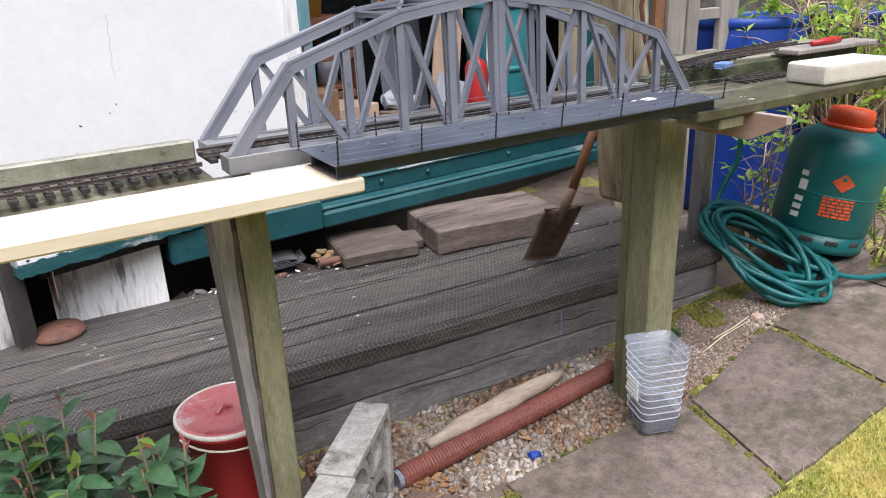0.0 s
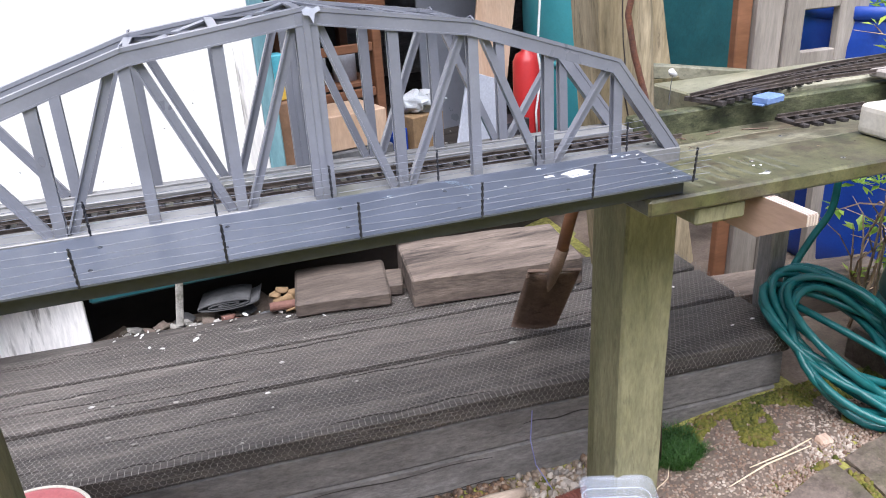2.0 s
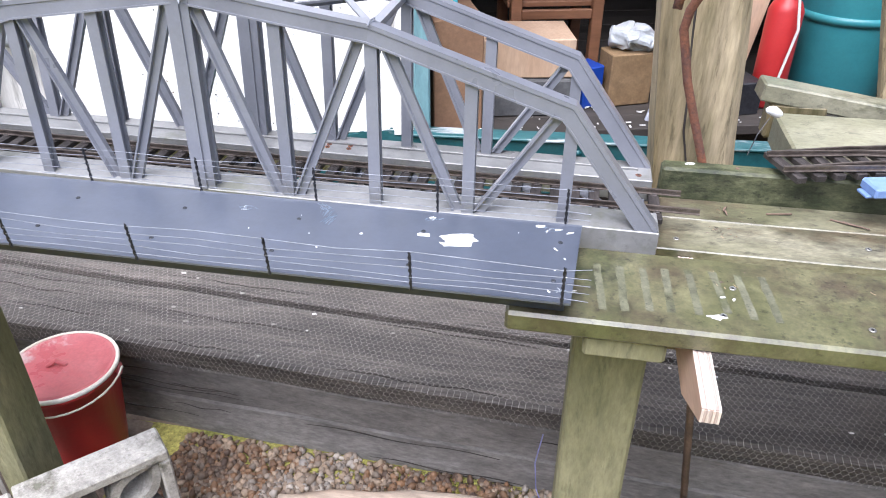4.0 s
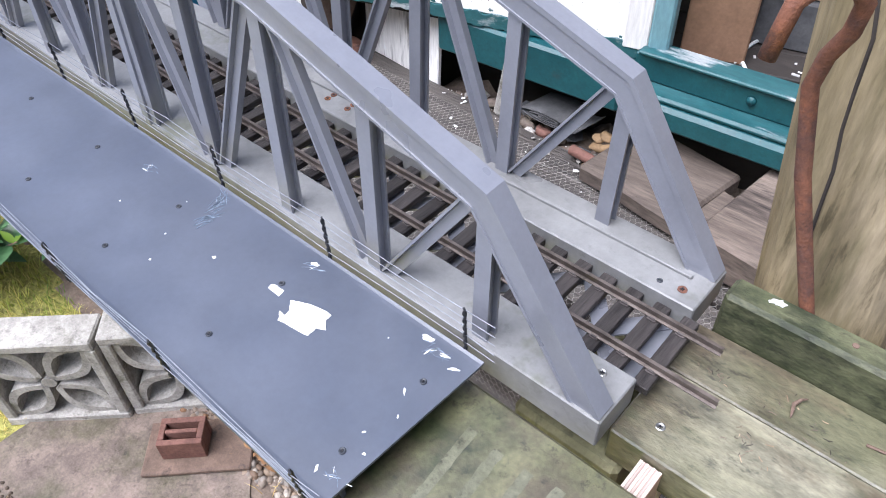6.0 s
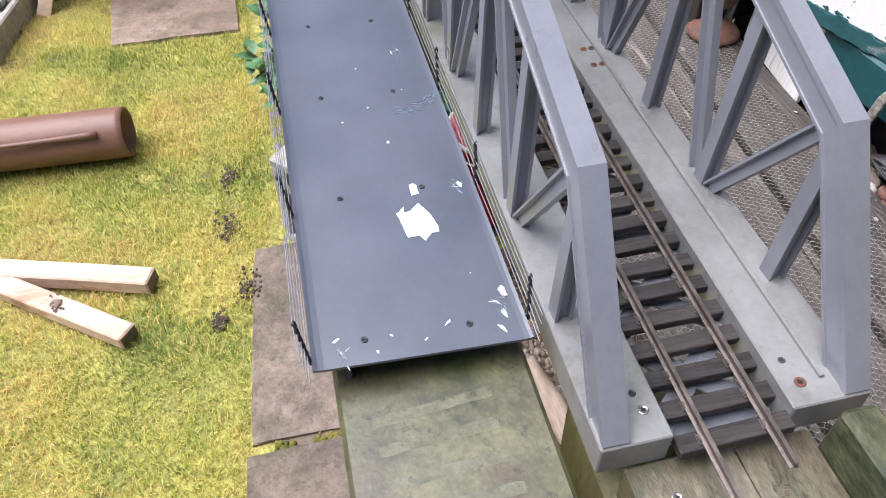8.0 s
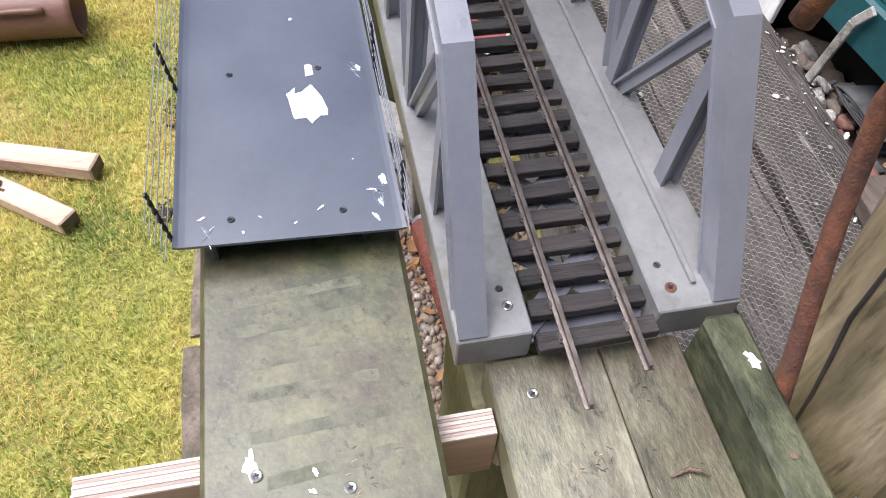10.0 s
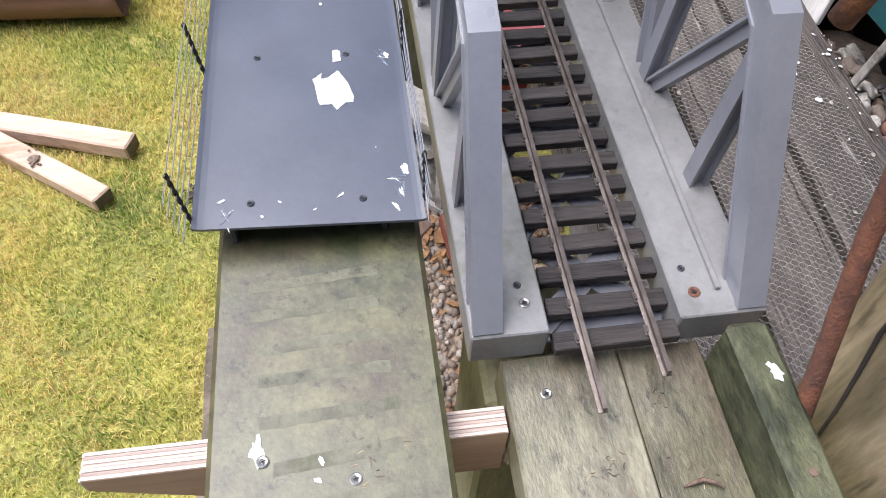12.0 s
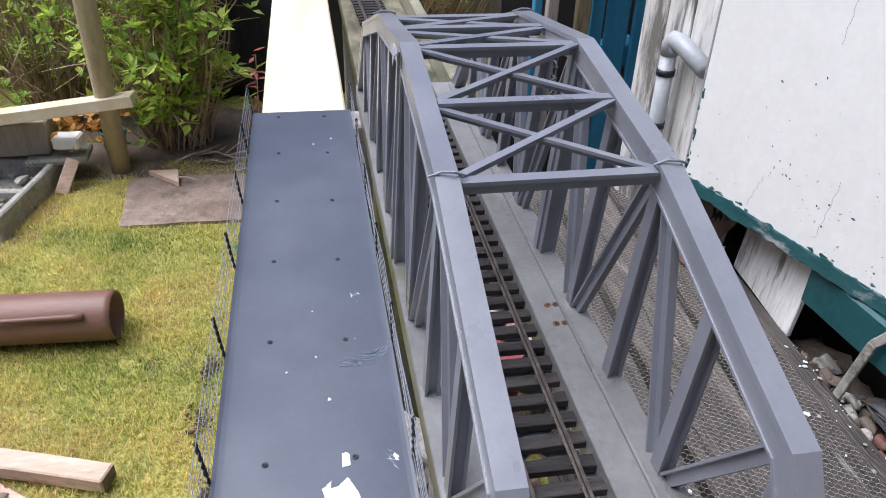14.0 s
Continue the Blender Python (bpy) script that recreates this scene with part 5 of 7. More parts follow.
def pebble_field(name, n, place, rlo, rhi, material, label):
    vs, fs = [], []
    for _ in range(n):
        x, y = place()
        r = rnd.uniform(rlo, rhi)
        rot = Euler((rnd.uniform(0, 6), rnd.uniform(0, 6), rnd.uniform(0, 6))).to_matrix() @ Matrix.Diagonal((rnd.uniform(0.9, 1.5), rnd.uniform(0.7, 1.1), rnd.uniform(0.5, 0.9)))
        base = Vector((x, y, ground_z(x, y) + r * rnd.uniform(0.1, 0.8)))
        i0 = len(vs)
        for c in iv:
            q = rot @ (c * r * rnd.uniform(0.82, 1.12)) + base
            vs.append((q.x, q.y, q.z))
        fs += [[i0 + k for k in f] for f in iface]
    ob = stuff(name, vs, fs, material, label, "gravel", True)
    return ob


def gravel_near():
    while True:
        x, y = rnd.uniform(-0.95, 0.22), rnd.uniform(0.10, 0.62)
        if y < bed_y(x) + 0.01 and y > 0.185 + 0.03 * noise.noise((x * 6, 0, 0)):
            return x, y


def gravel_far():
    while True:
        x, y = rnd.uniform(0.1, 0.95), rnd.uniform(0.2, 0.55)
        if y > 0.16 + 0.1 * x and y < bed_y(x) and noise.noise((x * 7, y * 7, 11)) > -0.62:
            return x, y


pebble_field("gravel", 6500, gravel_near, 0.005, 0.0145, "pebble", "mixed brown and cream rounded gravel beside the bed")
pebble_field("gravel", 12000, gravel_far, 0.0022, 0.0068, "grit", "fine pale broken gravel on bare soil")
def ground_sheet(outline, h, step=0.03):
    """A skin of soil that follows the ground inside a convex outline, its rim sunk into the ground."""
    bm = bmesh.new()
    x0, x1 = min(p[0] for p in outline), max(p[0] for p in outline)
    y0, y1 = min(p[1] for p in outline), max(p[1] for p in outline)

    def depth(x, y):
        d = 1e9
        for (ax, ay), (bx, by) in zip(outline, outline[1:] + outline[:1]):
            d = min(d, ((bx - ax) * (y - ay) - (by - ay) * (x - ax)) / math.hypot(bx - ax, by - ay))
        return d + 0.025 * noise.noise((x * 9, y * 9, 4))

    nx, ny = int((x1 - x0) / step) + 3, int((y1 - y0) / step) + 3
    got = {}
    for i in range(nx):
        for j in range(ny):
            x, y = x0 - step + i * step, y0 - step + j * step
            d = depth(x, y)
            if d > -step * 1.2:
                lump = 0.004 * noise.noise((x * 22, y * 22, 9))
                got[i, j] = bm.verts.new((x, y, ground_z(x, y) + (h + lump if d > 0.02 else -0.02)))
    for i, j in got:
        quad_ = [(i, j), (i + 1, j), (i + 1, j + 1), (i, j + 1)]
        if all(q in got for q in quad_):
            bm.faces.new([got[q] for q in quad_])
    return bm


# bare soil under the gravel, round the bed and under the shed
for outline, h, label in (
        ([(-1.0, 0.10), (-0.5, 0.13), (0.17, 0.16), (0.7, 0.25), (1.4, 0.33), (1.4, 0.56), (0.3, 0.56), (-1.1, 0.66)], 0.006, "damp brown soil under the gravel"),
        ([(-0.60, -0.21), (1.92, -0.215), (1.92, 0.30), (0.1, 0.20), (-0.60, 0.17)], 0.004, "damp brown soil in the paving joints"),
        ([(-3.7, -1.15), (-2.85, -1.1), (-2.80, 0.1), (-3.7, 0.3)], 0.004, "bare soil and litter under the bush"),
        ([(0.78, 0.50), (2.6, 0.45), (2.6, 2.4), (0.78, 2.4)], 0.004, "damp brown soil beside the bed and the shed"),
        ([(-3.6, 0.62), (-0.9, 0.62), (0.78, 1.05), (0.78, 2.0), (-3.6, 1.9)], 0.004, "damp brown soil under the shed"),
        ([(-2.6, 0.30), (-0.99, 0.10), (-1.05, 0.67), (-2.6, 0.76)], 0.003, "damp brown soil under the shrub")):
    tagged(solid("soil", ground_sheet(outline, h), "soil", True), label, "soil", "", "stuff")


def mossy():
    while True:
        x, y = rnd.uniform(0.42, 1.15), rnd.uniform(0.30, 0.545)
        near_bed = 1 - (bed_y(x) - y) / 0.17
        if y < bed_y(x) - 0.005 and near_bed + 0.9 * noise.noise((x * 9, y * 9, 3)) > 0.42 and noise.noise((x * 30, y * 30, 8)) > -0.3:
            return x, y


def mossy_strip():
    while True:
        x, y = rnd.uniform(-0.22, 0.05), rnd.uniform(0.44, 0.575)
        if noise.noise((x * 14, y * 14, 3)) > 0.0:
            return x, y


JOINTS = [((0.09, -0.245), (0.18, 0.17)), ((0.635, -0.24), (0.695, 0.237)), ((-0.535, -0.24), (-0.53, 0.15)), ((-0.5, 0.187), (0.16, 0.197)), ((0.2, 0.172), (0.68, 0.247))]


def joint_moss():
    while True:
        (ax, ay), (bx, by) = rnd.choice(JOINTS)
        f = rnd.random()
        x, y = ax + (bx - ax) * f + rnd.gauss(0, 0.006), ay + (by - ay) * f + rnd.gauss(0, 0.006)
        if noise.noise((x * 16, y * 16, 6)) > -0.05:
            return x, y


pebble_field("moss", 1500, joint_moss, 0.004, 0.011, "moss", "dark moss in the paving joints")
pebble_field("moss", 4200, mossy, 0.004, 0.011, "moss", "yellow-green moss cushions on the soil")
pebble_field("moss", 500, mossy_strip, 0.004, 0.010, "moss", "yellow-green moss cushions on the gravel")

rnd = random.Random(37)
dry = bmesh.new()
for i in range(90):
    x, y = (rnd.gauss(-0.70, 0.06), rnd.gauss(0.28, 0.045)) if i < 60 else (rnd.uniform(-0.6, 0.15), rnd.uniform(0.2, 0.5))
    l_ = rnd.uniform(0.008, 0.024)
    m_ = Matrix.Translation((x, y, ground_z(x, y) + 0.020)) @ pose(0, 0, 0, rnd.uniform(-35, 35), rnd.uniform(-35, 35), rnd.uniform(0, 360))
    q_ = [dry.verts.new(m_ @ Vector(v)) for v in ((-l_, 0, 0), (-0.3 * l_, 0.42 * l_, 0.15 * l_), (0.5 * l_, 0.34 * l_, 0.1 * l_), (l_, 0, 0), (0.4 * l_, -0.36 * l_, 0.12 * l_), (-0.4 * l_, -0.4 * l_, 0.15 * l_))]
    dry.faces.new(q_)
tagged(solid("dead_leaves", dry, "leaf_litter"), "curled brown dead leaves on the gravel", "leaves", "", "stuff")

# ---- the shed: its front stands askew to the bridge ----
SU, SN = Vector((0.9648, 0.2630, 0)), Vector((0.2630, -0.9648, 0))
SO = Vector((-0.49, 1.446, 0))
SHED = Matrix((SU, -SN, Vector((0, 0, 1)))).transposed().to_4x4()
SHED = Matrix.Translation(SO) @ SHED          # x along the front, y into the shed


def sbox(lo, hi, bevel=0.003):
    return box(lo, hi, bevel, SHED)


shed = thing("shed", SO + Vector((0, 0, -0.74)), "white and teal painted timber shed with an open front", "shed", "", "structure")
part("front_panel", sbox((-1.068, 0.0, -0.446), (0.0, 0.05, 1.6), 0.008), "white_paint", shed, "white painted front panel with chipped edges")
trim_ = box((-1.072, -0.004, -0.476), (-0.005, 0.050, -0.4465), 0.0)
bmesh.ops.subdivide_edges(trim_, edges=[e for e in trim_.edges if abs(e.verts[0].co.x - e.verts[1].co.x) > 0.5], cuts=150)
for v in trim_.verts:                         # the paint has broken off unevenly along both edges
    if v.co.z > -0.46:
        v.co.z += 0.007 + 0.012 * noise.noise((v.co.x * 21, 0.3, 0)) + 0.006 * noise.noise((v.co.x * 70, 0.3, 0))
        v.co.y -= 0.0005 if v.co.y < 0 else 0
    else:
        v.co.z += 0.008 * noise.noise((v.co.x * 26, 2.3, 0)) + 0.004 * noise.noise((v.co.x * 80, 5.3, 0))
bmesh.ops.transform(trim_, matrix=SHED, verts=trim_.verts[:])
part("bottom_trim", trim_, "teal_worn", shed, "teal bottom edge where the white paint has peeled")
part("edge_trim", sbox((-1.073, 0.004, -0.446), (-1.0685, 0.052, 1.6), 0.001), "pipe_grey", shed, "grey weathered end grain of the panel")
part("door_edge", sbox((0.001, -0.012, -0.46), (0.052, 0.05, 1.6), 0.006), "teal_pale", shed, "pale blue worn edge of the opening")
part("door_edge", sbox((-0.062, -0.008, -0.452), (0.0, -0.0005, 1.6), 0.003), "peeling", shed, "white edge board streaked where the paint has peeled")
SILL = Matrix.Translation((-0.3, 1.366, 0)) @ pose(0, 0, 0, 0, 0, 4.2)
part("sill_beam", box((-0.78, 0.004, -0.597), (-0.2005, 0.11, -0.4805), 0.008, SILL), "teal_paint", shed, "teal painted sill beam under the front panel")
part("sill_beam", box((-0.20, 0.0, -0.597), (2.7, 0.11, -0.532), 0.010, SILL), "teal_paint", shed, "teal painted sill beam")
# paler colour on the ledge stands for light reflected off its top
part("sill_ledge", box((-0.20, 0.012, -0.5315), (2.7, 0.11, -0.515), 0.006, SILL), "teal_worn", shed, "sill ledge in worn paint, coloured paler for light reflected off its top")
part("sill_rail", box((-0.1995, 0.065, -0.5145), (2.7, 0.12, -0.446), 0.004, SILL), "teal_paint", shed)
part("threshold", box((-0.19, 0.055, -0.4455), (2.7, 0.125, -0.436), 0.003, SILL), "teal_worn", shed, "threshold strip worn to pale grey")
for x in (0.10, 0.33, 0.78):
    part("bolt", lathe([(0.012, 0), (0.011, 0.006), (0.0, 0.009)], (0, 0, 0), 12, m=SILL @ Matrix.Translation((x, 0.0648, -0.478)) @ pose(0, 0, 0, 90, 0, 0)), "teal_paint", shed, "", True)
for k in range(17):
    part("floor_plank", plank((-1.0, 0.061 + 0.126 * k, -0.52), (2.75, 0.183 + 0.126 * k, -0.485 - 0.002 * (k % 2)), 0.003, 8, 0.002, SHED), "inside", shed, "near-black floor plank with pale spots")
# near-black walls: the dimness indoors is put into their colour
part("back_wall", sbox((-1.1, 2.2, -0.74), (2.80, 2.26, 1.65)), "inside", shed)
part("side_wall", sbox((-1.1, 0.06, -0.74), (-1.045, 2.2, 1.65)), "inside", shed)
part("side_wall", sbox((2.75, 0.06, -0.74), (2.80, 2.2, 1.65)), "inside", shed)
# near-black panel added to stand for the shade under the floor
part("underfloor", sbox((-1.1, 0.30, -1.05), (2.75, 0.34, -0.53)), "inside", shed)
part("roof", sbox((-1.2, -0.15, 1.65), (2.85, 2.35, 1.72)), "dark_timber", shed)
part("lintel", sbox((0.053, 0.0, 1.35), (2.75, 0.05, 1.64)), "white_paint", shed)
part("jamb", sbox((1.72, -0.02, -0.50), (1.79, 0.06, 1.35), 0.006), "jamb", shed, "bare yellowish timber door jamb")
part("wall_panel", sbox((1.7905, 0.01, -0.50), (2.75, 0.05, 1.35), 0.003), "teal_paint", shed, "dark teal painted wall panel")

# loose boards standing under the front panel
for x0, y0, x1, y1, high in ((-1.103, 1.352, -1.452, 1.386, 0.295), (-1.520, 1.362, -1.83, 1.36, 0.34), (-1.84, 1.372, -1.99, 1.35, 0.33)):
    d = Vector((x0 - x1, y0 - y1, 0))
    bm = plank((0, -0.016, 0), (d.length, 0.0, high), 0.003, 8, 0.002)
    bmesh.ops.transform(bm, matrix=Matrix.Translation((x1, y1, -0.745)) @ pose(0, 0, 0, -4, 0, math.degrees(math.atan2(d.y, d.x))), verts=bm.verts[:])
    top("loose_board", bm, "peeling", "white board with peeling paint leaning under the shed panel", "board", "peeling boards")
br = bmesh.new()
PETALS = [(0.085, -0.030, 0.022, 0.0085, 90), (0.085, -0.030, 0.024, 0.008, 40), (0.085, -0.030, 0.024, 0.008, 140), (0.085, -0.030, 0.020, 0.007, -5), (0.085, -0.030, 0.020, 0.007, 185), (0.10, -0.060, 0.018, 0.007, -70), (0.055, -0.060, 0.015, 0.006, -120)]


def pierced(x, z):
    for cx, cz, l, w, ang in PETALS:
        ux, uz = math.cos(radians(ang)), -math.sin(radians(ang))
        d, e = (x - cx) * ux + (z - cz) * uz, -(x - cx) * uz + (z - cz) * ux
        if 0.004 < d < 0.004 + l and abs(e) < w * math.sin(math.pi * (d - 0.004) / l) ** 0.7:
            return True
    return False


CELL = 0.0025
cells = {}
for i in range(72):
    for j in range(38):
        x, z = CELL * (i + 0.5), -CELL * (j + 0.5)
        if z < -0.092 + 0.50 * max(0.0, 0.06 - x) + 0.62 * max(0.0, x - 0.125) or pierced(x, z):
            continue
        q = []
        for di, dj in ((0, 0), (1, 0), (1, 1), (0, 1)):
            k = (i + di, j + dj)
            if k not in cells:
                cells[k] = br.verts.new((CELL * k[0], 0, -CELL * k[1]))
            q.append(cells[k])
        br.faces.new(q)
bmesh.ops.transform(br, matrix=SHED @ Matrix.Translation((-0.985, 0.002, -0.480)) @ pose(0, 0, 0, 0, 0, 78) @ Matrix.Diagonal((0.85, 1, 1.6, 1)), verts=br.verts[:])
bracket = top("iron_bracket", br, "rust_dull", "olive-brown pierced ornamental iron bracket under the shed panel", "bracket")
bracket.modifiers.new("thick", "SOLIDIFY").thickness = 0.004
top("strut", bar((-0.845, 1.305, BT + 0.004), (-0.815, 1.312, -0.53), [(-0.005, 0.005, -0.011, 0.011)], tuple(SN), bar((-0.815, 1.312, -0.53), (-0.785, 1.318, -0.479), [(-0.005, 0.005, -0.011, 0.011)], tuple(SN), None, 0.002), 0.002), "concrete", "short cranked grey strut between bed and shed panel", "strut")
lid_at = Vector((-1.458, 1.262, BT + 0.004))
top("rusty_lid", lathe([(0.078, 0), (0.080, 0.008), (0.07, 0.020), (0.03, 0.028), (0.0, 0.030)], lid_at, 28), "rust_lid", "rusty domed metal lid lying on the bed", "metal lid", smooth=True)

# what stands inside the opening
FL = -0.485


def crate(name, s0, s1, d0, d1, z0, z1, material, label, category, turn=0.0, group="shed clutter"):
    c = Vector(((s0 + s1) / 2, (d0 + d1) / 2, z0))
    bm = box((s0 - c.x, d0 - c.y, 0), (s1 - c.x, d1 - c.y, z1 - z0), 0.004)
    rough_up(bm, 0.004, 12)
    bmesh.ops.transform(bm, matrix=SHED @ Matrix.Translation(c) @ pose(0, 0, 0, 0, 0, turn), verts=bm.verts[:])
    return top(name, bm, material, label, category, group)


crate("cardboard_box", 0.058, 0.215, 0.075, 0.36, FL, -0.115, "cardboard", "brown cardboard box on the shed floor", "box", 4)
crate("cardboard_box", 0.232, 0.56, 0.22, 0.45, -0.3585, -0.225, "plywood", "flat pale cardboard box lying on a dark crate", "box", -2)
crate("dark_crate", 0.225, 0.57, 0.20, 0.47, FL, -0.36, "felt", "dark grey wooden crate on the shed floor", "crate", -2)
crate("cyan_toy_box", 0.078, 0.145, 0.11, 0.17, -0.1135, 0.03, "cyan_plastic", "cyan and yellow plastic packet in the opening", "plastic pack", 5)
crate("yellow_pack", 0.078, 0.13, 0.098, 0.109, -0.1135, -0.05, "yellow_plastic", "yellow packet standing in the opening", "packet", 5)
crate("paper_bag", 0.69, 0.85, 0.27, 0.38, FL, -0.30, "ochre", "crumpled ochre paper sack in the shed", "sack", 8)
crate("blue_bag", 0.585, 0.665, 0.26, 0.36, FL, -0.34, "blue_plastic", "crumpled blue plastic bag in the shed", "bag", 20)
crate("black_case", 1.03, 1.19, 0.14, 0.34, FL, -0.37, "black_wire", "black plastic case in the shed", "case", 8)
rnd = random.Random(61)
cloth = bmesh.new()
bmesh.ops.create_icosphere(cloth, subdivisions=4, radius=0.06, matrix=Matrix.Translation(SHED @ Vector((0.79, 0.33, -0.262))) @ Matrix.Diagonal((1.5, 1.0, 0.75, 1)))
top("crumpled_bag", rough_up(cloth, 0.030, 26), "pipe_grey", "crumpled pale grey plastic bag on a sack", "bag", "shed clutter")
stool = thing("stool", SHED @ Vector((0.55, 0.66, FL)), "red-brown wooden cabinet stand in the shed", "stand")
for s in (0.40, 0.70):
    for d in (0.52, 0.82):
        part("leg", sbox((s - 0.02, d - 0.02, FL), (s + 0.02, d + 0.02, 0.10)), "brown_wood", stool)
part("seat", sbox((0.36, 0.48, 0.10), (0.74, 0.86, 0.135)), "brown_wood", stool)
for z in (-0.24, -0.06):
    part("stretcher", sbox((0.42, 0.505, z), (0.68, 0.525, z + 0.035)), "brown_wood", stool)
part("shelf", sbox((0.37, 0.53, -0.20), (0.73, 0.84, -0.18)), "brown_wood", stool)
for s, z0, r, h, material, label in ((0.47, -0.179, 0.045, 0.10, "pipe_grey", "grey tin on a shelf"), (0.60, -0.179, 0.05, 0.13, "grey_board", "pale tin on a shelf")):
    top("tin", lathe([(r, 0), (r, h), (r * 0.9, h + 0.004), (0, h + 0.004)], SHED @ Vector((s, 0.62, z0)), 18), material, label, "tin", "tins on the stand", smooth=True)
litter = bmesh.new()
for i in range(110):
    q = SHED @ Vector((rnd.uniform(0.15, 1.2), 0.075 + 0.55 * rnd.random() ** 1.6, FL + 0.002))
    l_, w_, a_ = rnd.uniform(0.002, 0.010), rnd.uniform(0.0008, 0.003), rnd.uniform(0, 180)
    box((-l_, -w_, 0), (l_, w_, rnd.uniform(0.001, 0.005)), 0, Matrix.Translation(q) @ pose(0, 0, 0, 0, 0, a_), litter)
tagged(solid("floor_litter", litter, "peeling"), "pale splinters and paint flakes on the shed floor", "litter", "", "stuff")
yb = SHED @ Vector((0.52, 0.66, 0.136))
top("yellow_bucket", lathe([(0.085, 0), (0.11, 0.25), (0.115, 0.25), (0.115, 0.24)], yb, 24), "yellow_plastic", "yellow plastic bucket standing on a stand", "bucket", smooth=True)
for s0, w, d, lean, skew, high, material, label in ((0.79, 0.20, 0.13, 9, 20, 0.37, "grey_board", "pale blue-grey panel leaning inside the shed"), (0.98, 0.20, 0.33, 5, 13, 1.2, "plywood", "pinkish plywood board leaning inside the shed"),
                                                (1.00, 0.34, 0.66, 14, 8, 0.95, "grey_paint", "dark grey metal panel leaning at the back of the shed")):
    bm = box((0, -0.012, 0), (w, 0, high), 0.002)
    bmesh.ops.transform(bm, matrix=SHED @ Matrix.Translation((s0, d, FL + 0.002)) @ pose(0, 0, 0, -lean, skew, 0), verts=bm.verts[:])
    ob = top("sheet_board", bm, material, label, "panel", "leaning panels")
    if material == "grey_paint":
        lm = SHED @ Matrix.Translation((s0, d, FL + 0.002)) @ pose(0, 0, 0, -lean, skew, 0)
        part("warning_label", box((0.04, -0.0145, 0.60), (0.13, -0.0125, 0.74), 0, lm), "yellow_plastic", ob, "yellow warning label")
        part("warning_mark", box((0.06, -0.0165, 0.625), (0.11, -0.0148, 0.715), 0, lm), "red_plastic", ob, "red mark on the label")
can_at = SHED @ Vector((1.27, 0.25, FL))
can = thing("fire_extinguisher", can_at, "red metal cylinder standing in the shed opening", "fire extinguisher")
part("cylinder", lathe([(0.054, 0), (0.058, 0.01), (0.058, 0.33), (0.045, 0.36), (0.02, 0.375), (0.018, 0.40)], can_at, 24), "red_plastic", can, smooth=True)
top("cable", tube([SHED @ Vector(p) for p in ((1.30, 0.20, 0.9), (1.292, 0.18, 0.18), (1.262, 0.17, -0.10), (1.283, 0.17, -0.2), (1.262, 0.18, -0.36), (1.27, 0.18, -0.478))], 0.005, 8), "white_print", "white cable hanging in the shed opening", "cable", smooth=True)
top("cable", tube([(-0.368, 1.867, -0.478), (-0.335, 1.80, -0.478), (-0.308, 1.741, -0.478), (-0.318, 1.69, -0.478), (-0.320, 1.64, -0.478), (-0.301, 1.59, -0.478), (-0.268, 1.548, -0.478), (-0.235, 1.535, -0.476)], 0.0045, 8), "white_print", "white cable lying in a loop on the shed floor", "cable", smooth=True)
tb = SHED @ Vector((1.55, 0.33, FL))
butt = thing("water_butt", tb, "teal plastic water butt standing in the shed", "water butt")
part("body", lathe([(0.15, 0), (0.16, 0.02), (0.178, 0.5), (0.178, 1.1), (0.170, 1.105)], tb, 40), "butt_teal", butt, smooth=True)
for z in (0.30, 0.62, 0.94):
    part("band", lathe([(0.150 + 0.028 * min(z / 0.5, 1) + 0.009, z - 0.014), (0.150 + 0.028 * min(z / 0.5, 1) + 0.013, z), (0.150 + 0.028 * min(z / 0.5, 1) + 0.009, z + 0.014)], tb, 40), "butt_teal", butt, smooth=True)
part("lid", lathe([(0.183, 1.102), (0.186, 1.11), (0.180, 1.14), (0.0, 1.16)], tb, 40), "butt_teal", butt, smooth=True)
top("leaning_plank", plank((-0.045, -0.012, 0), (0.045, 0.012, 1.35), 0.004, 6, 0.003, Matrix.Translation((0.93, 1.22, -0.83)) @ pose(0, 0, 0, 2, -15.5, 10)), "pine_post", "pale pine plank leaning in the shed opening", "plank")

# iron-hung gate post beside the track
gp = thing("gate_post", (0.20, 0.49, -0.42), "thick leaning pine post with a rusty iron hook bar", "post")
LEAN = Matrix(((1, 0, -0.10, 0), (0, 1, 0, 0), (0, 0, 1, 0), (0, 0, 0, 1)))
bm = plank((0.125, 0.450, -0.42), (0.250, 0.590, 0.75), 0.016, 8, 0.006)
bmesh.ops.transform(bm, matrix=LEAN, verts=bm.verts[:])
part("timber", bm, "pine_post", gp)
bm = tube([(0.225, 0.402, -0.10), (0.19, 0.40, 0.005), (0.15, 0.40, 0.12), (0.132, 0.399, 0.195), (0.136, 0.397, 0.222), (0.146, 0.392, 0.245), (0.149, 0.386, 0.268), (0.142, 0.376, 0.284), (0.129, 0.362, 0.287), (0.117, 0.350, 0.273), (0.112, 0.344, 0.235)], 0.0064, 12)
crack = tube([(0.196 - 0.055 * k / 24 + 0.006 * math.sin(k * 0.55) + 0.002 * math.sin(k * 1.9), 0.4500, -0.32 + 0.92 * k / 24) for k in range(25)], 0.0014, 6, rs=[0.0004 + 0.0014 * math.sin(math.pi * (k + 0.5) / 25) for k in range(25)])
bmesh.ops.transform(crack, matrix=LEAN, verts=crack.verts[:])
part("crack", crack, "inside", gp, "long dark drying crack")
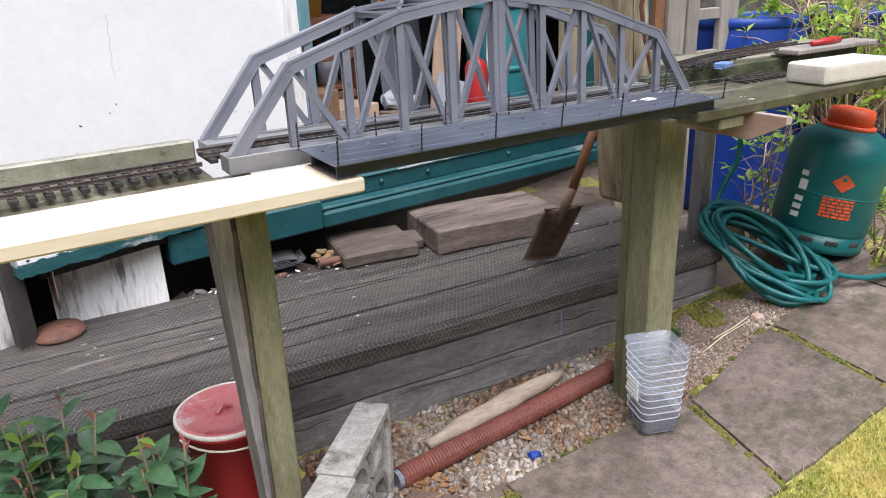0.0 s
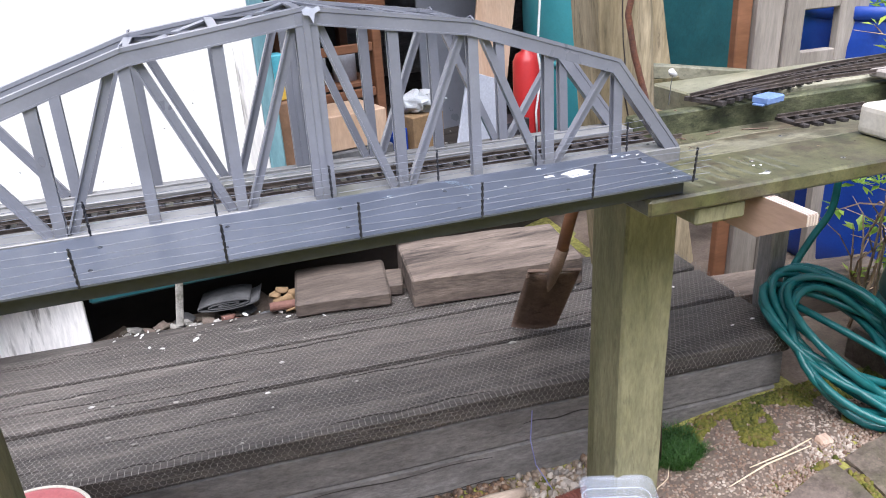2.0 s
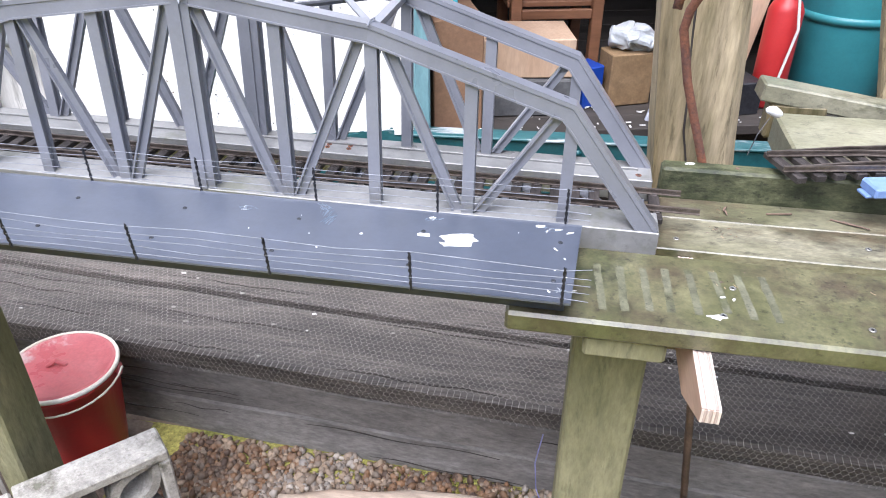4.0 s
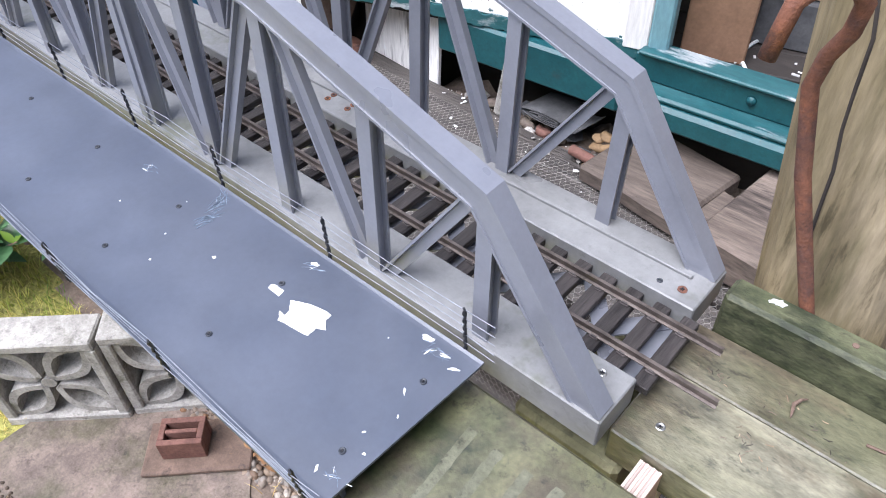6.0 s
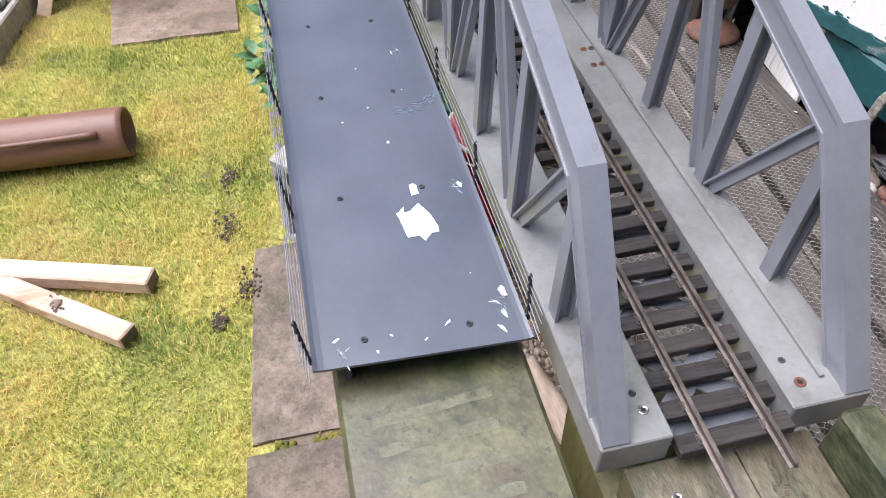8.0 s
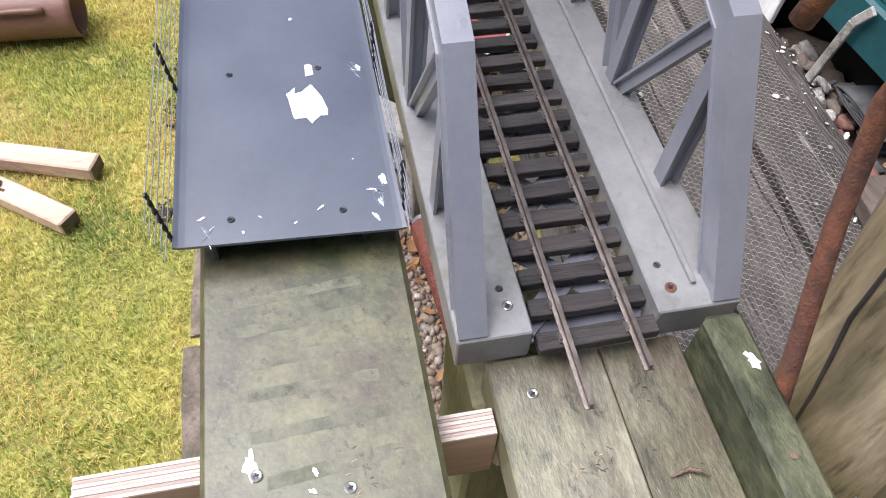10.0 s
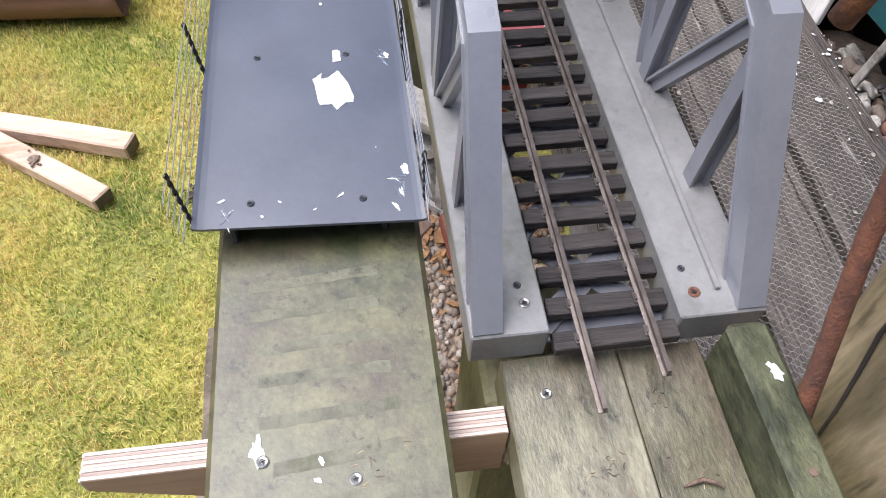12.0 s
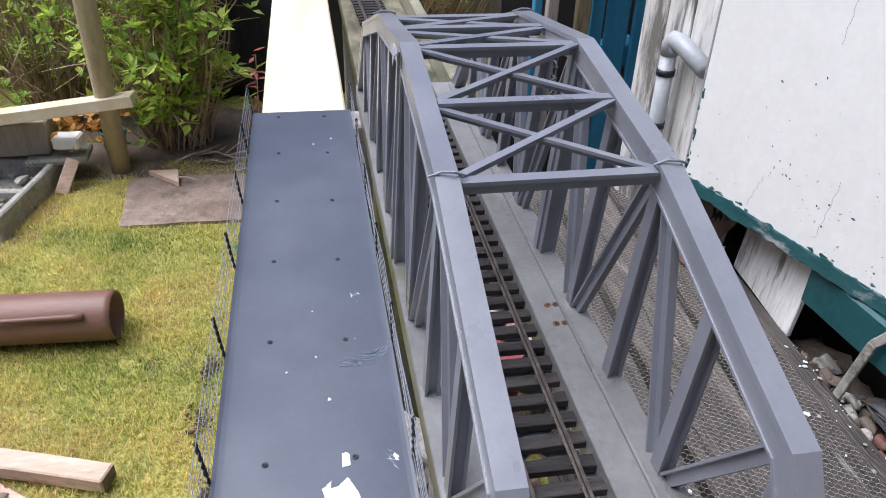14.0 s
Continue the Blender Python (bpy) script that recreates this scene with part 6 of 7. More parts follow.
part("iron_bar", bm, "rust", gp, "rusty hooked iron bar", True)

# ---- right-hand end: point track, gas bottle, hose ----
track("railway_track", [(0.285, 0.362), (0.40, 0.40), (0.56, 0.44), (0.75, 0.475), (1.0, 0.50)], "narrow model track points lying loose on the boards", True, 0.03, 0.030)
track("railway_track", [(0.285, 0.362), (0.42, 0.39), (0.60, 0.405), (0.82, 0.40), (1.0, 0.385)], "narrow model track points lying loose on the boards", False, 0.03, 0.0305)
motor = thing("point_motor", (0.425, 0.34, 0.002), "blue plastic point motor box beside the track", "point motor")
part("case", box((-0.027, -0.02, 0.0), (0.027, 0.02, 0.016), 0.003, Matrix.Translation((0.428, 0.335, 0.003)) @ pose(0, 0, 0, 0, 0, 14)), "blue_motor", motor)
part("flange", box((-0.034, -0.012, 0.0), (0.034, 0.012, 0.004), 0.001, Matrix.Translation((0.428, 0.335, 0.001)) @ pose(0, 0, 0, 0, 0, 14)), "blue_motor", motor)
board("board", (0.33, 0.402, -0.045), (1.25, 0.60, 0.011), "pale_board", "pale weathered board carrying the points")
top("board", plank((0, 0, -0.032), (0.62, 0.05, 0), 0.003, 8, 0.002, Matrix.Translation((0.31, 0.615, 0.055)) @ pose(0, 0, 0, 0, 9, 2)), "pale_board", "pale weathered board tilted behind the points", "board", "trestle boards")
top("packing_block", plank((0.325, 0.617, -0.045), (0.42, 0.66, 0.018), 0.004, 3, 0.002), "pine_post", "small pine packing block under the tilted board", "block")
flag = thing("marker_flag", (0.27, 0.44, 0.012), "white rag marker on a bent wire beside the points", "marker")
part("wire", tube([(0.262, 0.435, 0.0), (0.274, 0.45, 0.03), (0.290, 0.468, 0.05)], 0.0008, 6), "black_wire", flag)
bm = bmesh.new()
bmesh.ops.create_icosphere(bm, subdivisions=2, radius=0.011, matrix=Matrix.Translation((0.297, 0.478, 0.056)) @ pose(0, 0, 0, 0, 25, 30) @ Matrix.Diagonal((1.7, 0.5, 0.75, 1)))
part("rag", rough_up(bm, 0.004, 90), "bare_white", flag, "white rag", True)
for x, y, a in ((0.30, 0.335, 8), (0.40, 0.32, -30), (0.385, 0.325, -26)):
    top("track_pin", tube([(x - 0.018 * math.cos(radians(a)), y - 0.018 * math.sin(radians(a)), -0.0445), (x + 0.018 * math.cos(radians(a)), y + 0.018 * math.sin(radians(a)), -0.0435)], 0.0013, 6), "rust_dull", "loose rusty track pin on the board", "pin", "loose pins")
track("railway_track", [(0.47, 0.325), (0.70, 0.322)], "short brown track piece lying on the board", True, 0.03, -0.030)
bm = box((0, 0, 0), (0.30, 0.13, 0.058), 0.014, Matrix.Translation((0.468, 0.028, -0.0275)) @ pose(0, 0, 0, 0, 0, -3), seg=3)
top("cream_block", bm, "cream", "cream rounded block lying on the pale board", "block")
board("board", (0.75, 0.30, 0.012), (1.2, 0.395, 0.03), "fence_wood", "grey board lying across the trestle")
top("red_tool", tube([(0.86, 0.33, 0.04), (0.95, 0.33, 0.042), (1.03, 0.34, 0.04)], 0.012, 8, rs=[0.008, 0.013, 0.011]), "red_plastic", "red plastic tool handle on the boards", "tool", smooth=True)

GB = Vector((1.243, 0.452, -0.775))
top("timber_block", plank((1.08, 0.29, GZ), (1.42, 0.62, -0.812), 0.02, 5, 0.006), "block_timber", "rough old timber block under the gas bottle", "timber")
gas = thing("gas_bottle", GB, "green gas bottle with a red cap and printed red warning diamond", "gas bottle")
part("body", lathe([(0.12, 0.05), (0.150, 0.06), (0.160, 0.085), (0.161, 0.36), (0.156, 0.40), (0.135, 0.44), (0.095, 0.468), (0.06, 0.478), (0.0, 0.48)], GB, 48), "gas_green", gas, smooth=True)
part("weld_band", lathe([(0.1612, 0.222), (0.1624, 0.226), (0.1612, 0.230)], GB, 48), "gas_green", gas, smooth=True)
bm = lathe([(0.150, 0.0), (0.156, 0.0), (0.157, 0.02), (0.154, 0.075), (0.149, 0.075)], GB, 48, closed=True)
part("foot_ring", bm, "gas_green", gas, smooth=True)
for a in (200, 230, 262):
    sm = Matrix.Translation(GB + Vector((0.1545 * math.cos(radians(a)), 0.1545 * math.sin(radians(a)), 0.045))) @ pose(0, 0, 0, 0, 0, a)
    part("foot_slot", box((-0.004, -0.022, -0.010), (0.004, 0.022, 0.010), 0.004, sm), "inside", gas, "dark slot in the foot ring")
part("cap", lathe([(0.052, 0.478), (0.072, 0.480), (0.074, 0.52), (0.068, 0.545), (0.05, 0.55), (0.0, 0.55)], GB, 28), "red_print", gas, "red plastic valve cap", smooth=True)
part("collar", lathe([(0.050, 0.470), (0.085, 0.468), (0.085, 0.486), (0.050, 0.488)], GB, 32, closed=True), "red_print", gas, smooth=True)


def wrap(parent, name, shapes, ang, z, material, label, r=0.1622):
    """Flat print laid on the round wall of the bottle."""
    bm = bmesh.new()
    for pts_ in shapes:
        f, b = [], []
        for x, y in pts_:
            a = radians(ang) + x / r
            for lst, rr in ((f, r + 0.0006), (b, r - 0.0008)):
                lst.append(bm.verts.new(GB + Vector((rr * math.cos(a), rr * math.sin(a), z + y))))
        bm.faces.new(f)
        bm.faces.new(b[::-1])
        n = len(f)
        for k in range(n):
            bm.faces.new((f[k], b[k], b[(k + 1) % n], f[(k + 1) % n]))
    return part(name, bm, material, parent, label)


def quad(x0, y0, x1, y1):
    n = max(1, int(abs(x1 - x0) / 0.012))
    return [(x0 + (x1 - x0) * i / n, y0) for i in range(n + 1)] + [(x1 + (x0 - x1) * i / n, y1) for i in range(n + 1)]


wrap(gas, "warning_diamond", [[(-0.036, 0), (-0.018, -0.018), (0, -0.036), (0.018, -0.018), (0.036, 0), (0.018, 0.018), (0, 0.036), (-0.018, 0.018)]], 222, 0.285, "red_print", "red printed warning diamond")
wrap(gas, "flame_mark", [[(-0.007, 0.006), (0.0, 0.002), (0.007, 0.006), (0.004, 0.018), (0.0, 0.024), (-0.005, 0.016)]], 222, 0.290, "gas_green", "dark flame mark", 0.1630)
rnd = random.Random(3)
lines = []
for k in range(6):
    x = -0.05
    while x < 0.045:
        w = rnd.uniform(0.010, 0.026)
        lines.append(quad(x, -k * 0.0135, min(x + w, 0.05), -k * 0.0135 + 0.009))
        x += w + 0.004
wrap(gas, "warning_text", lines, 222, 0.215, "red_print", "rows of red printed bars")
vert = [quad(-0.016, k * 0.032, 0.014, k * 0.032 + 0.020) for k in range(3)] + [quad(-0.012, 0.11, 0.016, 0.15), quad(-0.014, 0.165, 0.010, 0.185)]
for shape_ in vert:
    wrap(gas, "side_print", [shape_], 178, 0.12, "white_print", "white printed bar on the side")

# the bottle stands askew
gas.scale = (1.13, 1.13, 0.99)
gas.rotation_euler = Matrix.Rotation(radians(9), 3, Vector((0.52, 0.855, 0))).to_euler()

hose = thing("garden_hose", (0.97, 0.43, -0.88), "green garden hose in a loose sprawling coil beside the gas bottle", "garden hose")
rnd = random.Random(8)
pts, turns, per = [], 13, 28
ha, hb = Vector((0.61, -0.79, 0)), Vector((0.79, 0.61, 0))
sway = [(rnd.uniform(-0.03, 0.03), rnd.uniform(-0.03, 0.03), rnd.uniform(0.15, 0.27), rnd.uniform(0.11, 0.19), rnd.uniform(-0.6, 0.6)) for _ in range(turns + 2)]
for i in range(turns * per):
    k, f = divmod(i, per)
    f /= per
    c0, c1 = sway[k], sway[k + 1]
    dx, dy, la, lb, tw = [u0 + (u1 - u0) * f for u0, u1 in zip(c0, c1)]
    a = f * math.tau
    q = Vector((0.93 + dx, 0.455 + dy, 0)) + ha * la * math.cos(a) + hb * lb * math.sin(a + tw)
    high = -0.785 - 0.105 * math.cos(a) + 0.006 * k + 0.025 * math.sin(2 * a + k) + 0.060 * math.sin(a)
    pts.append(Vector((q.x, q.y, max(high, ground_z(q.x, q.y) + 0.014))))
for _ in range(3):
    pts = [(pts[max(i - 1, 0)] + pts[i] * 2 + pts[min(i + 1, len(pts) - 1)]) / 4 for i in range(len(pts))]
part("coil", tube(pts, 0.0108, 10), "hose", hose, smooth=True)


def hose_run(name, line):
    """A smooth run of hose through a few points."""
    v = [Vector(q) for q in line]
    v = [v[0] * 2 - v[1]] + v + [v[-1] * 2 - v[-2]]
    out = []
    for i in range(1, len(v) - 2):
        for j in range(6):
            u = j / 6
            out.append(0.5 * (2 * v[i] + (v[i + 1] - v[i - 1]) * u + (2 * v[i - 1] - 5 * v[i] + 4 * v[i + 1] - v[i + 2]) * u * u + (3 * v[i] - v[i - 1] - 3 * v[i + 1] + v[i + 2]) * u ** 3))
    part(name, tube(out + [v[-2]], 0.0108, 10), "hose", hose, smooth=True)


hose_run("run", [(0.83, 0.70, -0.67), (0.93, 0.50, -0.73), (1.04, 0.34, -0.80), (1.20, 0.235, -0.855), (1.42, 0.20, -0.88), (1.8, 0.16, -0.88)])
hose_run("feed", [(0.86, 0.66, -0.69), (0.90, 0.68, -0.62), (0.97, 0.69, -0.53), (1.03, 0.69, -0.45), (1.05, 0.70, -0.36)])

# blue barrels, upright boards and a fence beyond
for x, y, r, h in ((1.75, 1.25, 0.29, 0.95), (2.45, 1.10, 0.29, 0.95), (3.0, 0.55, 0.29, 0.95)):
    bb = Vector((x, y, ground_z(x, y)))
    barrel = thing("barrel", bb, "blue plastic storage barrel beside the shed", "barrel", "blue barrels")
    part("body", lathe([(r * 0.92, 0), (r * 0.97, 0.03), (r, 0.10), (r, h * 0.45), (r * 1.02, h * 0.47), (r * 1.02, h * 0.5), (r, h * 0.52), (r, h - 0.12), (r * 0.93, h - 0.03), (r * 0.9, h)], bb, 40), "blue_plastic", barrel, smooth=True)
    part("rim", lathe([(r * 0.93, h - 0.04), (r * 0.97, h - 0.03), (r * 0.97, h + 0.01), (r * 0.9, h + 0.01)], bb, 40, closed=True), "blue_plastic", barrel, smooth=True)
for x0, x1, y, h, material, label in ((1.02, 1.075, 1.16, 0.75, "brown_wood", "red-brown upright plank beside the barrels"), (1.078, 1.186, 1.14, 0.80, "fence_wood", "grey weathered upright plank beside the barrels"),
                                    (1.189, 1.262, 1.13, 0.72, "fence_wood", "grey weathered upright plank beside the barrels"), (1.43, 1.555, 1.15, 0.80, "fence_wood", "thick grey-brown post beside the barrels")):
    top("upright_plank", plank((x0, y, ground_z(x0, y) - 0.02), (x1, y + 0.035, h), 0.004, 6, 0.003), material, label, "plank", "upright planks")
top("cross_rail", plank((1.264, 1.15, -0.13), (1.428, 1.185, -0.075), 0.004, 4, 0.002), "fence_wood", "grey rail between the upright planks", "rail")
top("cross_rail", plank((1.264, 1.15, 0.06), (1.428, 1.185, 0.11), 0.004, 4, 0.002), "fence_wood", "grey rail between the upright planks", "rail")
for lo, hi, tn, label in (((0.88, 0.84, GZ), (1.5, 1.0, -0.78), -6, "old dark timber lying beside the bed"),):
    c = (Vector(lo) + Vector(hi)) / 2
    top("stacked_timber", plank(Vector(lo) - c, Vector(hi) - c, 0.008, 6, 0.006, Matrix.Translation(c) @ pose(0, 0, 0, 0, 0, tn)), "block_timber", label, "timber", "stacked timbers")

# ---- the lawn's loose things ----
clay = thing("soil_pipe", (-1.72, -1.1, GZ), "brown plastic soil pipe with a side rib lying on the lawn", "pipe")
cz = GZ + 0.087
bm = bmesh.new()
prof_ = [(0.078, 0), (0.080, 0.02), (0.080, 1.3), (0.072, 1.3), (0.072, 0)]
lathe(prof_, (-1.712, -0.553, cz), 36, bm, pose(0, 0, 0, 90, 0, -3), closed=True)
part("pipe", bm, "clay_pipe", clay, smooth=True)
part("side_rib", tube([(-1.65, -0.63, cz + 0.045), (-1.645, -0.66, cz + 0.052), (-1.65, -0.9, cz + 0.052), (-1.665, -1.5, cz + 0.05)], 0.009, 8, rs=[0.012, 0.010, 0.007, 0.006]), "clay_pipe", clay, smooth=True)


def lawn_timber(end, back, w, h, label):
    e, b = Vector((*end, 0)), Vector((*back, 0))
    d = (e - b).normalized()
    m = axes(e, e - d, Vector((-d.y, d.x, 0)))
    m.translation = Vector((e.x, e.y, ground_z(e.x, e.y) + 0.012))
    zsign = 1 if (m.to_3x3() @ Vector((0, 0, 1))).z > 0 else -1
    lo, hi = (0, -w / 2, 0 if zsign > 0 else -h), (0.72, w / 2, h if zsign > 0 else 0)
    ob = top("timber_offcut", plank(lo, hi, 0.004, 8, 0.0015, m), "lawn_wood", label, "timber", "sawn offcuts on the lawn")
    inset = Vector((0, 0.004, 0.004))
    part("end_grain", box(Vector((-0.0012, lo[1], lo[2])) + inset, Vector((0.003, hi[1], hi[2])) - inset, 0, m), "block_timber", ob, "darker sawn end grain")
    return ob


lawn_timber((-0.915, -0.515), (-1.20, -0.90), 0.058, 0.042, "pale sawn timber length with a knot lying on the lawn")
lawn_timber((-1.09, -0.465), (-1.21, -0.83), 0.062, 0.045, "pale sawn timber length lying on the lawn")
rnd_bark = random.Random(83)
kn = lathe([(0.014, 0), (0.010, 0.002), (0.0, 0.003)], (-1.05, -0.70, GZ + 0.056), 12)
top("bark_knot", rough_up(kn, 0.003, 50), "soil", "dark bark crumbs on a timber", "bark")

for i in range(16):
    q = rnd_bark.gauss(0, 0.016), rnd_bark.gauss(0, 0.010)
    bm = lathe([(0.004, 0), (0.003, 0.002), (0, 0.003)], (-1.05 + q[0] + 0.4 * q[1], -0.70 + q[1], GZ + 0.0555), 6)
    top("bark_knot", rough_up(bm, 0.002, 90), "soil", "dark bark crumbs on a timber", "bark", "bark crumbs")

# ---- grass ----
rnd = random.Random(21)


def on_slab(x, y):
    for outline, _ in SLABS:
        inside_ = True
        n = len(outline)
        for i in range(n):
            (ax, ay), (bx, by) = outline[i], outline[(i + 1) % n]
            if (bx - ax) * (y - ay) - (by - ay) * (x - ax) < -0.004:
                inside_ = False
                break
        if inside_:
            return True
    return False


def grass(name, n, x0, x1, y0, y1, hlo, hhi, material, label, keep=None):
    vs, fs = [], []
    k = 0
    while k < n:
        x, y = rnd.uniform(x0, x1), rnd.uniform(y0, y1)
        edge = min(x - x0, x1 - x, y - y0, y1 - y)
        if edge < 0.45 and x1 - x0 > 2 and rnd.random() > max(0.0, edge / 0.45) and y < -0.6:
            k += 1
            continue
        if name == "grass" and rnd.random() < -0.9 * noise.noise((x * 9, y * 9, 5)) - 0.12:
            k += 1
            continue
        if on_slab(x, y) or (-0.62 < x and y > -0.235 and name == "grass" and y < 0.09) or (keep and not keep(x, y)):
            k += 1
            continue
        k += 1
        h = rnd.uniform(hlo, hhi) * (1 + 0.5 * noise.noise((x * 5, y * 5, 1)))
        a, w, b = rnd.uniform(0, 6.283), rnd.uniform(0.0007, 0.0015), rnd.uniform(0.3, 1.3) * h
        dx, dy = math.cos(a), math.sin(a)
        z = ground_z(x, y) - 0.002
        i = len(vs)
        px, py = -dy * w, dx * w
        vs += [(x - px, y - py, z), (x + px, y + py, z), (x + dx * b * 0.4 + px * 0.8, y + dy * b * 0.4 + py * 0.8, z + h * 0.7), (x + dx * b * 0.4 - px * 0.8, y + dy * b * 0.4 - py * 0.8, z + h * 0.7), (x + dx * b, y + dy * b, z + h)]
        fs += [(i, i + 1, i + 2, i + 3), (i + 3, i + 2, i + 4)]
    return stuff(name, vs, fs, material, label, "grass")


grass("grass", 150000, -3.0, 0.5, -2.0, -0.16, 0.008, 0.026, "blade", "short mossy lawn grass, yellow and green")
grass("grass", 60000, -3.0, 0.5, -2.0, -0.16, 0.008, 0.025, "straw", "dry yellow blades in the lawn")
grass("grass", 9000, 0.0, 1.6, -1.1, -0.22, 0.010, 0.028, "blade", "short lawn grass beside the paving")
grass("grass", 5000, -2.0, -0.95, -0.22, 0.2, 0.012, 0.035, "blade", "longer grass at the paving edge", lambda x, y: True)
grass("grass", 700, -0.9, 0.2, 0.09, 0.2, 0.02, 0.045, "blade", "grass tufts between gravel and paving", lambda x, y: noise.noise((x * 9, 1, 1)) > 0.05)
grass("weeds", 9000, 0.25, 0.50, 0.38, 0.56, 0.015, 0.055, "weed_leaf", "low green weeds behind the post", lambda x, y: (x - 0.372) ** 2 + (y - 0.485) ** 2 < 0.0065 + 0.009 * noise.noise((x * 22, y * 22, 2)))
# bare earth crumbs in the lawn
rnd = random.Random(19)
for x0_, y0_, r0_ in ((-1.28, -0.27, 0.035), (-1.02, -0.22, 0.045), (-1.50, -0.26, 0.03), (-0.93, -0.30, 0.022)):
    crumbs = bmesh.new()
    for i in range(80):
        x, y, r = x0_ + rnd.gauss(0, r0_ * 0.7), y0_ + rnd.gauss(0, r0_ * 0.45), rnd.uniform(0.002, 0.0065)
        bmesh.ops.create_icosphere(crumbs, subdivisions=1, radius=r, matrix=Matrix.Translation((x, y, ground_z(x, y) + 0.010 + r * 0.3)) @ Matrix.Diagonal((rnd.uniform(0.8, 1.5), 1, rnd.uniform(0.5, 0.9), 1)))
    tagged(solid("soil", rough_up(crumbs, 0.004, 60), "dark_soil", True), "crumbs of bare dark soil in the lawn", "soil", "", "stuff")

# ---- shrubs ----


def leaf_mesh(name, material, l=0.075, w=0.032):
    bm = bmesh.new()
    n = 6
    mid, lf, rt = [], [], []
    for i in range(n + 1):
        f = i / n
        ww = w / 2 * math.sin(math.pi * f ** 0.8) * (1 - 0.15 * f) if 0 < f < 1 else 0.0005
        x, z = l * f, -0.018 * f * f * l / 0.075
        mid.append(bm.verts.new((x, 0, z)))
        lf.append(bm.verts.new((x, ww, z + ww * 0.28)))
        rt.append(bm.verts.new((x, -ww, z + ww * 0.28)))
    for i in range(n):
        bm.faces.new((mid[i], mid[i + 1], lf[i + 1], lf[i]))
        bm.faces.new((rt[i], rt[i + 1], mid[i + 1], mid[i]))
    me = bpy.data.meshes.new(name)
    bm.to_mesh(me)
    bm.free()
    me.materials.append(M[material])
    me.polygons.foreach_set("use_smooth", [True] * len(me.polygons))
    return me


def near_shrub(at, size, stems, per, seed, label):
    """Broad-leaved shrub: each leaf a part."""
    rr = random.Random(seed)
    sh = thing("shrub", at, label, "shrub", "shrubs")
    inv = Matrix.Translation(Vector(at)).inverted()
    kinds = [leaf_mesh("leaf", "leaf", 0.092, 0.050), leaf_mesh("leaf", "leaf", 0.074, 0.042), leaf_mesh("leaf", "leaf_fresh", 0.058, 0.027), leaf_mesh("leaf", "leaf_red", 0.038, 0.010)]
    for s in range(stems):
        a = rr.uniform(0, 6.283)
        q = rr.uniform(0.02, 1) ** 0.6
        tip = Vector(at) + Vector((math.cos(a) * size[0] * q, math.sin(a) * size[1] * q, size[2] * rr.uniform(0.6, 1.0) * (1.15 - 0.45 * q)))
        root = Vector(at) + Vector((math.cos(a) * size[0] * q * 0.35, math.sin(a) * size[1] * q * 0.35, 0))
        midp = (root + tip) / 2 + Vector((0, 0, 0.03))
        part("stem", tube([root, midp, tip], 0.004, 5, rs=[0.005, 0.004, 0.002]), "twig", sh)
        for k in range(per):
            f = 1 - 0.62 * (1 - (k + 0.5 * rr.random()) / per) ** 1.25
            p = root * (1 - f) ** 2 + midp * 2 * f * (1 - f) + tip * f * f
            last = k >= per - 3
            me = kinds[3] if last and rr.random() < 0.45 else kinds[2] if last and rr.random() < 0.5 else rr.choice(kinds[:2])
            ob = new("leaf", me)
            ob.parent = sh
            ob.matrix_parent_inverse = inv
            sc = rr.uniform(0.8, 1.15) * (0.75 if last else 1.0)
            turn = a * 57.3 + 180 * (k % 2) + 90 * ((k // 2) % 2) + rr.uniform(-25, 25)
            ob.matrix_basis = Matrix.Translation(p) @ pose(0, 0, 0, 0, 0, turn) @ pose(0, 0, 0, rr.uniform(-15, 15), -62 if me is kinds[3] else rr.uniform(-48, 2), 0) @ Matrix.Scale(sc, 4)
    return sh


near_shrub((-1.56, 0.36, GZ), (0.18, 0.20, 0.58), 24, 12, 4, "low evergreen shrub with glossy leaves and red young tips")
near_shrub((-1.345, 0.29, GZ), (0.09, 0.11, 0.49), 12, 11, 7, "low evergreen shrub with glossy leaves beside the timber post")
near_shrub((-1.88, 0.06, GZ), (0.40, 0.26, 0.42), 27, 11, 5, "low evergreen shrub with glossy leaves and red young tips")


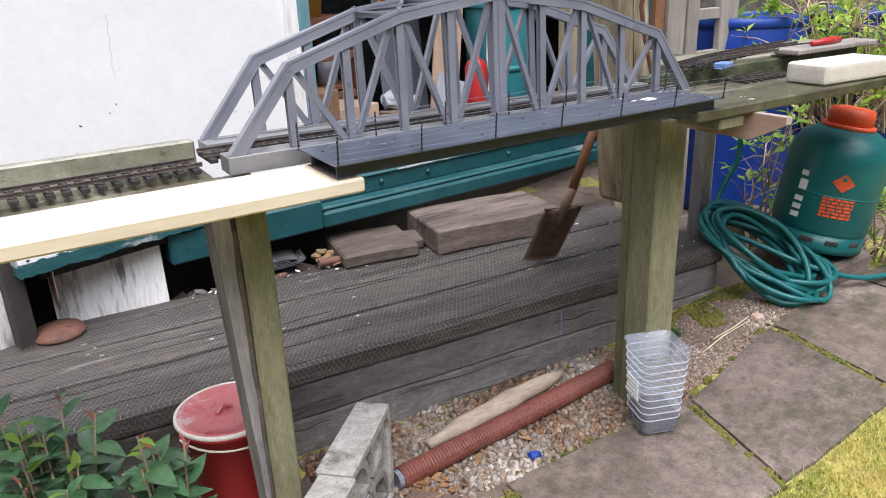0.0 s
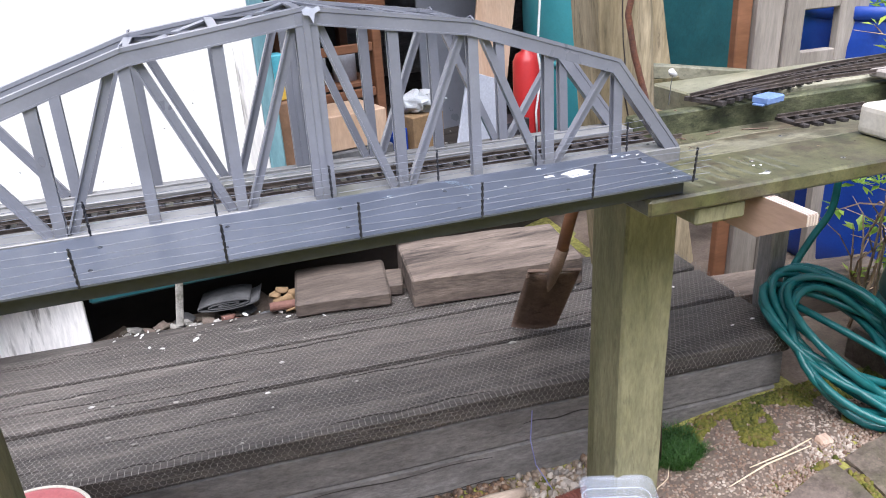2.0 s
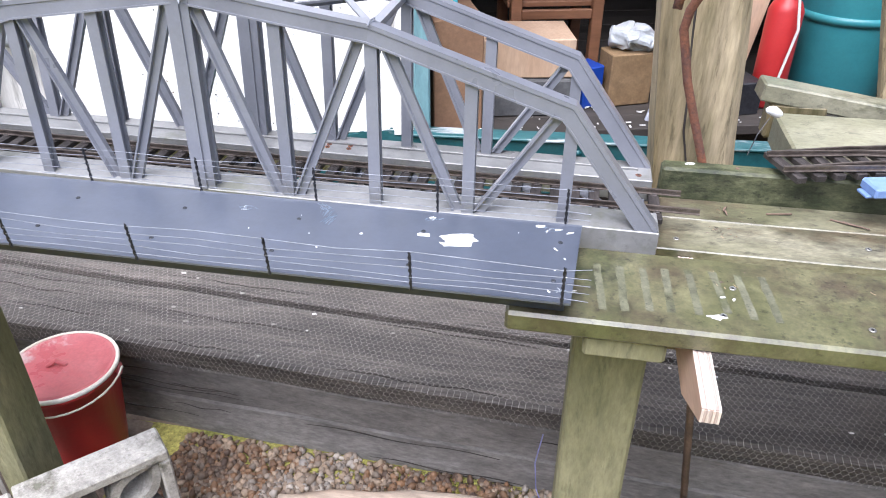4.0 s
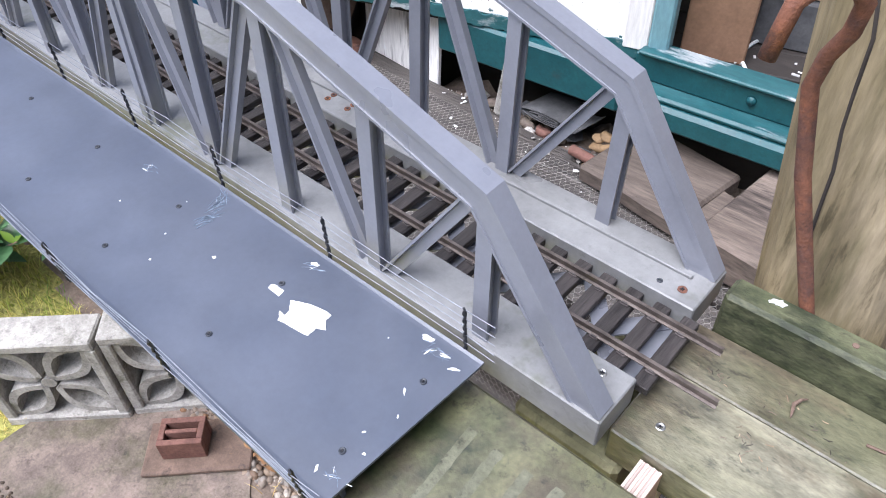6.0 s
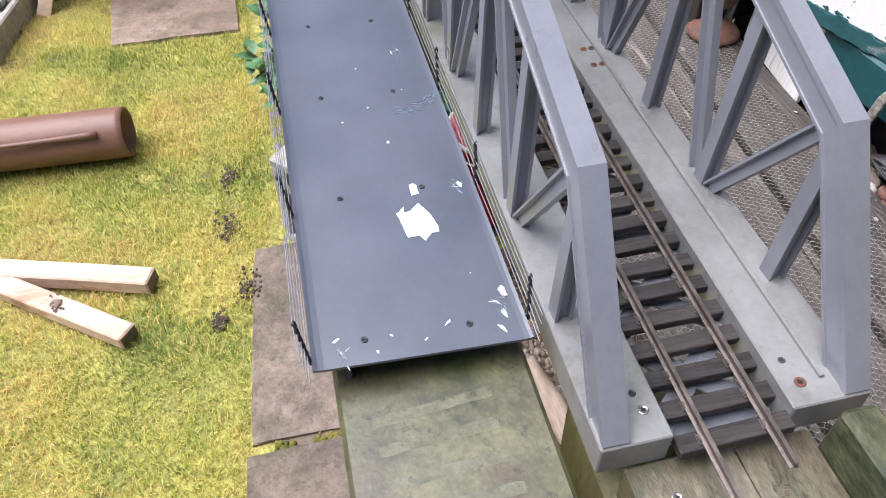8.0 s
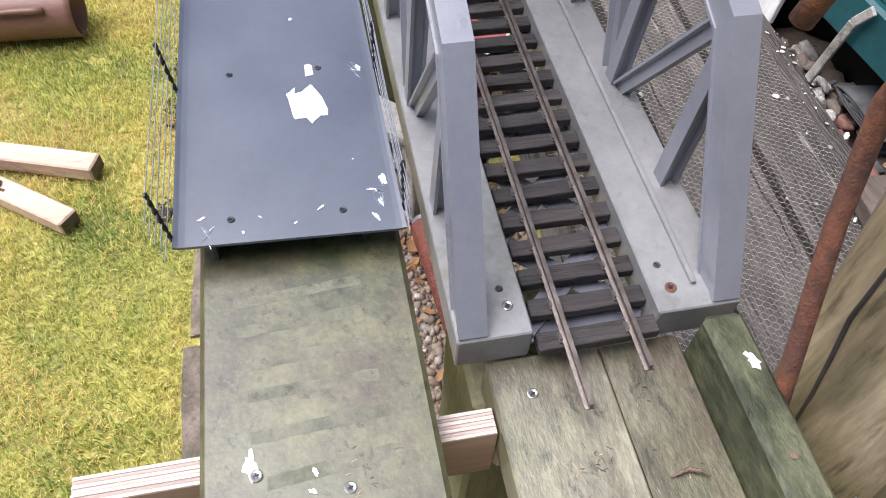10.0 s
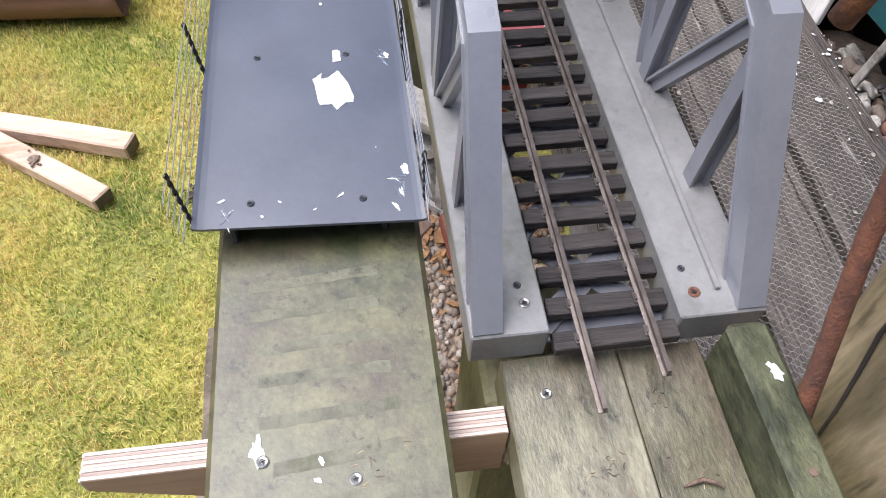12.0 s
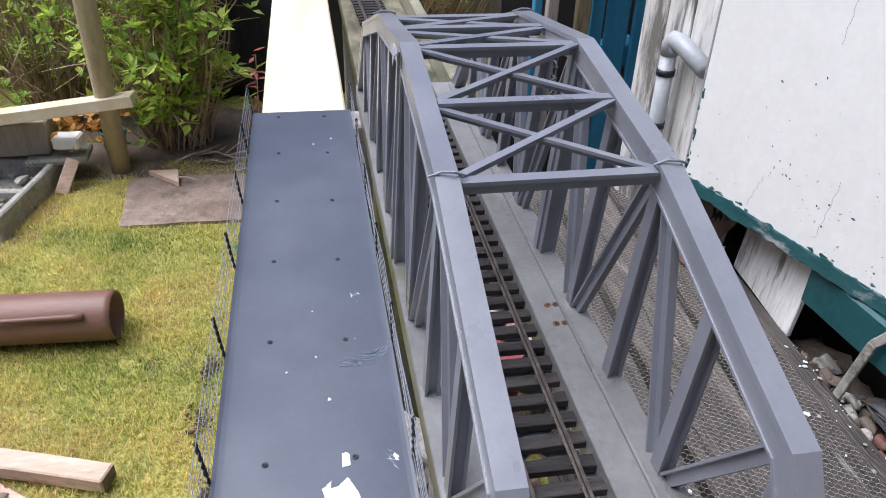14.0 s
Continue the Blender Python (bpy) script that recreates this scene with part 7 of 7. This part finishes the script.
def far_bush(name, at, size, nleaf, ntwig, mats, seed, label, leaf=0.03, low=2):
    """Twiggy bush: tangled twigs in one part, the many small leaves, in rosettes along them, in others."""
    rr = random.Random(seed)
    sh = thing(name, at, label, "bush", "bushes")
    tv = bmesh.new()
    spots = []
    for s in range(ntwig):
        a, q = rr.uniform(0, 6.283), rr.random() ** 0.5
        root = Vector(at) + Vector((math.cos(a) * size[0] * q * 0.45, math.sin(a) * size[1] * q * 0.45, 0))
        turn = rr.gauss(0.2, 0.7)
        tip = Vector(at) + Vector((math.cos(a + turn) * size[0] * q, math.sin(a + turn) * size[1] * q, size[2] * rr.uniform(0.35, 1.0)))
        mid = (root + tip) / 2 + Vector((rr.gauss(0, 0.13), rr.gauss(0, 0.13), rr.uniform(-0.06, 0.16)))
        line = [root * (1 - f) ** 2 + mid * 2 * f * (1 - f) + tip * f * f for f in (0, 0.25, 0.5, 0.75, 1)]
        tube(line, 0.004, 4, tv, rs=[0.006, 0.005, 0.004, 0.003, 0.0015])
        spots.append(line)
        for k in range(5):
            b = line[rr.choice((1, 2, 3, 3))]
            e = b + Vector((rr.gauss(0, 0.10), rr.gauss(0, 0.10), rr.uniform(-0.06, 0.15)))
            m_ = (b + e) / 2 + Vector((rr.gauss(0, 0.02), rr.gauss(0, 0.02), 0.015))
            tube([b, m_, e], 0.002, 3, tv, rs=[0.003, 0.0025, 0.001])
            spots.append([b, m_, m_, e, e])
    part("twigwork", tv, "twig", sh)["kind"] = "stuff"
    groups = {m_: ([], []) for m_ in mats}
    k = 0
    while k < nleaf:
        line = rr.choice(spots)
        i = rr.choice((low, 2, 3, 3, 4, 4))
        hub = line[i] + Vector((rr.gauss(0, 0.02), rr.gauss(0, 0.02), rr.gauss(0, 0.02)))
        kind_ = rr.choice(mats)
        for _ in range(rr.randint(4, 9)):
            k += 1
            vs, fs = groups[kind_ if rr.random() < 0.7 else rr.choice(mats)]
            d = Vector((rr.uniform(-1, 1), rr.uniform(-1, 1), rr.uniform(-0.3, 1.0))).normalized()
            p = hub + d * rr.uniform(0.0, 0.02)
            s = d.cross(Vector((rr.uniform(-0.4, 0.4), rr.uniform(-0.4, 0.4), 1))).normalized()
            up = s.cross(d)
            l = leaf * rr.uniform(0.55, 1.3)
            w = l * rr.uniform(0.20, 0.28)
            i0 = len(vs)
            for q in (p, p + d * l * 0.45 + s * w + up * l * 0.06, p + d * l - up * l * 0.1, p + d * l * 0.45 - s * w + up * l * 0.06):
                vs.append(tuple(q))
            fs += [(i0, i0 + 1, i0 + 2), (i0, i0 + 2, i0 + 3)]
    for m_, (vs, fs) in groups.items():
        me = bpy.data.meshes.new("foliage")
        me.from_pydata(vs, [], fs)
        me.materials.append(M[m_])
        ob = new("foliage", me)
        ob.parent = sh
        ob.matrix_parent_inverse = Matrix.Translation(Vector(at)).inverted()
        ob["kind"] = "stuff"
    return sh


far_bush("bush", (-3.24, -0.55, GZ), (0.32, 0.33, 1.35), 4300, 125, ("leaf_young", "leaf_young", "leaf_fresh"), 6, "twiggy bush with fresh yellow-green leaves", 0.058, 1)
far_bush("bush", (-3.75, -1.15, GZ), (0.62, 0.55, 1.3), 4200, 150, ("leaf_young", "leaf_fresh"), 9, "brown twiggy bush with few leaves", 0.045)
far_bush("bush", (-4.3, -2.1, GZ), (0.6, 0.8, 1.5), 3800, 150, ("leaf_fresh", "leaf_young"), 12, "brown twiggy bush with few leaves", 0.045)
far_bush("bush", (-4.5, -0.9, GZ), (0.4, 0.9, 1.8), 3800, 160, ("leaf_fresh", "leaf_young"), 13, "brown twiggy bush with few leaves", 0.045)
far_bush("bush", (-4.5, 0.7, GZ), (0.4, 0.9, 1.8), 2600, 200, ("leaf_fresh", "leaf_young"), 16, "brown twiggy bush with few leaves", 0.045)
far_bush("bush", (2.1, 0.85, GZ + 0.55), (0.75, 0.5, 0.95), 3000, 90, ("leaf_fresh", "leaf_young"), 14, "tangled hedge with fresh green leaves and bare twigs", 0.05)
far_bush("bush", (2.9, 0.2, GZ + 0.4), (0.8, 0.7, 1.1), 3000, 80, ("leaf_fresh", "leaf_young"), 15, "tangled hedge with fresh green leaves and bare twigs", 0.05)
far_bush("weed", (1.28, 0.74, GZ + 0.1), (0.12, 0.10, 0.75), 160, 8, ("leaf_fresh",), 17, "tall green weed sprig behind the boards", 0.05)
far_bush("weed", (1.55, 0.35, GZ + 0.1), (0.12, 0.15, 0.35), 200, 10, ("leaf_fresh",), 18, "green weeds beside the gas bottle", 0.05)

# ---- the far end of the garden ----
top("fence_post", tube([(-2.95, -0.78, GZ - 0.05), (-2.86, -0.755, -0.6), (-2.78, -0.73, -0.2), (-2.62, -0.69, 0.6)], 0.042, 16), "garden_post", "round leaning pine fence post at the lawn edge", "post", smooth=True)
sheet = bmesh.new()
nx, nz = 14, 10
gr = [[sheet.verts.new((-3.75 + 0.10 * math.sin(i * 0.9) + 0.05 * noise.noise((i * 0.5, j * 0.5, 2)), -0.75 + 0.085 * i, GZ + 0.098 * j)) for i in range(nx + 1)] for j in range(nz + 1)]
for j in range(nz):
    for i in range(nx):
        sheet.faces.new((gr[j][i], gr[j][i + 1], gr[j + 1][i + 1], gr[j + 1][i]))
top_sheet = top("plastic_sheet", sheet, "black_sheet", "creased black plastic sheet hung behind the bush", "plastic sheet", smooth=True)
sm = top_sheet.modifiers.new("thick", "SOLIDIFY")
sm.thickness = 0.004
top("sheet_roll", tube([(-3.77, -0.72, -0.02), (-3.74, -0.3, -0.012), (-3.77, 0.35, -0.02)], 0.04, 12), "black_sheet", "rolled top of the black plastic sheet", "plastic roll", smooth=True)
top("new_board", plank((0, -0.05, -0.025), (1.15, 0.05, 0.025), 0.003, 8, 0.001, axes(Vector((-2.84, -0.635, -0.640)), Vector((-2.87, -1.75, -0.775)), (1, 0, 0.1))), "new_wood", "bright new board laid aslant across old blocks", "board", "boards at the lawn end")
for lo, hi, tn, material, label in (((-3.06, -1.70, -0.900), (-2.87, -1.035, -0.752), 2, "fence_wood", "old sawn timber block in a stack"), ((-2.94, -1.010, -0.868), (-2.85, -0.900, -0.812), -4, "white_paint", "small white block in a stack"),
                                    ((-3.00, -1.14, -0.935), (-2.83, -0.890, -0.902), 4, "mossy_concrete", "grey mossy slab in a stack"), ((-3.05, -1.6, GZ - 0.02), (-2.90, -1.0, -0.937), 0, "concrete", "grey concrete block in a stack")):
    c = (Vector(lo) + Vector(hi)) / 2
    bm = plank(Vector(lo) - c, Vector(hi) - c, 0.008, 6, 0.004, Matrix.Translation(c) @ pose(0, 0, 0, 0, 0, tn))
    top("block", bm, material, label, "block", "stacked blocks")
# hollow mossy concrete block lying on its side, with stones in it
HB = Matrix.Translation((-2.64, -1.135, GZ - 0.02)) @ pose(0, 0, 0, 0, 0, -10)
trough = thing("hollow_block", HB @ Vector((0, 0, 0)), "mossy hollow concrete block with stones in it", "concrete block")
for lo, hi in (((-0.27, 0.055, 0), (0.27, 0.085, 0.125)), ((-0.27, -0.30, 0), (0.27, -0.27, 0.125)), ((0.235, -0.2695, 0), (0.27, 0.0545, 0.125)), ((-0.27, -0.2695, 0), (-0.235, 0.0545, 0.125)), ((-0.2345, -0.2695, 0), (0.2345, 0.0545, 0.03)), ((-0.02, -0.2695, 0.0305), (0.015, 0.0545, 0.10))):
    c = (Vector(lo) + Vector(hi)) / 2
    part("side", plank(Vector(lo) - c, Vector(hi) - c, 0.006, 5, 0.004, HB @ Matrix.Translation(c)), "concrete", trough)
rnd = random.Random(72)
for i in range(26):
    q = HB @ Vector((rnd.uniform(-0.20, 0.20), rnd.uniform(-0.24, 0.03), 0.05 + rnd.uniform(0, 0.035)))
    lump(q.x, q.y, q.z, rnd.uniform(0.016, 0.036), rnd.choice(["concrete", "mossy_concrete", "felt", "slab"]), "grey stone lying in a hollow concrete block")
wedge = slab_of([(-2.855, -0.643), (-2.723, -0.498), (-2.853, -0.516)], 0, 0.022)
bmesh.ops.transform(wedge, matrix=Matrix.Translation((0, 0, ground_z(-2.8, -0.55) + 0.016)), verts=wedge.verts[:])
top("wedge", wedge, "lawn_wood", "thin triangular wood offcut on the paving", "wood offcut")
top("wedge", bar((-2.74, -0.985, ground_z(-2.74, -0.98)), (-2.815, -0.925, -0.895), [(-0.008, 0.008, -0.030, 0.022)], (1, 0, 0), None, 0.003), "lawn_wood", "thin wood offcut leaning on the stacked blocks", "wood offcut")
top("teal_pot", lathe([(0.04, 0), (0.052, 0.17), (0.056, 0.17), (0.056, 0.155)], (-3.02, -0.80, GZ), 20), "butt_teal", "dark teal pot beside the stacked blocks", "pot", smooth=True)
tv = bmesh.new()
for i in range(120):
    x, y = -3.05 + rnd.gauss(0, 0.07), -0.93 + rnd.gauss(0, 0.10)
    bmesh.ops.create_circle(tv, cap_ends=True, segments=5, radius=rnd.uniform(0.012, 0.028), matrix=Matrix.Translation((x, y, GZ + 0.14 + rnd.random() * 0.14)) @ pose(0, 0, 0, rnd.uniform(-50, 50), rnd.uniform(-50, 50), 0))
tagged(solid("dead_leaves", tv, "dead_leaf"), "orange dead leaves under the bush", "leaves", "", "stuff")

rnd = random.Random(57)
for i in range(9):
    x, y, a, l = -2.95 + rnd.uniform(-0.12, 0.16), rnd.uniform(-0.62, -0.12), rnd.uniform(-0.9, 0.9), rnd.uniform(0.12, 0.34)
    z = ground_z(x, y) + 0.012
    line = [(x + l * f * math.sin(a), y + l * f * math.cos(a), z + 0.05 * f * rnd.random() + 0.01 * math.sin(5 * f)) for f in (0, 0.33, 0.66, 1)]
    top("fallen_twig", tube(line, 0.004, 6, rs=[0.006, 0.005, 0.004, 0.002]), "log", "pale bare twig fallen at the foot of the bush", "twig", "fallen twigs", smooth=True)
sprig = thing("red_sprig", (-2.98, -0.13, GZ), "sprig of dark red leaves beside the black sheet", "plant")
part("stem", tube([(-2.98, -0.13, GZ), (-2.97, -0.145, -0.8), (-2.955, -0.13, -0.5)], 0.003, 6, rs=[0.004, 0.003, 0.002]), "twig", sprig)
for i in range(22):
    z = -0.88 + 0.40 * rnd.random()
    bm = bmesh.new()
    d = Vector((rnd.gauss(0, 1), rnd.gauss(0, 1), rnd.uniform(-0.8, 0.3))).normalized()
    u_ = d.cross(Vector((0.2, 0.1, 1))).normalized()
    o = Vector((-2.965, -0.138, z))
    bm.faces.new([bm.verts.new(o + q) for q in (Vector((0, 0, 0)), d * 0.025 + u_ * 0.010, d * 0.058, d * 0.025 - u_ * 0.010)])
    part("leaf", bm, "leaf_red", sprig)

# white weatherboards, downpipe and blue pallet beyond the shed panel
for i in range(4):
    part("weatherboard", box((-1.50 + 0.112 * i, 0.12, -0.74), (-1.392 + 0.112 * i, 0.145, 1.5), 0.004, SHED), "peeling", shed)
dp = thing("downpipe", SHED @ Vector((-1.30, 0.06, -0.7)), "grey plastic downpipe with black clips on white boards", "downpipe")
pa, pb = SHED @ Vector((-1.300, 0.075, -0.150)), SHED @ Vector((-1.300, 0.075, -0.74))
arm = SHED @ Vector((-1.115, 0.050, -0.150))
part("pipe", tube([pa, pb], 0.0245, 20), "pipe_grey", dp, smooth=True)
part("elbow", tube([pa - Vector((0, 0, 0.012)), pa + Vector((0, 0, 0.022)), pa + SU * 0.012 + Vector((0, 0, 0.037)), pa + SU * 0.035 + Vector((0, 0, 0.036)), arm], 0.027, 18), "pipe_grey", dp, smooth=True)
for z in (-0.215, -0.385):
    c = SHED @ Vector((-1.300, 0.075, z))
    part("clip", lathe([(0.0250, -0.010), (0.0285, -0.010), (0.0285, 0.010), (0.0250, 0.010)], c, 20, closed=True), "black_wire", dp, "black pipe clip", smooth=True)
pal = thing("pallet", (-2.6, 1.40, GZ), "upright blue-painted wooden pallet", "pallet")
for y, w, h in ((1.115, 0.05, 0.42), (1.178, 0.088, 0.40), (1.285, 0.07, 0.42), (1.372, 0.10, 0.40)):
    part("slat", plank((-2.30, y, GZ), (-2.28, y + w, h), 0.003, 6, 0.003), "sky_blue", pal)
for z in (-0.78, -0.38, 0.02, 0.32):
    part("rail", box((-2.385, 1.11, z), (-2.3015, 1.48, z + 0.085), 0.004), "sky_blue", pal)
for y in (1.11, 1.28, 1.42):
    for z in (-0.38, 0.02):
        part("spacer", box((-2.47, y, z), (-2.3855, y + 0.06, z + 0.085), 0.004), "sky_blue", pal)
# near-black board added to stand for the shaded gap behind the pallet
top("dark_sheet", plank((-2.62, 0.86, GZ), (-2.60, 1.75, 0.5), 0.003, 6, 0.004), "inside", "near-black board added for the dark gap behind the pallet", "board")
for x, y, w, material, label in ((-2.26, 1.040, 0.052, "pine_post", "pale brown upright board beside the pallet"), (-2.24, 0.925, 0.040, "fence_wood", "grey-brown upright board beside the pallet"), (-2.30, 0.895, 0.030, "sky_blue", "narrow blue upright board beside the pallet")):
    top("upright_board", plank((x, y, GZ), (x + 0.035, y + w, 0.38), 0.004, 5, 0.003), material, label, "board", "upright boards by the pallet")
top("glass_sheet", box((-0.11, -0.004, 0), (0.11, 0.004, 0.30), 0.001, Matrix.Translation((-2.02, 1.27, GZ + 0.03)) @ pose(0, 0, 0, -22, 0, 78)), "grey_board", "sheet of pale blue-white board leaning by the pallet", "sheet")
wc = thing("wire_coil", (-2.45, 0.95, BT), "rolled coil of galvanised wire netting", "wire coil")
for k in range(9):
    zc = -0.70 + 0.05 * k
    pts = [(-2.42 + (0.075 + 0.01 * math.sin(k + a)) * math.cos(a * math.tau / 14), 0.98 + 0.075 * math.sin(a * math.tau / 14), zc + 0.012 * math.sin(a * 1.7 + k)) for a in range(15)]
    part("turn", tube(pts, 0.003, 5, cap=False), "wire", wc)
for k in range(12):
    a = k * math.tau / 12
    part("strand", tube([(-2.42 + 0.075 * math.cos(a), 0.98 + 0.075 * math.sin(a), -0.71), (-2.42 + 0.075 * math.cos(a + 0.5), 0.98 + 0.075 * math.sin(a + 0.5), -0.29)], 0.0022, 4), "wire", wc)
# boarded fences closing the garden, mostly unseen, added high to block low sky
def close_board(at, n, along_x, height, material):
    fence = thing("fence", (*at, GZ), "weathered close-boarded garden fence, set high to block low sky", "fence", "", "structure")
    for i in range(n):
        d, o = 0.152 * i, 0.01 * (i % 2)
        lo, hi = ((at[0] + d, at[1] + o), (at[0] + d + 0.15, at[1] + o + 0.02)) if along_x else ((at[0] + o, at[1] + d), (at[0] + o + 0.02, at[1] + d + 0.15))
        part("fence_board", box((*lo, GZ), (*hi, height + 0.02 * (i % 3))), material, fence)


close_board((-4.96, -5.0), 60, False, 1.5, "fence_wood")
close_board((3.94, -5.0), 60, False, 1.7, "dark_timber")
close_board((-4.95, 3.94), 60, True, 1.7, "dark_timber")
close_board((-4.95, -5.05), 60, True, 1.5, "dark_timber")
# droppings and chips on the bed
rnd = random.Random(31)
for i in range(45):
    u_, v_ = rnd.uniform(-1.5, 0.75), rnd.uniform(0.01, 0.66)
    r = rnd.uniform(0.002, 0.007)
    bm = lathe([(r, 0), (r * 0.8, 0.0016), (0, 0.002)], BEDM @ Vector((u_, v_, BT + 0.0005)), 7, m=Matrix.Diagonal((rnd.uniform(0.8, 2.2), 1, 1, 1)))
    top("dropping", bm, rnd.choice(["concrete", "concrete", "peeling"]), "small pale speck of lime on the old timbers", "speck", "pale specks")

rnd = random.Random(44)
CLUSTERS = [(-0.62, -0.33, 0.09, 34), (-0.50, -0.38, 0.07, 24), (-0.96, -0.40, 0.05, 14), (-0.80, -0.18, 0.12, 9), (-0.45, -0.15, 0.20, 10), (-0.74, -0.27, 0.02, 6), (-0.22, -0.36, 0.12, 18), (-0.15, -0.05, 0.10, 6)]
for s0_, z0_, spread, count in CLUSTERS:
    for i in range(count):
        s_, z_ = s0_ + rnd.gauss(0, spread), z0_ + rnd.gauss(0, spread * 0.6)
        if -1.055 < s_ < -0.07 and z_ > -0.43:
            r_ = 0.0008 + 0.0030 * rnd.random() ** 3
            bm = flake(0, 0, r_, 8, rnd.uniform(0, 3), rnd.uniform(1, 2.2), 200 + len(bpy.data.meshes))
            bmesh.ops.transform(bm, matrix=SHED @ Matrix.Translation((s_, 0.0004, z_)) @ pose(0, 0, 0, 90, 0, 0), verts=bm.verts[:])
            part("chip", bm, rnd.choice(["rust_dull", "felt", "teal_worn", "pipe_grey"]), shed, "dark chip in the white paint")
for i in range(30):                           # bare patches along the lower and the outer edge
    low_ = i < 18
    s_, z_ = (rnd.uniform(-1.05, -0.07), -0.436 + 0.010 * rnd.random()) if low_ else (-1.062 + 0.008 * rnd.random(), -0.42 + 0.32 * rnd.random() ** 1.5)
    bm = flake(0, 0, rnd.uniform(0.003, 0.008), 12, 0 if low_ else 1.57, rnd.uniform(1.2, 3.4), 300 + i)
    bmesh.ops.transform(bm, matrix=SHED @ Matrix.Translation((s_, 0.0003, z_)) @ pose(0, 0, 0, 90, 0, 0), verts=bm.verts[:])
    part("chip", bm, "teal_worn", shed, "bare teal chip at the panel's edge")
for s0_, z0_, run, lean_ in ((-0.60, -0.40, 0.16, 0.12), (-0.36, -0.42, 0.22, -0.05), (-0.82, -0.42, 0.10, 0.3), (-0.69, 0.05, 0.18, 0.06)):
    line = [SHED @ Vector((s0_ + lean_ * run * k / 14 + 0.0025 * math.sin(k * 1.7), -0.0001, z0_ + run * k / 14)) for k in range(15)]
    part("crack", tube(line, 0.0006, 4), "pipe_grey", shed, "hairline crack in the white paint")
